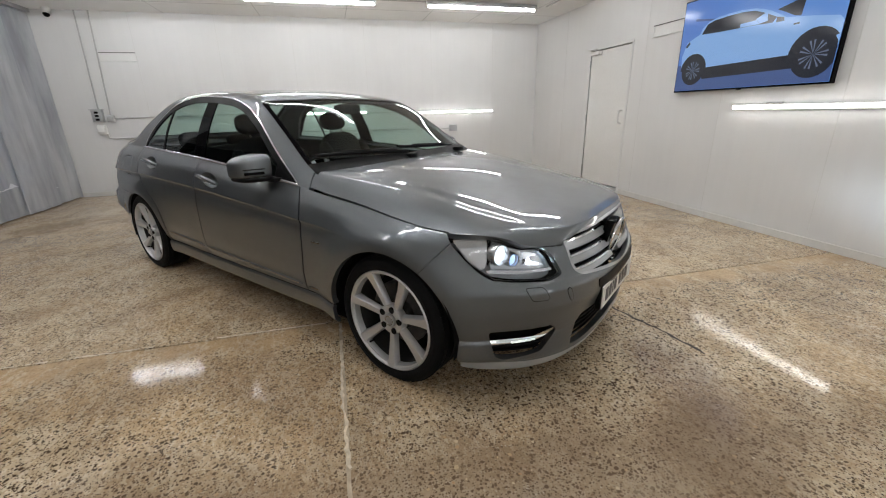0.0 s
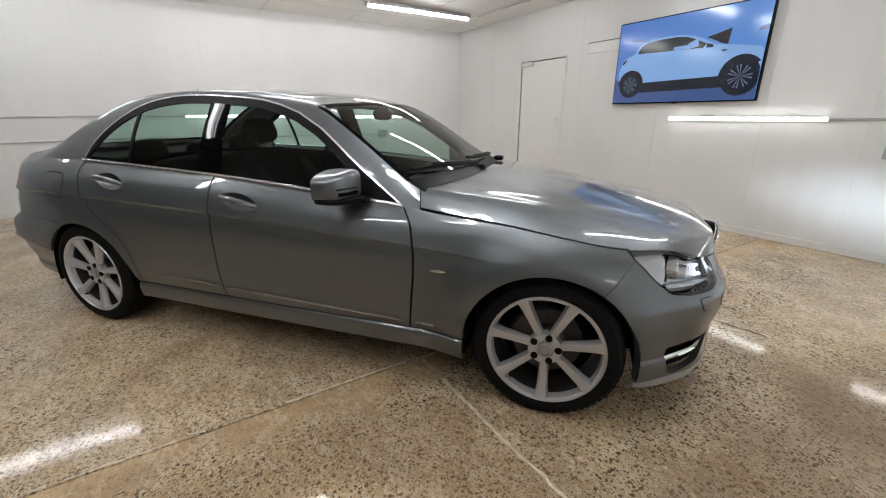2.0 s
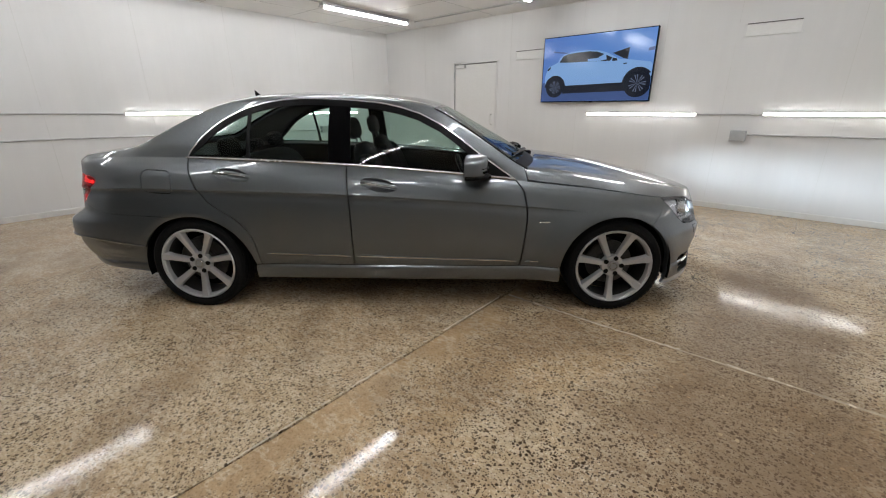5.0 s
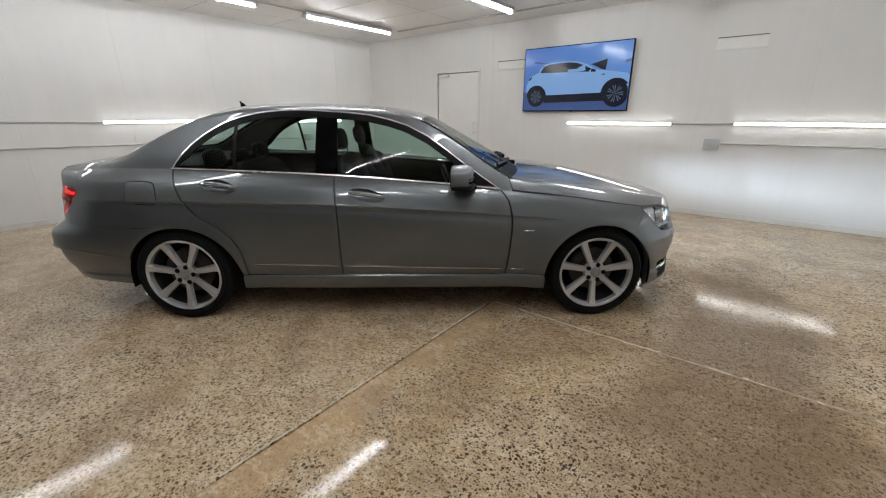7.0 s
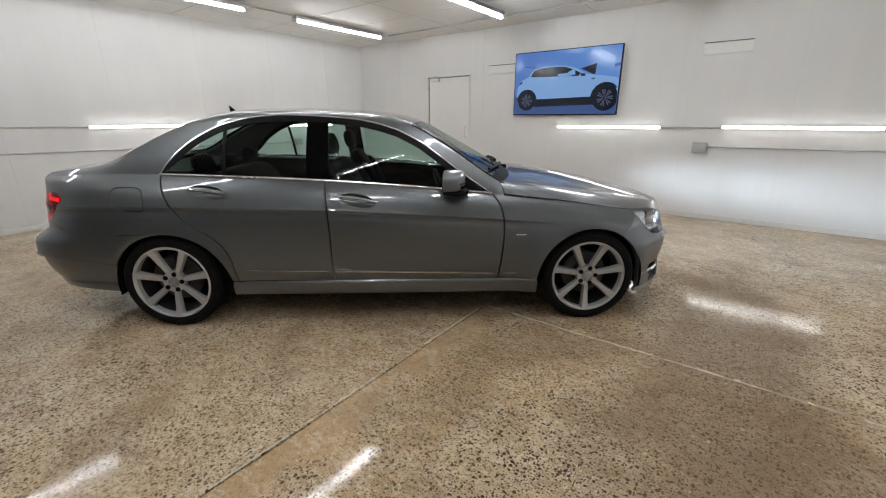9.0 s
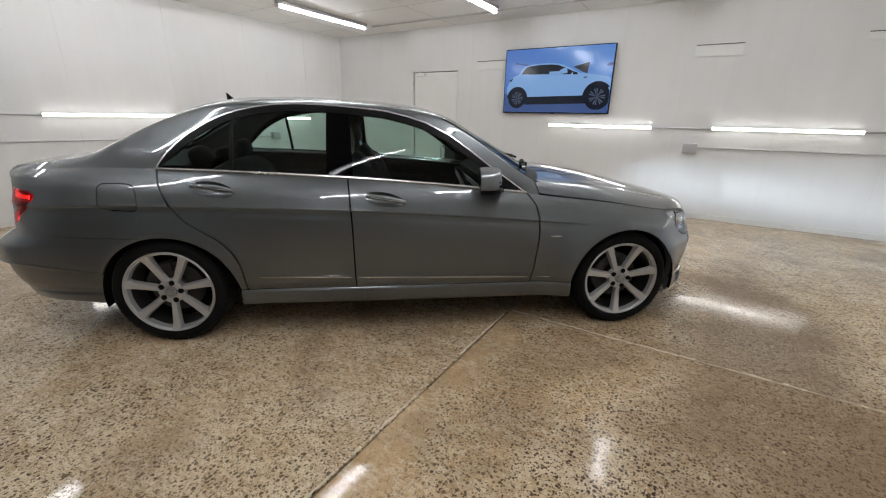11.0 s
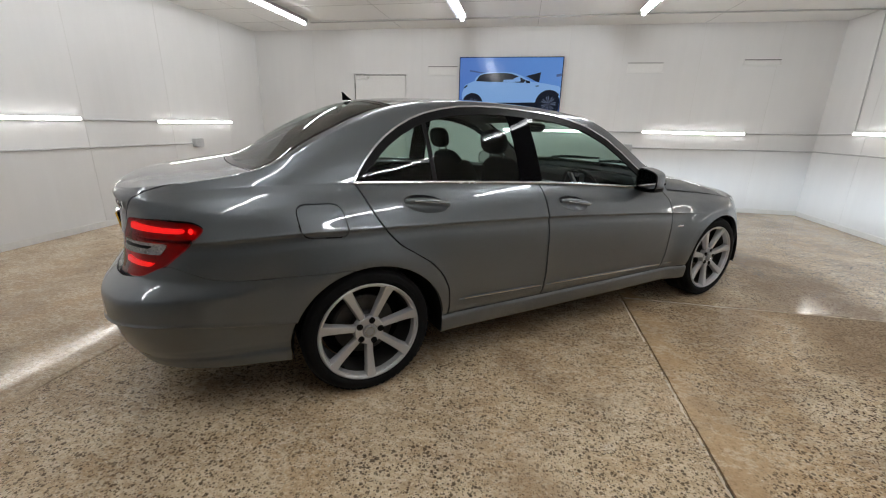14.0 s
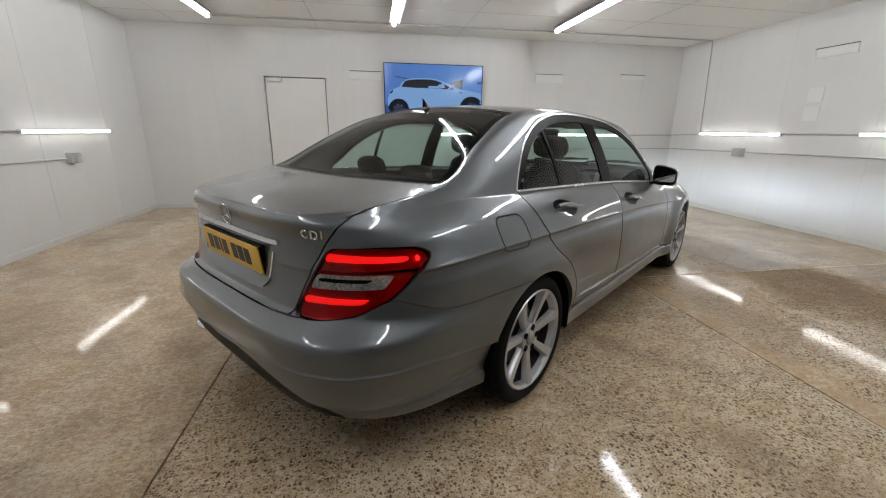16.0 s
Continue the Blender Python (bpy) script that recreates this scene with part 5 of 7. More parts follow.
panel("body_shell", quarter + shell, PAINT, car, both=True, lip=0.026)
panel("roof", roof, PAINT, car, both=True, lip=0.006)
panel("bonnet", bonnet + bonnet_lip, PAINT, car, both=True, lip=0.035)
boot = panel("boot_lid", deck + boot_face, PAINT, car, both=True, lip=0.02)
front_bumper = panel("front_bumper", nose, PAINT, car, both=True, lip=0.03)
panel("front_lip", lip_low, plain("pale_grey_lip_paint", (0.36, 0.37, 0.385), 0.35, 0.35, coat=0.6), front_bumper, "paler grey lower lip", both=True, lip=0.02)
rear_bumper = panel("rear_bumper", tail_bumper, PAINT, car, both=True, lip=0.02)
panel("valance", valance, BLACK_TRIM, rear_bumper, "dark plastic lower valance", both=True, lip=0.02)
doors = {}
for mirrored in (False, True):
    kw = dict(mirrored=mirrored)
    panel("front_wing", wing, PAINT, car, lip=0.03, **kw)
    panel("side_skirt", skirt, PAINT, car, lip=0.02, **kw)
    panel("fuel_flap" if not mirrored else "quarter_patch", flap, PAINT, car, lip=0.025, **kw)
    doors["f", mirrored] = panel("front_door", door_f, PAINT, car, lip=0.03, **kw)
    doors["r", mirrored] = panel("rear_door", door_r, PAINT, car, lip=0.03, **kw)

def cabin_y(x, z):
    """Half width of the cabin's side at a height."""
    r = cabin_rib((x, float(top_y(x)), float(top_z(x))))
    return float(np.interp(z, r[:NS + 4, 2], r[:NS + 4, 1]))


# windows of the sides: chrome edge, black frame, pillar trim and panes
chrome, rest = dlo.cut(lambda p: -on_dlo(p) - 0.0078)
black, rest = rest.cut(lambda p: -on_dlo(p) - 0.022 - 0.022 * np.clip((p[:, 2] - top_z(p[:, 0]) - 0.03) / 0.05, 0, 1))
pill = polygon((-0.476, 1.6), (-0.350, 1.6), (-0.318, 0.9), (-0.468, 0.9))
pillar, rest = rest.cut(lambda p: pill(p[:, 0], p[:, 2]))
corner, rest = rest.cut(lambda p: 0.505 - p[:, 0])
div = polygon((-1.012, 1.6), (-0.992, 1.6), (-0.976, 0.9), (-1.000, 0.9))
divider, rest = rest.cut(lambda p: div(p[:, 0], p[:, 2]))
pane_f, rest = rest.cut(lambda p: -0.4 - p[:, 0])
pane_r, pane_q = rest.cut(lambda p: -0.99 - p[:, 0])
for mirrored in (False, True):
    kw = dict(mirrored=mirrored)
    panel("window_trim", chrome.shifted(0.003), BRIGHT_TRIM, car, "bright chrome strip round the side windows", lip=0.006, **kw)
    s = 1 if mirrored else -1
    for nm, path in (("belt_moulding", [(x, float(top_z(x)) + 0.006) for x in np.linspace(-1.398, 0.718, 70)]),):
        fine = [path[0]]
        for a, b in zip(path, path[1:]):
            fine += [(a[0] + (b[0] - a[0]) * t, a[1] + (b[1] - a[1]) * t) for t in (0.5, 1.0)]
        bm = bmesh.new()
        pipe(bm, [(x, s * (cabin_y(x, z) + 0.006), z) for x, z in fine], 0.0075, 8)
        part(nm, bm, BRIGHT_TRIM, car, "bright chrome moulding", True)
    panel("window_frame", black, BLACK_TRIM, car, "black window rubber", lip=0.008, **kw)
    panel("pillar_trim", pillar.shifted(0.001), BLACK_GLOSS, car, "gloss black pillar trim", lip=0.008, **kw)
    panel("mirror_corner", corner.shifted(0.001), BLACK_TRIM, doors["f", mirrored], "black corner panel", lip=0.006, **kw)
    panel("divider", divider.shifted(0.001), BLACK_TRIM, doors["r", mirrored], "black upright divider", lip=0.008, **kw)
    for n, s, dd in (("front_pane", pane_f, "f"), ("rear_pane", pane_r, "r"), ("quarter_pane", pane_q, "r")):
        o = panel(n, s.shifted(-0.004), GLASS, doors[dd, mirrored], "tinted window glass", lip=0, **kw)
        o.visible_shadow = False
band, clear = screen_glass.cut(lambda p: -on_screen(p) - 0.022)
w = panel("windscreen", clear.inside(lambda p: bonnet_back(p) - 0.03).shifted(-0.003), GLASS, car, "clear windscreen glass", both=True, lip=0)
w.visible_shadow = False
panel("windscreen_edge", band.inside(lambda p: bonnet_back(p) - 0.02).shifted(-0.002), BLACK_GLOSS, car, "black edge of the windscreen", both=True, lip=0.006)
panel("cowl", (band + clear).inside(lambda p: bonnet_back(p) - 0.025).outside(lambda p: bonnet_back(p) + 0.055).shifted(0.003), BLACK_TRIM, car, "black plastic cowl under the wipers", both=True, lip=0.01)
band, clear = back_glass.cut(lambda p: -on_back(p) - 0.03)
w = panel("rear_window", clear.shifted(-0.003), GLASS, car, "tinted rear window", both=True, lip=0)
w.visible_shadow = False
panel("rear_window_edge", band.shifted(-0.002), BLACK_GLOSS, car, "black edge of the rear window", both=True, lip=0.006)
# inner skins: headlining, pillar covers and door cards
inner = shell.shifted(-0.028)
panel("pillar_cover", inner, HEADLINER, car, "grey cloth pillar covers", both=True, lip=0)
panel("headlining", roof.shifted(-0.03), HEADLINER, car, "grey cloth headlining, darkened for cabin shade", both=True, lip=0)
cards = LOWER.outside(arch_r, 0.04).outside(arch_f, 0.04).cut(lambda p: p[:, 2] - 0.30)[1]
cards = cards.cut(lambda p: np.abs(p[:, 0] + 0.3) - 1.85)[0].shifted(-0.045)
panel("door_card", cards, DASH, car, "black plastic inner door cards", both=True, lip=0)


def swept(name, mat, parent, label, y0, y1, cx, r, n=28):
    """The dark half barrel inside a wheel arch."""
    bm = bmesh.new()
    rows = []
    for k in range(n + 1):
        a = math.pi * (1.12 * k / n - 0.06)
        rows.append([bm.verts.new((cx + r * math.cos(a), y, 0.30 + r * math.sin(a))) for y in (y0, y1)])
    for a, b in zip(rows, rows[1:]):
        bm.faces.new((a[0], b[0], b[1], a[1]))
    hub = [v[1 if abs(y1) < abs(y0) else 0] for v in rows]
    bm.faces.new(hub)
    return part(name, bm, mat, parent, label, True)


for s in (-1, 1):
    swept("arch_liner", DARK, car, "black wheel arch liner", s * 0.868, s * 0.52, -1.362, 0.366)
    swept("arch_liner", DARK, car, "black wheel arch liner", s * 0.862, s * 0.52, 1.385, 0.362)
bm = bmesh.new()
box(bm, -0.98, 1.02, -0.82, 0.82, 0.20, 0.26)
box(bm, -2.2, -0.98, -0.52, 0.52, 0.24, 0.34)
box(bm, 1.02, 1.95, -0.52, 0.52, 0.19, 0.30)
box(bm, -2.22, -1.80, -0.62, 0.62, 0.31, 0.36)
box(bm, 1.76, 1.92, -0.55, 0.55, 0.2, 0.24)
part("underbody", bm, DARK, car, "black underbody")
part("bulkhead", boxed(0.95, 1.95, -0.5, 0.5, 0.3, 0.62), DARK, car, "black bulkhead behind the bumper")
part("bulkhead", boxed(-2.25, -1.5, -0.5, 0.5, 0.36, 0.62), DARK, car, "black bulkhead behind the bumper")

# ---- rear lamps, boot trim ----


def zone(sheet, pts, coord, r=0.012, grow=0.0):
    out = polygon(*rounded(pts, r, 4))
    return sheet.cut(lambda p: out(coord(p), p[:, 2]) - grow)[0]


tail_u = lambda p: p[:, 0] + p[:, 1]                                           # noqa: E731
for mirrored in (False, True):
    kw = dict(mirrored=mirrored)
    lamp = panel("tail_lamp", tail_lens.shifted(-0.022), RED_BODY, car, "red tail lamp with two lit bars", lip=0, **kw)
    o = panel("lens", tail_lens, RED_LENS, lamp, "glossy red lens", lip=0, **kw)
    o.visible_shadow = False
    o = panel("light_bar", zone(tail_lens, [(-1.715, 0.866), (-1.306, 0.860), (-1.330, 0.843), (-1.725, 0.842)], tail_u, 0.006).shifted(-0.012), GLOW_RED, lamp, "lit red bar", lip=0.012, **kw)
    panel("light_bar", zone(tail_lens, [(-1.838, 0.712), (-1.504, 0.718), (-1.545, 0.702), (-1.850, 0.691)], tail_u, 0.006).shifted(-0.012), GLOW_RED, lamp, "lit red bar", lip=0.012, **kw)
    panel("clear_band", zone(tail_lens, [(-1.752, 0.800), (-1.385, 0.803), (-1.434, 0.757), (-1.793, 0.748)], tail_u, 0.008).shifted(0.0012), FACET, lamp, "faceted clear band", lip=0.004, **kw)
    panel("reverse_bar", zone(tail_lens, [(-1.752, 0.787), (-1.490, 0.789), (-1.502, 0.777), (-1.758, 0.774)], tail_u, 0.006).shifted(0.0026), BLACK_GLOSS, lamp, "dark bar in the clear band", lip=0.003, **kw)
    panel("marker", zone(tail_lens, [(-1.292, 0.862), (-1.268, 0.862), (-1.268, 0.842), (-1.292, 0.842)], tail_u, 0.008).shifted(-0.006), MARKER, lamp, "lit round marker", lip=0.004, **kw)
boot_y_only = lambda p: p[:, 1]                                                # noqa: E731
strip = zone(boot_face, [(-0.5, 0.898), (0.362, 0.890), (0.368, 0.872), (-0.5, 0.876)], boot_y_only, 0.004)
panel("chrome_strip", strip.shifted(0.012), CHROME, boot, "polished chrome strip over the plate", both=True, lip=0.02)
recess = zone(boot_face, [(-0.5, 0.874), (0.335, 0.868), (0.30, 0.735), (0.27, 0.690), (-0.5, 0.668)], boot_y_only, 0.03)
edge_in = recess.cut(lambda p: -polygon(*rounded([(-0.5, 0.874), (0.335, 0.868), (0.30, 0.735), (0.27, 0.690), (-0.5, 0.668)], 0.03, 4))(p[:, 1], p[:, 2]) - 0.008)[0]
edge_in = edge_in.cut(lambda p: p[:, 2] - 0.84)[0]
# bright strip put in for the light along the recess's painted rim
panel("recess_glint", edge_in.shifted(0.004), BRIGHT_TRIM, boot, "bright strip standing in for the recess reflection", both=True, lip=0.006)


# sole pushed outwards with its normals tipped up, so that it looks bright
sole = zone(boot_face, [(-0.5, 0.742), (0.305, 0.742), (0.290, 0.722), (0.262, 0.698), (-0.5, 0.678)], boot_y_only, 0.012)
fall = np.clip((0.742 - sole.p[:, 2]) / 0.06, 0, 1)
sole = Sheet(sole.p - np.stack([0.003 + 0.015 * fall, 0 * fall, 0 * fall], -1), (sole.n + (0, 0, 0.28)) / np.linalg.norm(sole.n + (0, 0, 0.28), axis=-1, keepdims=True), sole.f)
panel("recess_sole", sole, PAINT, boot, "foot of the plate recess, tipped up to look bright", both=True, lip=0.012)


def plate(parent, m, w, h, ground, label):
    """A number plate whose writing is shown as plain bars."""
    p = part("number_plate", boxed(-w / 2, w / 2, -0.003, 0.003, -h / 2, h / 2, bevel=0.002, m=m), ground, parent, label)
    ink = plain("plate_ink", (0.015, 0.015, 0.02), 0.4)
    x = -w / 2 + 0.045
    for wd in (0.045, 0.045, 0.018, 0.045, 0.0, 0.045, 0.045, 0.045):
        if wd:
            part("bar", boxed(x, x + wd, -0.0042, -0.003, -0.032, 0.032, m=m), ink, p, "dark bar in place of writing")
        x += wd + (0.013 if wd else 0.03)
    return p


YELLOW = plain("yellow_plate", (0.80, 0.47, 0.02), 0.35, vary=0.05, coat=0.3)
WHITE_PLATE = plain("white_plate", (0.78, 0.78, 0.76), 0.35, vary=0.04, coat=0.3)
plate(boot, pose(-2.352, 0.0, 0.795, 8, 0, -90), 0.52, 0.111, YELLOW, "yellow rear number plate")
part("plate_holder", boxed(-0.264, 0.264, 0.004, 0.03, -0.056, 0.057, bevel=0.003, m=pose(-2.352, 0.0, 0.795, 8, 0, -90)), BLACK_TRIM, boot, "black plate holder")
plate(front_bumper, pose(2.158, 0.0, 0.392, 0, 0, 90), 0.52, 0.111, WHITE_PLATE, "white front number plate")
part("plate_holder", boxed(-0.268, 0.268, 0.004, 0.03, -0.060, 0.060, bevel=0.004, m=pose(2.158, 0.0, 0.392, 0, 0, 90)), BLACK_TRIM, front_bumper, "black plate holder")


over_plate = zone(nose, [(-0.5, 0.452), (0.285, 0.452), (0.300, 0.500), (-0.5, 0.500)], boot_y_only, 0.008)
panel("plate_trim", over_plate.cut(lambda p: 1.9 - p[:, 0])[0].shifted(0.004), BLACK_TRIM, front_bumper, "black trim above the front plate", both=True, lip=0.006)


def ring(bm, r, t, n=40, m=None, k=8):
    rows = []
    for i in range(n):
        a = 2 * math.pi * i / n
        rows.append([bm.verts.new(((r + t * math.cos(2 * math.pi * j / k)) * math.cos(a), t * math.sin(2 * math.pi * j / k), (r + t * math.cos(2 * math.pi * j / k)) * math.sin(a))) for j in range(k)])
    for i in range(n):
        a, b = rows[i], rows[(i + 1) % n]
        for j in range(k):
            bm.faces.new((a[j], a[(j + 1) % k], b[(j + 1) % k], b[j]))
    bmesh.ops.recalc_face_normals(bm, faces=bm.faces)
    return bm


def emblem(parent, m, r):
    """A round badge: a ring with three tapering spokes."""
    bm = bmesh.new()
    ring(bm, r, r * 0.085)
    for k in range(3):
        a = math.pi / 2 + 2 * math.pi * k / 3
        d, s = Vector((math.cos(a), 0, math.sin(a))), Vector((-math.sin(a), 0, math.cos(a)))
        tip, l, rr = d * r * 0.95, s * r * 0.17, -s * r * 0.17
        top = Vector((0, -r * 0.16, 0))
        vs = [bm.verts.new(v) for v in (tip, l, rr, top)]
        bm.faces.new((vs[0], vs[1], vs[3]))
        bm.faces.new((vs[2], vs[0], vs[3]))
        bm.faces.new((vs[1], vs[2], vs[3]))
        bm.faces.new((vs[0], vs[2], vs[1]))
    bmesh.ops.transform(bm, matrix=m, verts=bm.verts)
    return part("badge", bm, CHROME, parent, "round chrome badge", True)


emblem(boot, pose(-2.352, 0.0, 0.937, 6, 0, -90), 0.040)


def lettering(text, m, size, depth, mat, parent, name, label, sheet):
    """Raised letters laid on the skin of a sheet."""
    cu = bpy.data.curves.new(name, "FONT")
    cu.body, cu.size, cu.extrude, cu.space_character = text, size, depth, 1.35
    cu.offset = 0.0012
    tmp = new(name, cu)
    bpy.context.view_layer.update()
    me = bpy.data.meshes.new_from_object(tmp.evaluated_get(bpy.context.evaluated_depsgraph_get()))
    bpy.data.objects.remove(tmp)
    bpy.data.curves.remove(cu)
    out = [v.co.z for v in me.vertices]
    me.transform(m)
    for v, lift in zip(me.vertices, out):
        d = np.hypot(sheet.p[:, 1] - abs(v.co.y), sheet.p[:, 2] - v.co.z)
        near = np.argsort(d)[:5]
        w = 1 / (d[near] + 1e-4) ** 2
        v.co.x = float((sheet.p[near, 0] * w).sum() / w.sum()) - 0.0015 - (lift + depth) * 0.6
    me.materials.clear()
    me.materials.append(mat)
    ob = new(name, me)
    ob.parent = parent
    ob["label"] = label
    return ob


def skin_frame(sheet, y, z, s, lift=0.0045):
    """A text frame lying on the tail: x to the viewer's right, z out of the skin."""
    k = int(np.argmin(np.hypot(sheet.p[:, 1] - y, sheet.p[:, 2] - z)))
    p, nn = Vector(sheet.p[k] * (1, s, 1)), Vector(sheet.n[k] * (1, s, 1))
    if nn.x > 0:
        nn = -nn
    right = Vector((0, 0, -1)).cross(nn).normalized() * -1
    if right.y > 0:
        right = -right
    up = nn.cross(right)
    m = Matrix((right, up, nn)).transposed().to_4x4()
    m.translation = p + nn * lift
    return m


lettering("CDI", skin_frame(boot_face, 0.474, 0.917, -1), 0.040, 0.004, CHROME, boot, "lettering", "chrome letters CDI", boot_face)
lettering("C", skin_frame(boot_face, 0.500, 0.917, 1), 0.040, 0.004, CHROME, boot, "lettering", "chrome letter", boot_face)

# ---- nose: grille, intakes, head lamps ----
LATH = plain("grille_silver", (0.34, 0.35, 0.36), 0.32, 0.5, vary=0.05, coat=0.4)
grille_sheet = LOWER.cut(on_grille)[0].cut(lambda p: 1.6 - p[:, 0])[0]
g_back = panel("grille", grille_sheet.shifted(-0.06), DARK, front_bumper, "dark grille with silver slats", both=True, lip=0)
band_in = grille_sheet.cut(lambda p: -on_grille(p) - 0.012)[0]
panel("surround", band_in.shifted(0.001), LATH, g_back, "silver grille surround", both=True, lip=0.03)
for z0, hgt in ((0.674, 0.036), (0.612, 0.034), (0.558, 0.026)):
    lath = grille_sheet.cut(lambda p: np.abs(p[:, 2] - z0) - hgt / 2)[0].cut(lambda p: 0.055 - p[:, 1])[0]
    lath = Sheet(lath.p + np.stack([-0.012 + 0.35 * (z0 - lath.p[:, 2]), 0 * lath.p[:, 1], 0 * lath.p[:, 2]], -1), lath.n, lath.f)
    panel("slat", lath, LATH, g_back, "silver slat", both=True, lip=0.03)
    panel("slat_edge", lath.cut(lambda p: z0 + hgt / 2 - 0.007 - p[:, 2])[0].shifted(0.0015), CHROME, g_back, "chrome edge of a slat", both=True, lip=0.004)
emblem(g_back, pose(2.128, 0.0, 0.625, 12, 0, 90), 0.088)
bm = bmesh.new()
lathe(bm, [(0.0, 0.012), (0.09, 0.012), (0.093, 0.02), (0.09, 0.05)], 36)
bmesh.ops.transform(bm, matrix=pose(2.125, 0, 0.625, 12, 0, 90), verts=bm.verts)
part("badge_dish", bm, BLACK_GLOSS, g_back, "black dish behind the badge", True)
in_sheet = LOWER.cut(on_intake)[0].cut(lambda p: 1.6 - p[:, 0])[0]
intake = panel("air_intake", in_sheet.shifted(-0.07), DARK, front_bumper, "black lower air intake", both=True, lip=0)
for z0 in (0.24, 0.262, 0.284, 0.306, 0.328, 0.35):
    panel("mesh_bar", in_sheet.cut(lambda p: np.abs(p[:, 2] - z0) - 0.0035)[0].shifted(-0.02), BLACK_TRIM, intake, "", both=True, lip=0.012)
drl_sheet = LOWER.cut(on_drl)[0].cut(lambda p: 1.5 - p[:, 0])[0]
nose_u = lambda p: p[:, 0] - p[:, 1]                                           # noqa: E731
for mirrored in (False, True):
    kw = dict(mirrored=mirrored)
    side_in = panel("side_intake", drl_sheet.shifted(-0.06), DARK, front_bumper, "black side intake", lip=0, **kw)
    bar = zone(drl_sheet, [(1.08, 0.308), (1.38, 0.308), (1.54, 0.335), (1.52, 0.320), (1.40, 0.292), (1.09, 0.287)], nose_u, 0.008)
    panel("chrome_bar", bar.shifted(-0.006), CHROME, side_in, "chrome bar with lit strip lamp", lip=0.03, **kw)
    panel("strip_lamp", zone(drl_sheet, [(1.22, 0.298), (1.38, 0.299), (1.39, 0.293), (1.22, 0.289)], nose_u, 0.005).shifted(-0.003), GLOW_DRL, side_in, "lit strip lamp", lip=0.004, **kw)
    for z0 in (0.245, 0.262, 0.335):
        panel("mesh_bar", drl_sheet.cut(lambda p: np.abs(p[:, 2] - z0) - 0.0035)[0].shifted(-0.03), BLACK_TRIM, side_in, "", lip=0.012, **kw)
    wash = zone(nose, [(1.30, 0.540), (1.415, 0.535), (1.455, 0.482), (1.345, 0.484)], nose_u, 0.012)
    panel("washer_gap", zone(nose, [(1.30, 0.540), (1.415, 0.535), (1.455, 0.482), (1.345, 0.484)], nose_u, 0.012, 0.0028).shifted(0.0008), DARK, front_bumper, "thin dark gap round a flush cover", lip=0.001, **kw)
    panel("washer_cover", wash.shifted(0.0022), PAINT, front_bumper, "flush square cover", lip=0.0026, **kw)
    sens = polygon(*rounded([(1.565, 0.520), (1.60, 0.512), (1.625, 0.455), (1.60, 0.455)], 0.008, 4))
    panel("tow_gap", nose.cut(lambda p: np.where(p[:, 0] > 1.6, sens(p[:, 0] - p[:, 1], p[:, 2]) - 0.0026, 1.0))[0].shifted(0.0008), DARK, front_bumper, "thin dark gap round a flush cover", lip=0.001, **kw)
    panel("tow_cover", nose.cut(lambda p: np.where(p[:, 0] > 1.6, sens(p[:, 0] - p[:, 1], p[:, 2]), 1.0))[0].shifted(0.0022), PAINT, front_bumper, "flush small cover", lip=0.0026, **kw)
    # head lamp
    head = panel("headlamp", head_lens.shifted(-0.075), LAMP_GREY, car, "clear headlamp, lit", lip=0, **kw)
    o = panel("lens", head_lens.shifted(-0.001), CLEAR, head, "clear plastic lens", lip=0, **kw)
    o.visible_shadow = False
    rim_in = head_lens.cut(lambda p: -lamp_f(p) - 0.0055)[0]
    panel("seal", rim_in.shifted(-0.004), BLACK_TRIM, head, "black lamp edge", lip=0.012, **kw)
    low_strip = zone(head_lens, [(1.075, 0.615), (1.28, 0.608), (1.49, 0.606), (1.50, 0.596), (1.28, 0.596), (1.09, 0.602)], nose_u, 0.006)
    panel("light_guide", low_strip.shifted(-0.02), LAMP_SILVER, head, "bright strip along the lamp foot", lip=0.02, **kw)
    back = zone(head_lens, [(0.900, 0.745), (1.11, 0.755), (1.105, 0.700), (1.072, 0.612), (0.990, 0.640), (0.940, 0.690)], nose_u, 0.012)
    panel("reflector", back.shifted(-0.03), LAMP_SILVER, head, "silver side reflector", lip=0.03, **kw)
    mid_f = zone(head_lens, [(1.115, 0.760), (1.25, 0.722), (1.433, 0.69), (1.48, 0.655), (1.52, 0.600), (1.11, 0.610)], nose_u, 0.012)
    panel("bezel", mid_f.shifted(-0.050), LAMP_SILVER, head, "silver lamp bezel", lip=0.0, **kw)
    hook = zone(head_lens, [(1.316, 0.683), (1.410, 0.671), (1.408, 0.660), (1.350, 0.662), (1.353, 0.639), (1.433, 0.630), (1.428, 0.619), (1.327, 0.627)], nose_u, 0.005)
    panel("hook_lamp", hook.shifted(-0.03), HOOK, head, "pale hook-shaped lamp", lip=0.012, **kw)
    s = 1 if mirrored else -1
    panel("divider", zone(head_lens, [(1.098, 0.760), (1.128, 0.755), (1.108, 0.680), (1.092, 0.612), (1.074, 0.612), (1.090, 0.690)], nose_u, 0.006).shifted(-0.028), BLACK_GLOSS, head, "black divider in the lamp", lip=0.03, **kw)
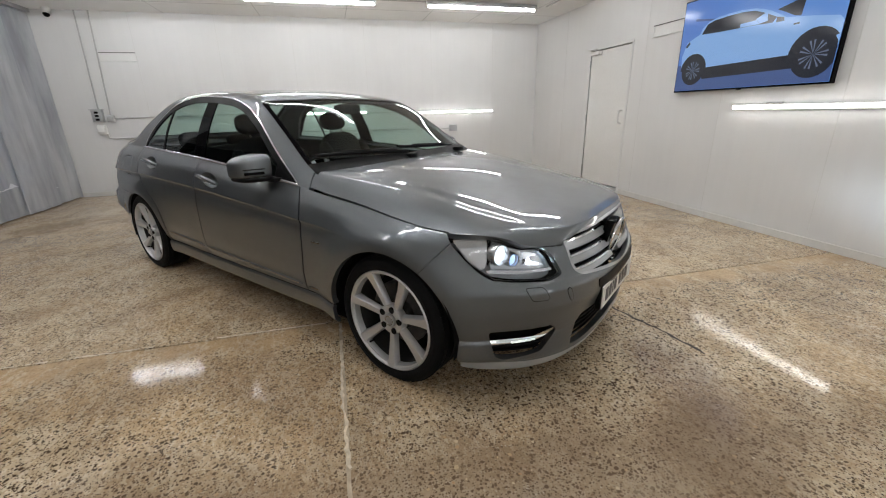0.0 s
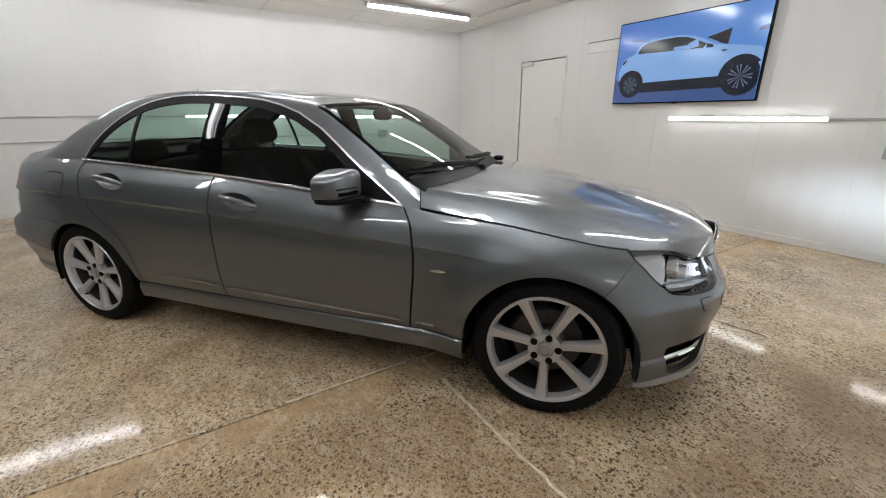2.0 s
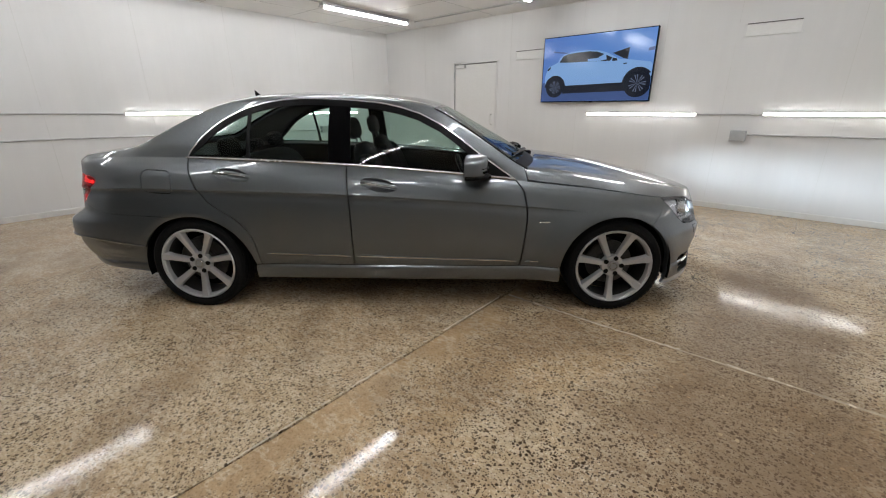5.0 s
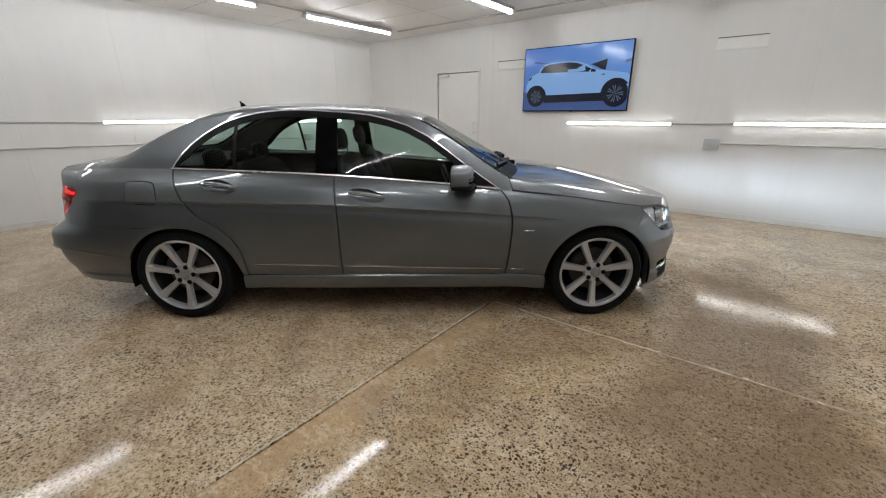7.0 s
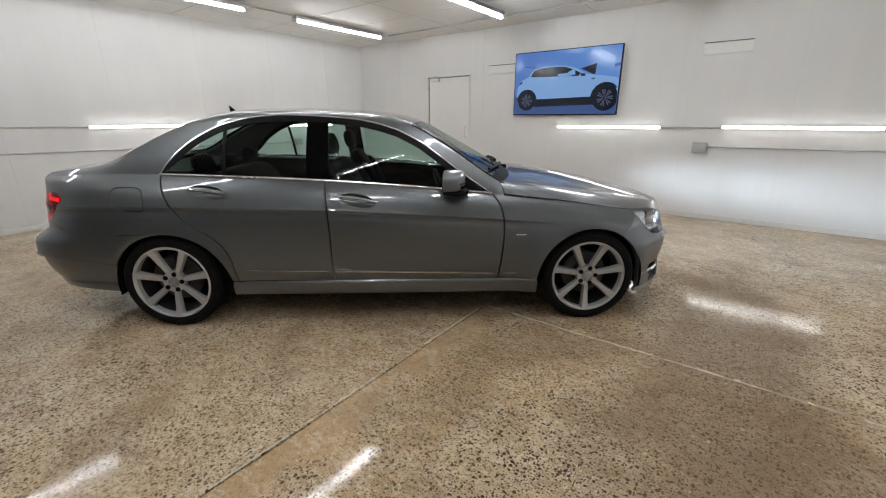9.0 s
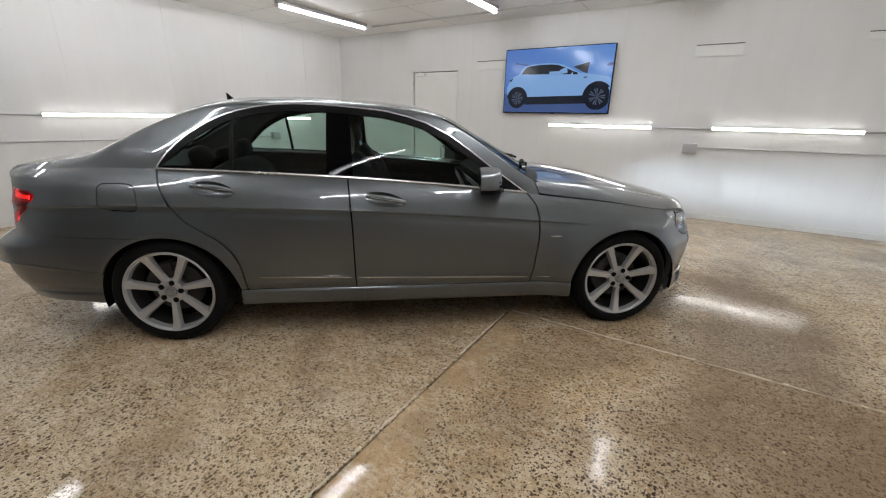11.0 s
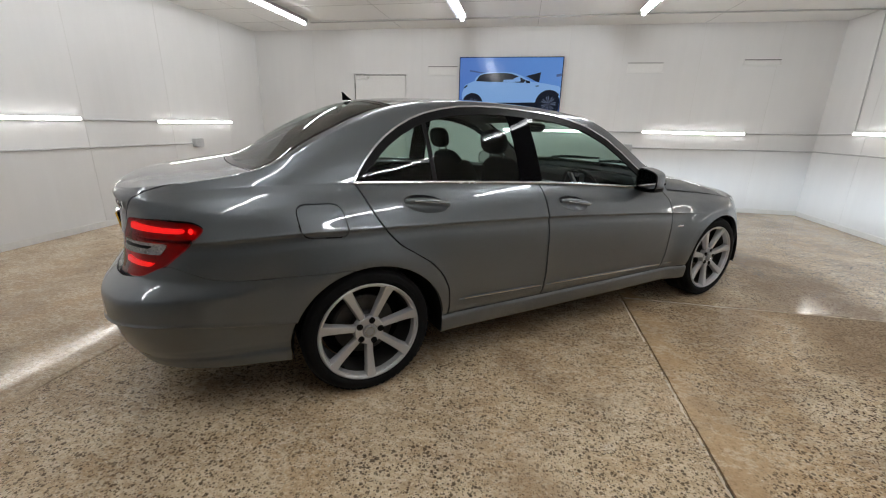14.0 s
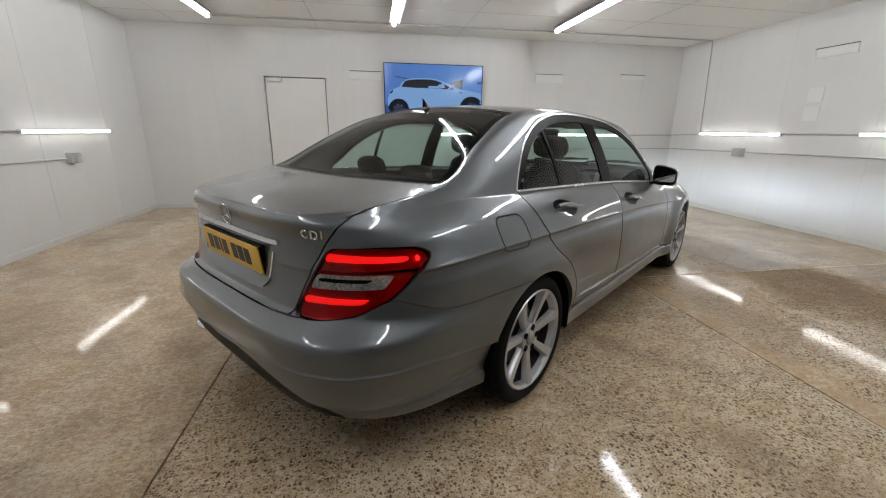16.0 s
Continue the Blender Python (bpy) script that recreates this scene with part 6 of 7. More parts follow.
    for pu, pz, r, gl, deep in ((1.165, 0.676, 0.036, GLOW_HEAD, 0.040), (1.250, 0.652, 0.024, GLOW_BLUE, 0.048)):
        k = int(np.argmin(np.hypot(head_lens.p[:, 0] - head_lens.p[:, 1] - pu, head_lens.p[:, 2] - pz)))
        hx, hy, hz = head_lens.p[k] - head_lens.n[k] * deep
        m = pose(hx, s * hy, hz, 0, 0, 90 + s * 14)
        bm = bmesh.new()
        lathe(bm, [(r * 1.28, 0.02), (r * 1.28, -0.012), (r * 1.16, -0.02), (r * 1.05, -0.012), (r * 1.0, 0.03)], 32)
        bmesh.ops.transform(bm, matrix=m, verts=bm.verts)
        pr = part("projector", bm, LAMP_SILVER, head, "chrome projector ring", True)
        bm = bmesh.new()
        bmesh.ops.create_uvsphere(bm, u_segments=24, v_segments=14, radius=r, matrix=m @ Matrix.Diagonal((1, 0.55, 1, 1)))
        part("bulb_lens", bm, gl, pr, "lit projector lens", True)
    # the beam: a lamp behind the lens, with a shield that cuts it off upwards
    k = int(np.argmin(np.hypot(head_lens.p[:, 0] - head_lens.p[:, 1] - 1.30, head_lens.p[:, 2] - 0.640)))
    out = Vector((head_lens.n[k][0], s * head_lens.n[k][1], 0)).normalized()
    at = Vector((head_lens.p[k][0], s * head_lens.p[k][1], head_lens.p[k][2])) - out * 0.026
    li = bpy.data.lights.new("dipped_beam", "SPOT")
    li.energy, li.spot_size, li.spot_blend, li.shadow_soft_size, li.color = BEAM, radians(135), 0.9, 0.0006, (0.74, 0.87, 1.0)
    beam = new("dipped_beam", li)
    beam.parent = head
    aim = Vector((1, 0, 0))
    out = (out + 2 * aim).normalized()
    beam.matrix_basis = look(at, at + aim + Vector((0, 0, 0.02)))
    m = Matrix.Translation(at + out * 0.005) @ out.to_track_quat("X", "Z").to_matrix().to_4x4()
    part("beam_shield", boxed(-0.0005, 0.0005, -0.011, 0.011, -0.011, -0.0010, m=m), DARK, head, "dark shield below the beam")
    part("beam_shield", boxed(-0.0005, 0.0005, -0.011, 0.011, 0.00008, 0.011, m=m), DARK, head, "dark shield above the beam")

# ---- wheels ----


def rim_mesh():
    bm = bmesh.new()
    prof = [(0.246, -0.004), (0.2475, 0.004), (0.243, 0.009), (0.2385, 0.008), (0.2365, 0.001), (0.2335, -0.003), (0.2285, -0.004), (0.226, -0.012), (0.2235, -0.028), (0.2225, -0.032)]
    lathe(bm, prof, 84)
    return bm


def barrel_mesh():
    bm = bmesh.new()
    lathe(bm, [(0.2225, -0.032), (0.221, -0.06), (0.219, -0.17)], 72)
    return bm


def spoke_mesh(a):
    """One flat-faced spoke with chamfered flanks, running out to the rim."""
    bm = bmesh.new()
    rings = []
    d, s = Vector((math.cos(a), 0, math.sin(a))), Vector((-math.sin(a), 0, math.cos(a)))
    for i in range(9):
        k = i / 8
        r = 0.045 + k * 0.193
        w = 0.0150 + 0.0070 * k + 0.005 * max(0, k - 0.8) * 5
        face = -0.020 + 0.024 * k ** 1.4
        c = d * r
        sec = [(-w - 0.004, -0.045 + 0.012 * k), (-w, face - 0.006), (-w + 0.004, face), (0, face + 0.0015), (w - 0.004, face), (w, face - 0.006), (w + 0.004, -0.045 + 0.012 * k)]
        rings.append([bm.verts.new(c + s * u + Vector((0, h, 0))) for u, h in sec])
    for p, q in zip(rings, rings[1:]):
        for j in range(6):
            bm.faces.new((p[j], p[j + 1], q[j + 1], q[j]))
        bm.faces.new((p[6], p[0], q[0], q[6]))
    bm.faces.new(rings[-1])
    bmesh.ops.recalc_face_normals(bm, faces=bm.faces)
    return bm


def tyre_mesh():
    bm = bmesh.new()
    prof = [(0.240, -0.20), (0.262, -0.215), (0.288, -0.218), (0.303, -0.208), (0.3115, -0.192)]
    for c in (-0.165, -0.125, -0.085, -0.045):
        prof += [(0.3125, c - 0.008), (0.3125, c - 0.004), (0.3055, c - 0.003), (0.3055, c + 0.003), (0.3125, c + 0.004)]
    prof += [(0.3115, -0.020), (0.3045, -0.006), (0.2965, 0.003), (0.2955, 0.0045), (0.287, 0.008), (0.270, 0.0095), (0.2695, 0.011), (0.258, 0.010), (0.2475, 0.003), (0.240, -0.006)]
    lathe(bm, prof, 96)
    # tread blocks on the shoulder
    for k in range(64):
        a = 2 * math.pi * k / 64
        m = Matrix.Rotation(-a, 4, "Y")
        box(bm, 0.3085, 0.3135, -0.030, -0.012, -0.011, 0.011, m=m)
    return bm


def hub_mesh():
    bm = bmesh.new()
    lathe(bm, [(0.074, -0.05), (0.072, -0.020), (0.068, -0.0125), (0.063, -0.0115), (0.040, -0.013), (0.037, -0.017), (0.0, -0.017)], 40)
    return bm


# the dark grey holds the shade behind the spokes
BARREL = plain("barrel_shade_grey", (0.035, 0.034, 0.033), 0.55, 0.3, vary=0.3, scale=30)

DISC = plain("dark_brake_steel", (0.075, 0.073, 0.070), 0.5, 0.6, vary=0.4, scale=25)


def make_wheel(name):
    w = empty(name)
    w.parent = car
    rim = part("rim", rim_mesh(), SILVER, w, "silver seven-spoke alloy rim", True)
    for k in range(7):
        part("spoke", spoke_mesh(-math.pi / 2 + 2 * math.pi * k / 7), SILVER, rim, "", True)
    part("barrel", barrel_mesh(), BARREL, rim, "inner barrel, shade put into its dark grey", True)
    part("hub", hub_mesh(), SILVER, rim, "", True)
    # dark discs on the hub face stand in for the shaded bolt holes
    for k in range(5):
        a = math.pi / 2 + 0.25 + 2 * math.pi * k / 5
        bm = bmesh.new()
        lathe(bm, [(0.0155, -0.016), (0.0155, -0.0095), (0.0130, -0.0085), (0.0105, -0.0085), (0.0095, -0.011), (0.0, -0.011)], 16)
        bmesh.ops.transform(bm, matrix=Matrix.Translation((0.055 * math.cos(a), 0.0008, 0.055 * math.sin(a))), verts=bm.verts)
        part("bolt", bm, BLACK_TRIM, rim, "dark raised disc in place of a shaded bolt hole", True)
    bm = bmesh.new()
    lathe(bm, [(0.033, -0.016), (0.033, -0.008), (0.030, -0.0055), (0.0, -0.004)], 32)
    part("centre_cap", bm, LATH, rim, "grey centre cap", True)
    bm = bmesh.new()
    ring(bm, 0.022, 0.0018, 32, None, 6)
    bmesh.ops.transform(bm, matrix=Matrix.Translation((0, -0.0045, 0)), verts=bm.verts)
    part("cap_ring", bm, CHROME, rim, "", True)
    bm = bmesh.new()
    tube(bm, (0.214 * math.cos(-0.85), -0.03, 0.214 * math.sin(-0.85)), (0.206 * math.cos(-0.85), 0.0, 0.206 * math.sin(-0.85)), 0.005, 8)
    part("valve", bm, BLACK_TRIM, rim, "black valve")
    part("tyre", tyre_mesh(), RUBBER, w, "black low-profile tyre", True)
    bm = bmesh.new()
    lathe(bm, [(0.06, -0.06), (0.075, -0.066), (0.078, -0.095), (0.150, -0.097), (0.150, -0.118), (0.06, -0.118)], 48)
    part("brake_disc", bm, DISC, w, "dark steel brake disc", True)
    bm = bmesh.new()
    rows = []
    for i in range(9):
        a = math.radians(15 + i * 9)
        d = Vector((math.cos(a), 0, math.sin(a)))
        rows.append([bm.verts.new(d * r + Vector((0, h, 0))) for r, h in ((0.10, -0.135), (0.10, -0.075), (0.155, -0.07), (0.165, -0.08), (0.165, -0.135))])
    for p, q in zip(rows, rows[1:]):
        for j in range(5):
            bm.faces.new((p[j], p[(j + 1) % 5], q[(j + 1) % 5], q[j]))
    bm.faces.new(rows[0])
    bm.faces.new(rows[-1])
    bmesh.ops.recalc_face_normals(bm, faces=bm.faces)
    part("caliper", bm, DISC, w, "grey brake caliper")
    bm = bmesh.new()
    lathe(bm, [(0.0, -0.10), (0.205, -0.14), (0.205, -0.16), (0.0, -0.16)], 40)
    part("back_plate", bm, DARK, w, "black back plate", True)
    return w


wheel = make_wheel("wheel")
FACE = 0.868
wheel.matrix_basis = pose(-1.38, -FACE, 0.3125, 0, 0, 180)
for x, s in ((1.38, -1), (-1.38, 1), (1.38, 1)):
    o = copy_thing(wheel, pose(x, s * FACE, 0.3125, 0, 0, 180 if s < 0 else 0))

# ---- handles, mirrors, wipers, aerial ----


def blob(bm, c, r, e=(2.6, 2.6, 2.6), nu=28, nv=16, m=None):
    """A soft-cornered block: a superellipsoid."""
    f = lambda v, p: math.copysign(abs(v) ** (2 / p), v)                       # noqa: E731
    rows = []
    for i in range(nv + 1):
        b = math.pi * (i / nv - 0.5)
        row = []
        for j in range(nu):
            a = 2 * math.pi * j / nu
            p = Vector((r[0] * f(math.cos(b), e[2]) * f(math.cos(a), e[0]), r[1] * f(math.cos(b), e[2]) * f(math.sin(a), e[1]), r[2] * f(math.sin(b), e[2])))
            row.append(bm.verts.new((m @ p if m is not None else p) + Vector(c)))
        rows.append(row)
    for p, q in zip(rows, rows[1:]):
        for j in range(nu):
            bm.faces.new((p[j], p[(j + 1) % nu], q[(j + 1) % nu], q[j]))
    bmesh.ops.remove_doubles(bm, verts=bm.verts, dist=1e-6)
    bmesh.ops.recalc_face_normals(bm, faces=bm.faces)
    return bm


def body_y(x, z):
    return float(side_y(np.array([x]), np.array([z]), top_z(np.array([x])))[0])


for key, x0, z0, x1, z1 in (("r", -1.185, 0.917, -0.955, 0.885), ("f", -0.25, 0.862, -0.02, 0.825)):
    for mirrored in (False, True):
        s = 1 if mirrored else -1
        xm, zm = (x0 + x1) / 2, (z0 + z1) / 2
        tilt = math.atan2(z1 - z0, x1 - x0)
        ym = body_y(xm, zm)
        lean = math.atan2(body_y(xm, zm - 0.03) - body_y(xm, zm + 0.03), 0.06)
        m = Matrix.Translation((xm, s * ym, zm)) @ Matrix.Rotation(-tilt, 4, "Y") @ Matrix.Rotation(s * lean, 4, "X")
        L = abs(x1 - x0)
        panel("handle_bowl", bowls[key], PAINT, doors[key, mirrored], "hollow bowl behind the handle", lip=0, mirrored=mirrored)
        bm = bmesh.new()
        rows = []
        for i in range(15):
            k = i / 14
            u = -L / 2 + L * k
            out = 0.012 + 0.024 * math.sin(math.pi * min(1, max(0, (k * 1.02)))) ** 0.6
            hh = 0.0155 * (0.55 + 0.45 * math.sin(math.pi * min(0.95, 0.12 + k * 0.8)))
            sec = []
            for j in range(10):
                a = 2 * math.pi * j / 10
                sec.append(bm.verts.new((u, s * (out + 0.009 * math.cos(a)), 0.001 + hh * math.sin(a))))
            rows.append(sec)
        for p, q in zip(rows, rows[1:]):
            for j in range(10):
                bm.faces.new((p[j], p[(j + 1) % 10], q[(j + 1) % 10], q[j]))
        bm.faces.new(rows[0])
        bm.faces.new(rows[-1])
        bmesh.ops.recalc_face_normals(bm, faces=bm.faces)
        bmesh.ops.transform(bm, matrix=m, verts=bm.verts)
        h = part("handle", bm, PAINT, doors[key, mirrored], "grey pull handle", True)
        bm = bmesh.new()
        box(bm, -L / 2 + 0.03, L / 2 - 0.012, s * 0.0405 - 0.003, s * 0.0405 + 0.003, -0.009, -0.005, bevel=0.001, m=m)
        part("handle_trim", bm, CHROME, h, "thin chrome edge")

for s in (-1, 1):
    door = doors["f", s > 0]
    bm = bmesh.new()
    blob(bm, (0, 0, 0), (0.084, 0.086, 0.060), (2.8, 3.6, 4.6), 48, 28)
    for v in bm.verts:
        # the shell tapers towards its tip and leans back
        k = (s * v.co.y) / 0.086
        v.co.z *= 1 - 0.13 * k
        v.co.z += 0.006 * (1 - k * k) - 0.008 * k
        v.co.x -= 0.030 * k
    # the open back holds a black bezel and the glass, turned a little towards the driver
    back = Vector((0.086, s * 0.022, 0)).normalized()
    cut = bmesh.ops.bisect_plane(bm, geom=bm.verts[:] + bm.edges[:] + bm.faces[:], plane_co=(-0.046, 0, 0), plane_no=back, clear_inner=True)
    along = Vector((-back.y, back.x, 0))
    edge = [v.co.copy() for v in cut["geom_cut"] if isinstance(v, bmesh.types.BMVert)]
    mid = sum(edge, Vector()) / len(edge)
    edge.sort(key=lambda p: math.atan2(p.z - mid.z, (p - mid).dot(along)))
    m = pose(0.450, s * 0.900, 0.960, 0, 0, -s * 6)
    bmesh.ops.transform(bm, matrix=m, verts=bm.verts)
    lower = bmesh.ops.bisect_plane(bm, geom=bm.verts[:] + bm.edges[:] + bm.faces[:], plane_co=(0, 0, 0.917), plane_no=(0, 0, 1), clear_inner=True)
    mirror = part("door_mirror", bm, PAINT, door, "grey door mirror with black foot", True)
    bm = bmesh.new()
    blob(bm, (0.458, s * 0.896, 0.905), (0.084, 0.086, 0.021), (2.8, 3.6, 2.6), 36, 12)
    for v in bm.verts:
        v.co.x -= 0.028 * (s * v.co.y - 0.896) / 0.086
    bmesh.ops.bisect_plane(bm, geom=bm.verts[:] + bm.edges[:] + bm.faces[:], plane_co=m @ Vector((-0.043, 0, 0)), plane_no=m.to_3x3() @ back, clear_inner=True)
    box(bm, 0.46, 0.565, s * 0.75 if s > 0 else -0.84, 0.84 if s > 0 else -0.75, 0.882, 0.902, bevel=0.006)
    part("foot", bm, BLACK_TRIM, mirror, "black mirror foot", True)
    bm = bmesh.new()
    bezel = [[bm.verts.new(m @ (mid + (p - mid) * k - back * d)) for p in edge] for k, d in ((1.0, 0.0), (0.985, 0.003), (0.90, 0.003), (0.88, -0.002))]
    for a, b in zip(bezel, bezel[1:]):
        for i in range(len(edge)):
            bm.faces.new((a[i], a[(i + 1) % len(edge)], b[(i + 1) % len(edge)], b[i]))
    bmesh.ops.recalc_face_normals(bm, faces=bm.faces)
    part("bezel", bm, BLACK_TRIM, mirror, "black mirror bezel")
    bm = bmesh.new()
    pane = [bm.verts.new(m @ (mid + (p - mid) * 0.885 - back * 0.0005)) for p in edge]
    bm.faces.new(pane)
    rear = bmesh.ops.extrude_face_region(bm, geom=bm.faces[:])
    for v in rear["geom"]:
        if isinstance(v, bmesh.types.BMVert):
            v.co += m.to_3x3() @ back * 0.003
    bmesh.ops.recalc_face_normals(bm, faces=bm.faces)
    part("mirror_glass", bm, CHROME, mirror, "mirror glass")
    bm = bmesh.new()
    box(bm, 0.524, 0.537, s * 0.83 - 0.05, s * 0.83 + 0.05, 0.930, 0.944, bevel=0.003, m=Matrix.Translation((0, s * 0.060, 0)) @ Matrix.Translation((0.45, s * 0.83, 0)) @ Matrix.Rotation(radians(s * 20), 4, "Z") @ Matrix.Translation((-0.45, -s * 0.83, 0)))
    part("indicator", bm, BLACK_GLOSS, mirror, "dark slim indicator")
    bm = bmesh.new()
    box(bm, 0.520, 0.534, s * 0.83 - 0.054, s * 0.83 + 0.054, 0.955, 0.961, bevel=0.002, m=Matrix.Translation((0, s * 0.060, 0)) @ Matrix.Translation((0.45, s * 0.83, 0)) @ Matrix.Rotation(radians(s * 20), 4, "Z") @ Matrix.Translation((-0.45, -s * 0.83, 0)))
    part("groove", bm, BLACK_TRIM, mirror, "dark groove")
    # side repeater badge and lower door strips
    wingp = body_y(0.90, 0.615)
    bm = bmesh.new()
    blob(bm, (0.915, s * (wingp + 0.001), 0.612), (0.044, 0.0028, 0.0055), (3.0, 3, 2.4), 20, 8)
    part("wing_badge", bm, CHROME, car, "small chrome wing badge", True)
    for xa, xb in ((-0.90, -0.345), (-0.305, 0.745), (0.80, 0.945)):
        bm = bmesh.new()
        rows = []
        for i in range(25):
            x = xa + (xb - xa) * i / 24
            z = 0.392 - (x + 0.89) * 0.0275
            y = body_y(x, z)
            end = min(1, 6 * min(i, 24 - i) / 24 + 0.15)
            rows.append([bm.verts.new((x, s * (y + dy), z + dz * end)) for dy, dz in ((0.0, -0.012), (0.008, -0.010), (0.011, 0.0), (0.008, 0.006), (0.0, 0.009))])
        for p, q in zip(rows, rows[1:]):
            for j in range(4):
                bm.faces.new((p[j], p[j + 1], q[j + 1], q[j]))
        bmesh.ops.recalc_face_normals(bm, faces=bm.faces)
        part("rub_strip", bm, PAINT, doors["r", s > 0] if xb < 0 else doors["f", s > 0] if xb < 0.78 else car, "slim painted rubbing strip", True)
        # chrome line laid on to imitate the highlight along the strip's top
        bm = bmesh.new()
        box(bm, xa + 0.03, xb - 0.02, -0.002, 0.002, -0.0022, 0.0022)
        for v in bm.verts:
            x = v.co.x
            z = 0.3965 - (x + 0.89) * 0.0275
            v.co.y = s * (body_y(x, z) + 0.0105) + v.co.y
            v.co.z += z
        part("highlight_line", bm, CHROME, doors["r", s > 0] if xb < 0 else doors["f", s > 0] if xb < 0.78 else car, "thin chrome line in place of a highlight")


def deck_height(x, y):
    return float(roof_z(x) - (roof_z(x) - rail_z(x)) * abs(y / rail_y(x)) ** 2.3)


# wipers
for y0, yl in ((-0.10, -0.66), (0.42, -0.14)):
    bm = bmesh.new()
    pts = []
    for i in range(14):
        k = i / 13
        y = y0 + (yl - y0) * k
        x = 0.905 - 0.10 * (y / 0.6) ** 2 - 0.02 - 0.05 * k
        pts.append((x, y, deck_height(x, y) + 0.018))
    pipe(bm, pts, 0.009, 6)
    pipe(bm, [(p[0] - 0.004, p[1], p[2] + 0.010) for p in pts[2:11]], 0.006, 6)
    box(bm, 0.87, 0.93, y0 - 0.03, y0 + 0.03, 0.955, 0.985, bevel=0.008)
    part("wiper", bm, BLACK_TRIM, car, "black windscreen wiper", True)
# roof aerial
bm = bmesh.new()
rows = []
for i in range(8):
    k = i / 7
    L, wd = 0.026 * (1 - k) ** 1.4 + 0.006, 0.014 * (1 - k) + 0.002
    cx = -1.200 - 0.030 * k
    zz = deck_height(-1.165, 0) + 0.044 * k - 0.004
    rows.append([bm.verts.new((cx + L * math.cos(2 * math.pi * j / 14), wd * math.sin(2 * math.pi * j / 14), zz)) for j in range(14)])
for p, q in zip(rows, rows[1:]):
    for j in range(14):
        bm.faces.new((p[j], p[(j + 1) % 14], q[(j + 1) % 14], q[j]))
bm.faces.new(rows[-1])
bmesh.ops.recalc_face_normals(bm, faces=bm.faces)
part("roof_aerial", bm, BLACK_GLOSS, car, "dark shark-fin roof aerial", True)
# exhaust tip
bm = bmesh.new()
blob(bm, (-2.30, 0.52, 0.275), (0.075, 0.07, 0.032), (6, 2.4, 2.4), 24, 10)
part("exhaust_tip", bm, CHROME, car, "oval chrome exhaust outlet", True)

# ---- inside the car ----


def cushion(name, c, r, e, mat, parent, label="", m=None):
    bm = bmesh.new()
    blob(bm, c, r, e, 28, 16, m)
    return part(name, bm, mat, parent, label, True)


def seat(y):
    s = empty("front_seat")
    s.parent = car
    s.location = (0.0, y, 0.0)
    s["label"] = "black leather front seat with headrest"
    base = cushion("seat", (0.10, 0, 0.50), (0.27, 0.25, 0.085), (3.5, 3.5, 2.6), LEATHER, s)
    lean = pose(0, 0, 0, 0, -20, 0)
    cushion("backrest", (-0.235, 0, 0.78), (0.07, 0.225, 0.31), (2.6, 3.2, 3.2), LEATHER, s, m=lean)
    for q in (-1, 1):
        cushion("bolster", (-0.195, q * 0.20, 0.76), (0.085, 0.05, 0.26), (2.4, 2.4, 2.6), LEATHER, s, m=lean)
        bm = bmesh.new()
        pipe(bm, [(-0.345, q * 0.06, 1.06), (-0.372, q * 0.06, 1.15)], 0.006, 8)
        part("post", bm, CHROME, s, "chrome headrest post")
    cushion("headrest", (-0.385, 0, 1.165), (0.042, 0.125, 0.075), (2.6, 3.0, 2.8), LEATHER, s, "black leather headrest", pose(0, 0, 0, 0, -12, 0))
    return s


seat(-0.37)
seat(0.37)
rear = empty("rear_bench")
rear.parent = car
rear["label"] = "black leather rear bench with headrests"
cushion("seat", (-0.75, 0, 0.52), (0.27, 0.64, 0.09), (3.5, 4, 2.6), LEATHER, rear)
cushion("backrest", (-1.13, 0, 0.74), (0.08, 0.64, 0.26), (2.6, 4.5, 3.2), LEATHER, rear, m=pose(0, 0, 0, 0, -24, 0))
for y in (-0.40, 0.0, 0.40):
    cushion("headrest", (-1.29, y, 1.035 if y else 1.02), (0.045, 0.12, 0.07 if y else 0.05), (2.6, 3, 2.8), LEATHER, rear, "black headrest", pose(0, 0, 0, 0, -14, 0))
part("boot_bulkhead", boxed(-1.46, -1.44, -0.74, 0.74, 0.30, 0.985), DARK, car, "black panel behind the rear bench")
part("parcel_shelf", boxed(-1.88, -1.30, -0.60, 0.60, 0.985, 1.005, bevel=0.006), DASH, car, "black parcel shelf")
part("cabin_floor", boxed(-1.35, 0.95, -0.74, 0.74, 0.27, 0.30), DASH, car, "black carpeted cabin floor")
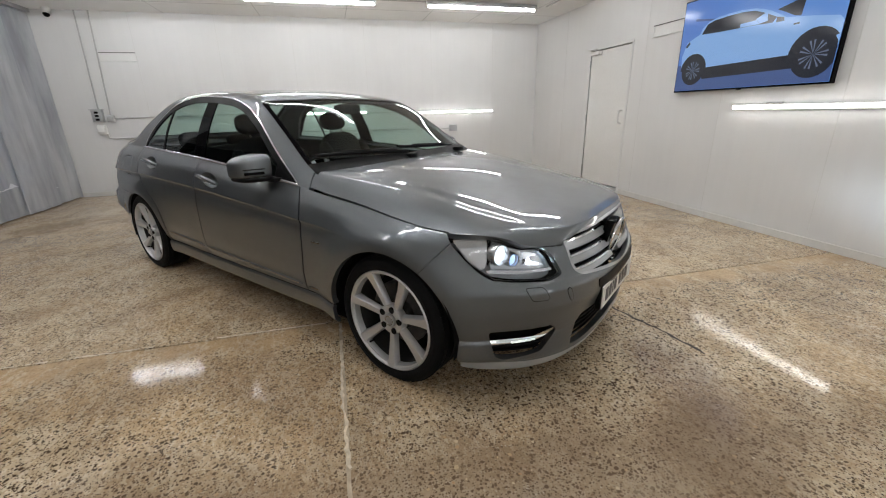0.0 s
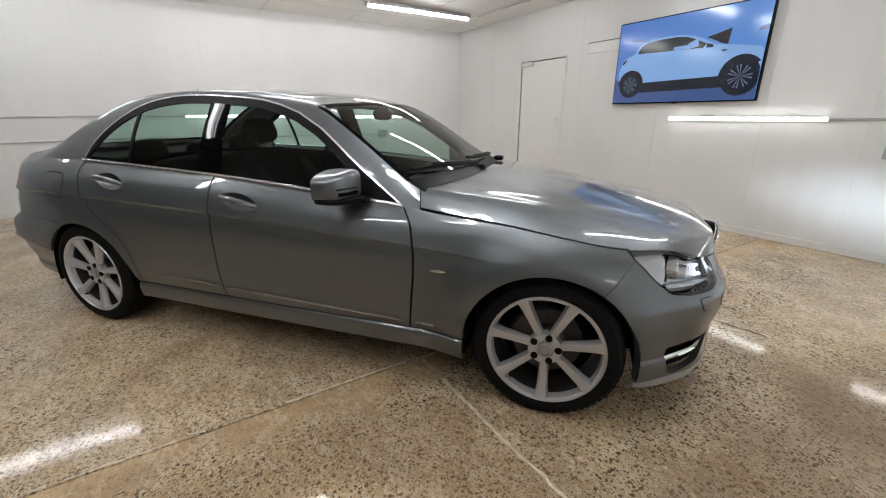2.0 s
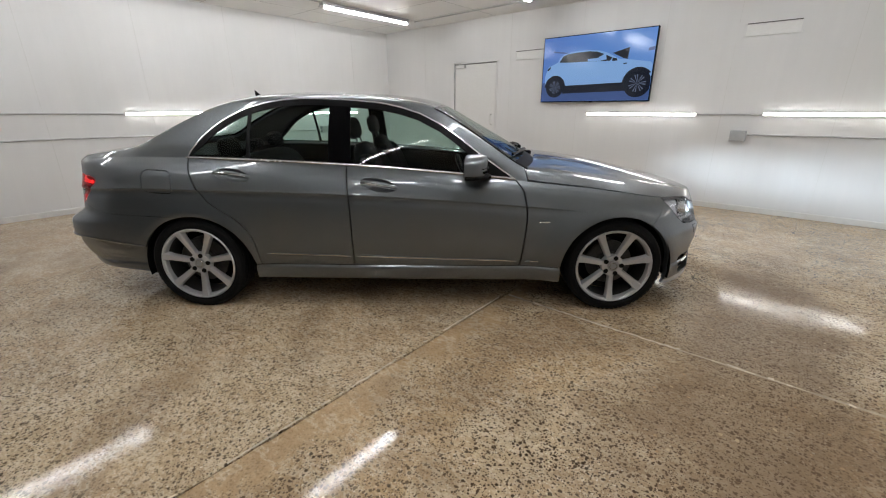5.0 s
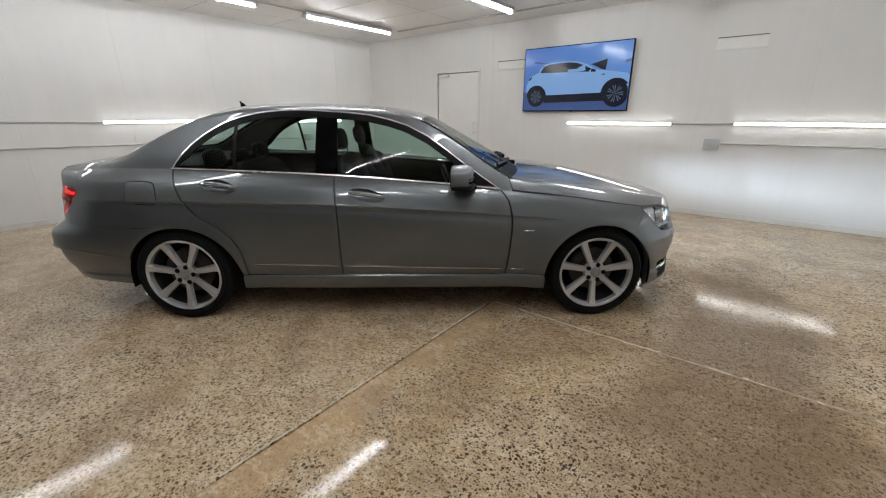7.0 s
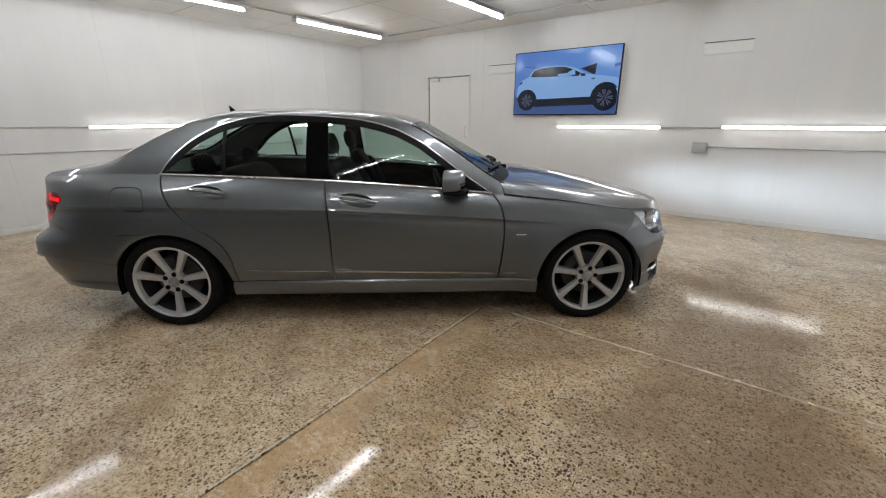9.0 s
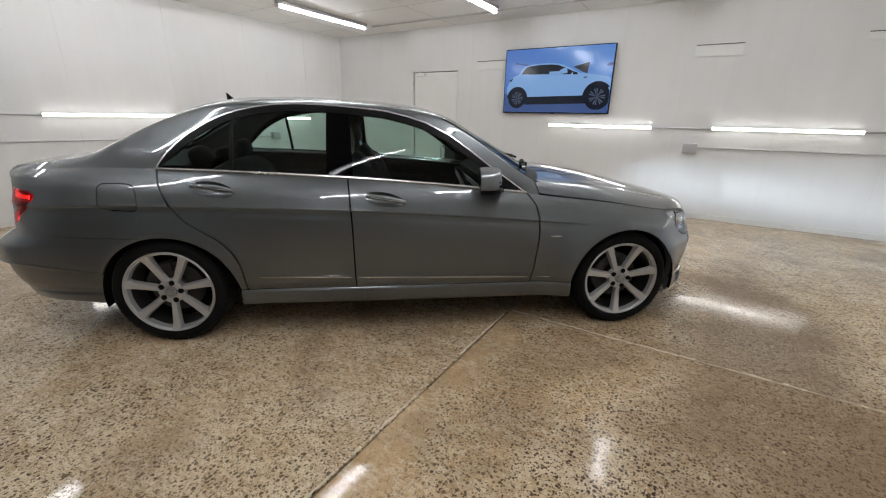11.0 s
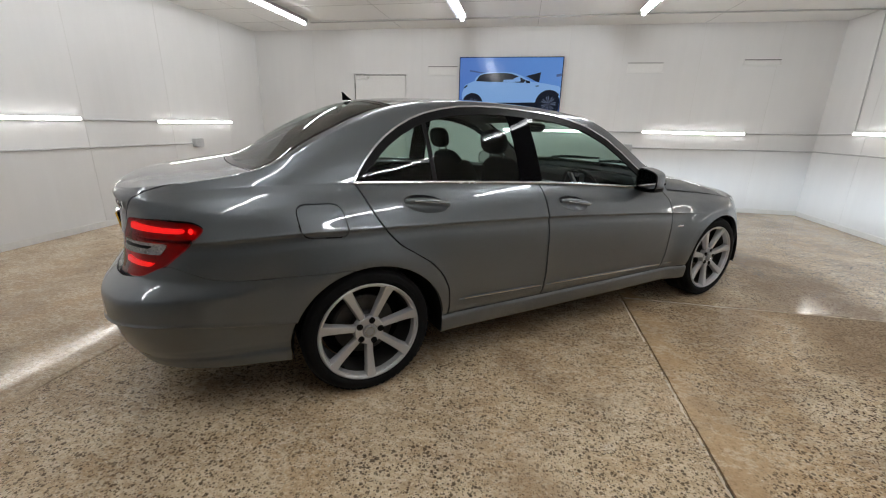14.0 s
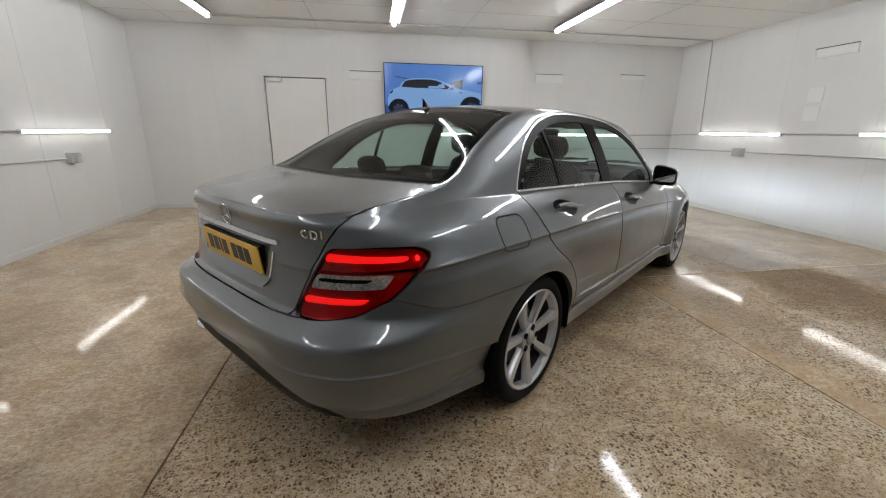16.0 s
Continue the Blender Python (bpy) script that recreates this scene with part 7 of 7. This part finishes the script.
# dashboard
bm = bmesh.new()
rows = []
for i in range(15):
    y = -0.74 + 1.48 * i / 14
    hump = 0.035 * math.exp(-(((y + 0.37) / 0.16) ** 2))
    sec = [(0.90, 0.88), (0.82, 0.915), (0.70, 0.925 + hump * 0.5), (0.60, 0.915 + hump), (0.555, 0.885 + hump * 0.8), (0.545, 0.80), (0.60, 0.66), (0.72, 0.55)]
    rows.append([bm.verts.new((x, y, z)) for x, z in sec])
for p, q in zip(rows, rows[1:]):
    for j in range(7):
        bm.faces.new((p[j], q[j], q[j + 1], p[j + 1]))
bmesh.ops.recalc_face_normals(bm, faces=bm.faces)
dash = part("dashboard", bm, DASH, car, "black dashboard", True)
part("trim_strip", boxed(0.537, 0.546, -0.72, 0.72, 0.79, 0.825, bevel=0.003), STEEL, dash, "brushed metal trim strip")
part("centre_console", boxed(-0.25, 0.62, -0.115, 0.115, 0.30, 0.60, bevel=0.03), DASH, car, "black centre console")
# steering wheel on the near side
sw = empty("steering_wheel")
sw.parent = car
sw["label"] = "black leather steering wheel"
sw.matrix_basis = pose(0.43, -0.37, 0.80, 0, -24, 0) @ pose(0, 0, 0, 0, 0, 90)
bm = bmesh.new()
ring(bm, 0.183, 0.015, 48, None, 10)
part("wheel_rim", bm, LEATHER, sw, smooth=True)
cushion("boss", (0, 0.02, 0), (0.075, 0.035, 0.06), (2.6, 2.6, 2.6), DASH, sw)
for a in (0, 180, 250, 290):
    bm = bmesh.new()
    box(bm, 0.05, 0.178, 0.005, 0.022, -0.017, 0.017, bevel=0.004, m=Matrix.Rotation(radians(a), 4, "Y"))
    part("spoke", bm, STEEL if a > 200 else DASH, sw)
# interior mirror and sun visors
cushion("rear_view_mirror", (0.245, 0.0, 1.255), (0.022, 0.115, 0.034), (3, 3.5, 3), BLACK_TRIM, car, "black interior mirror")
for y in (-0.36, 0.36):
    part("sun_visor", boxed(-0.075, 0.075, -0.19, 0.19, -0.008, 0.008, bevel=0.006, m=pose(0.13, y, 1.31, 0, 14, 0)), HEADLINER, car, "grey sun visor, darkened for cabin shade")
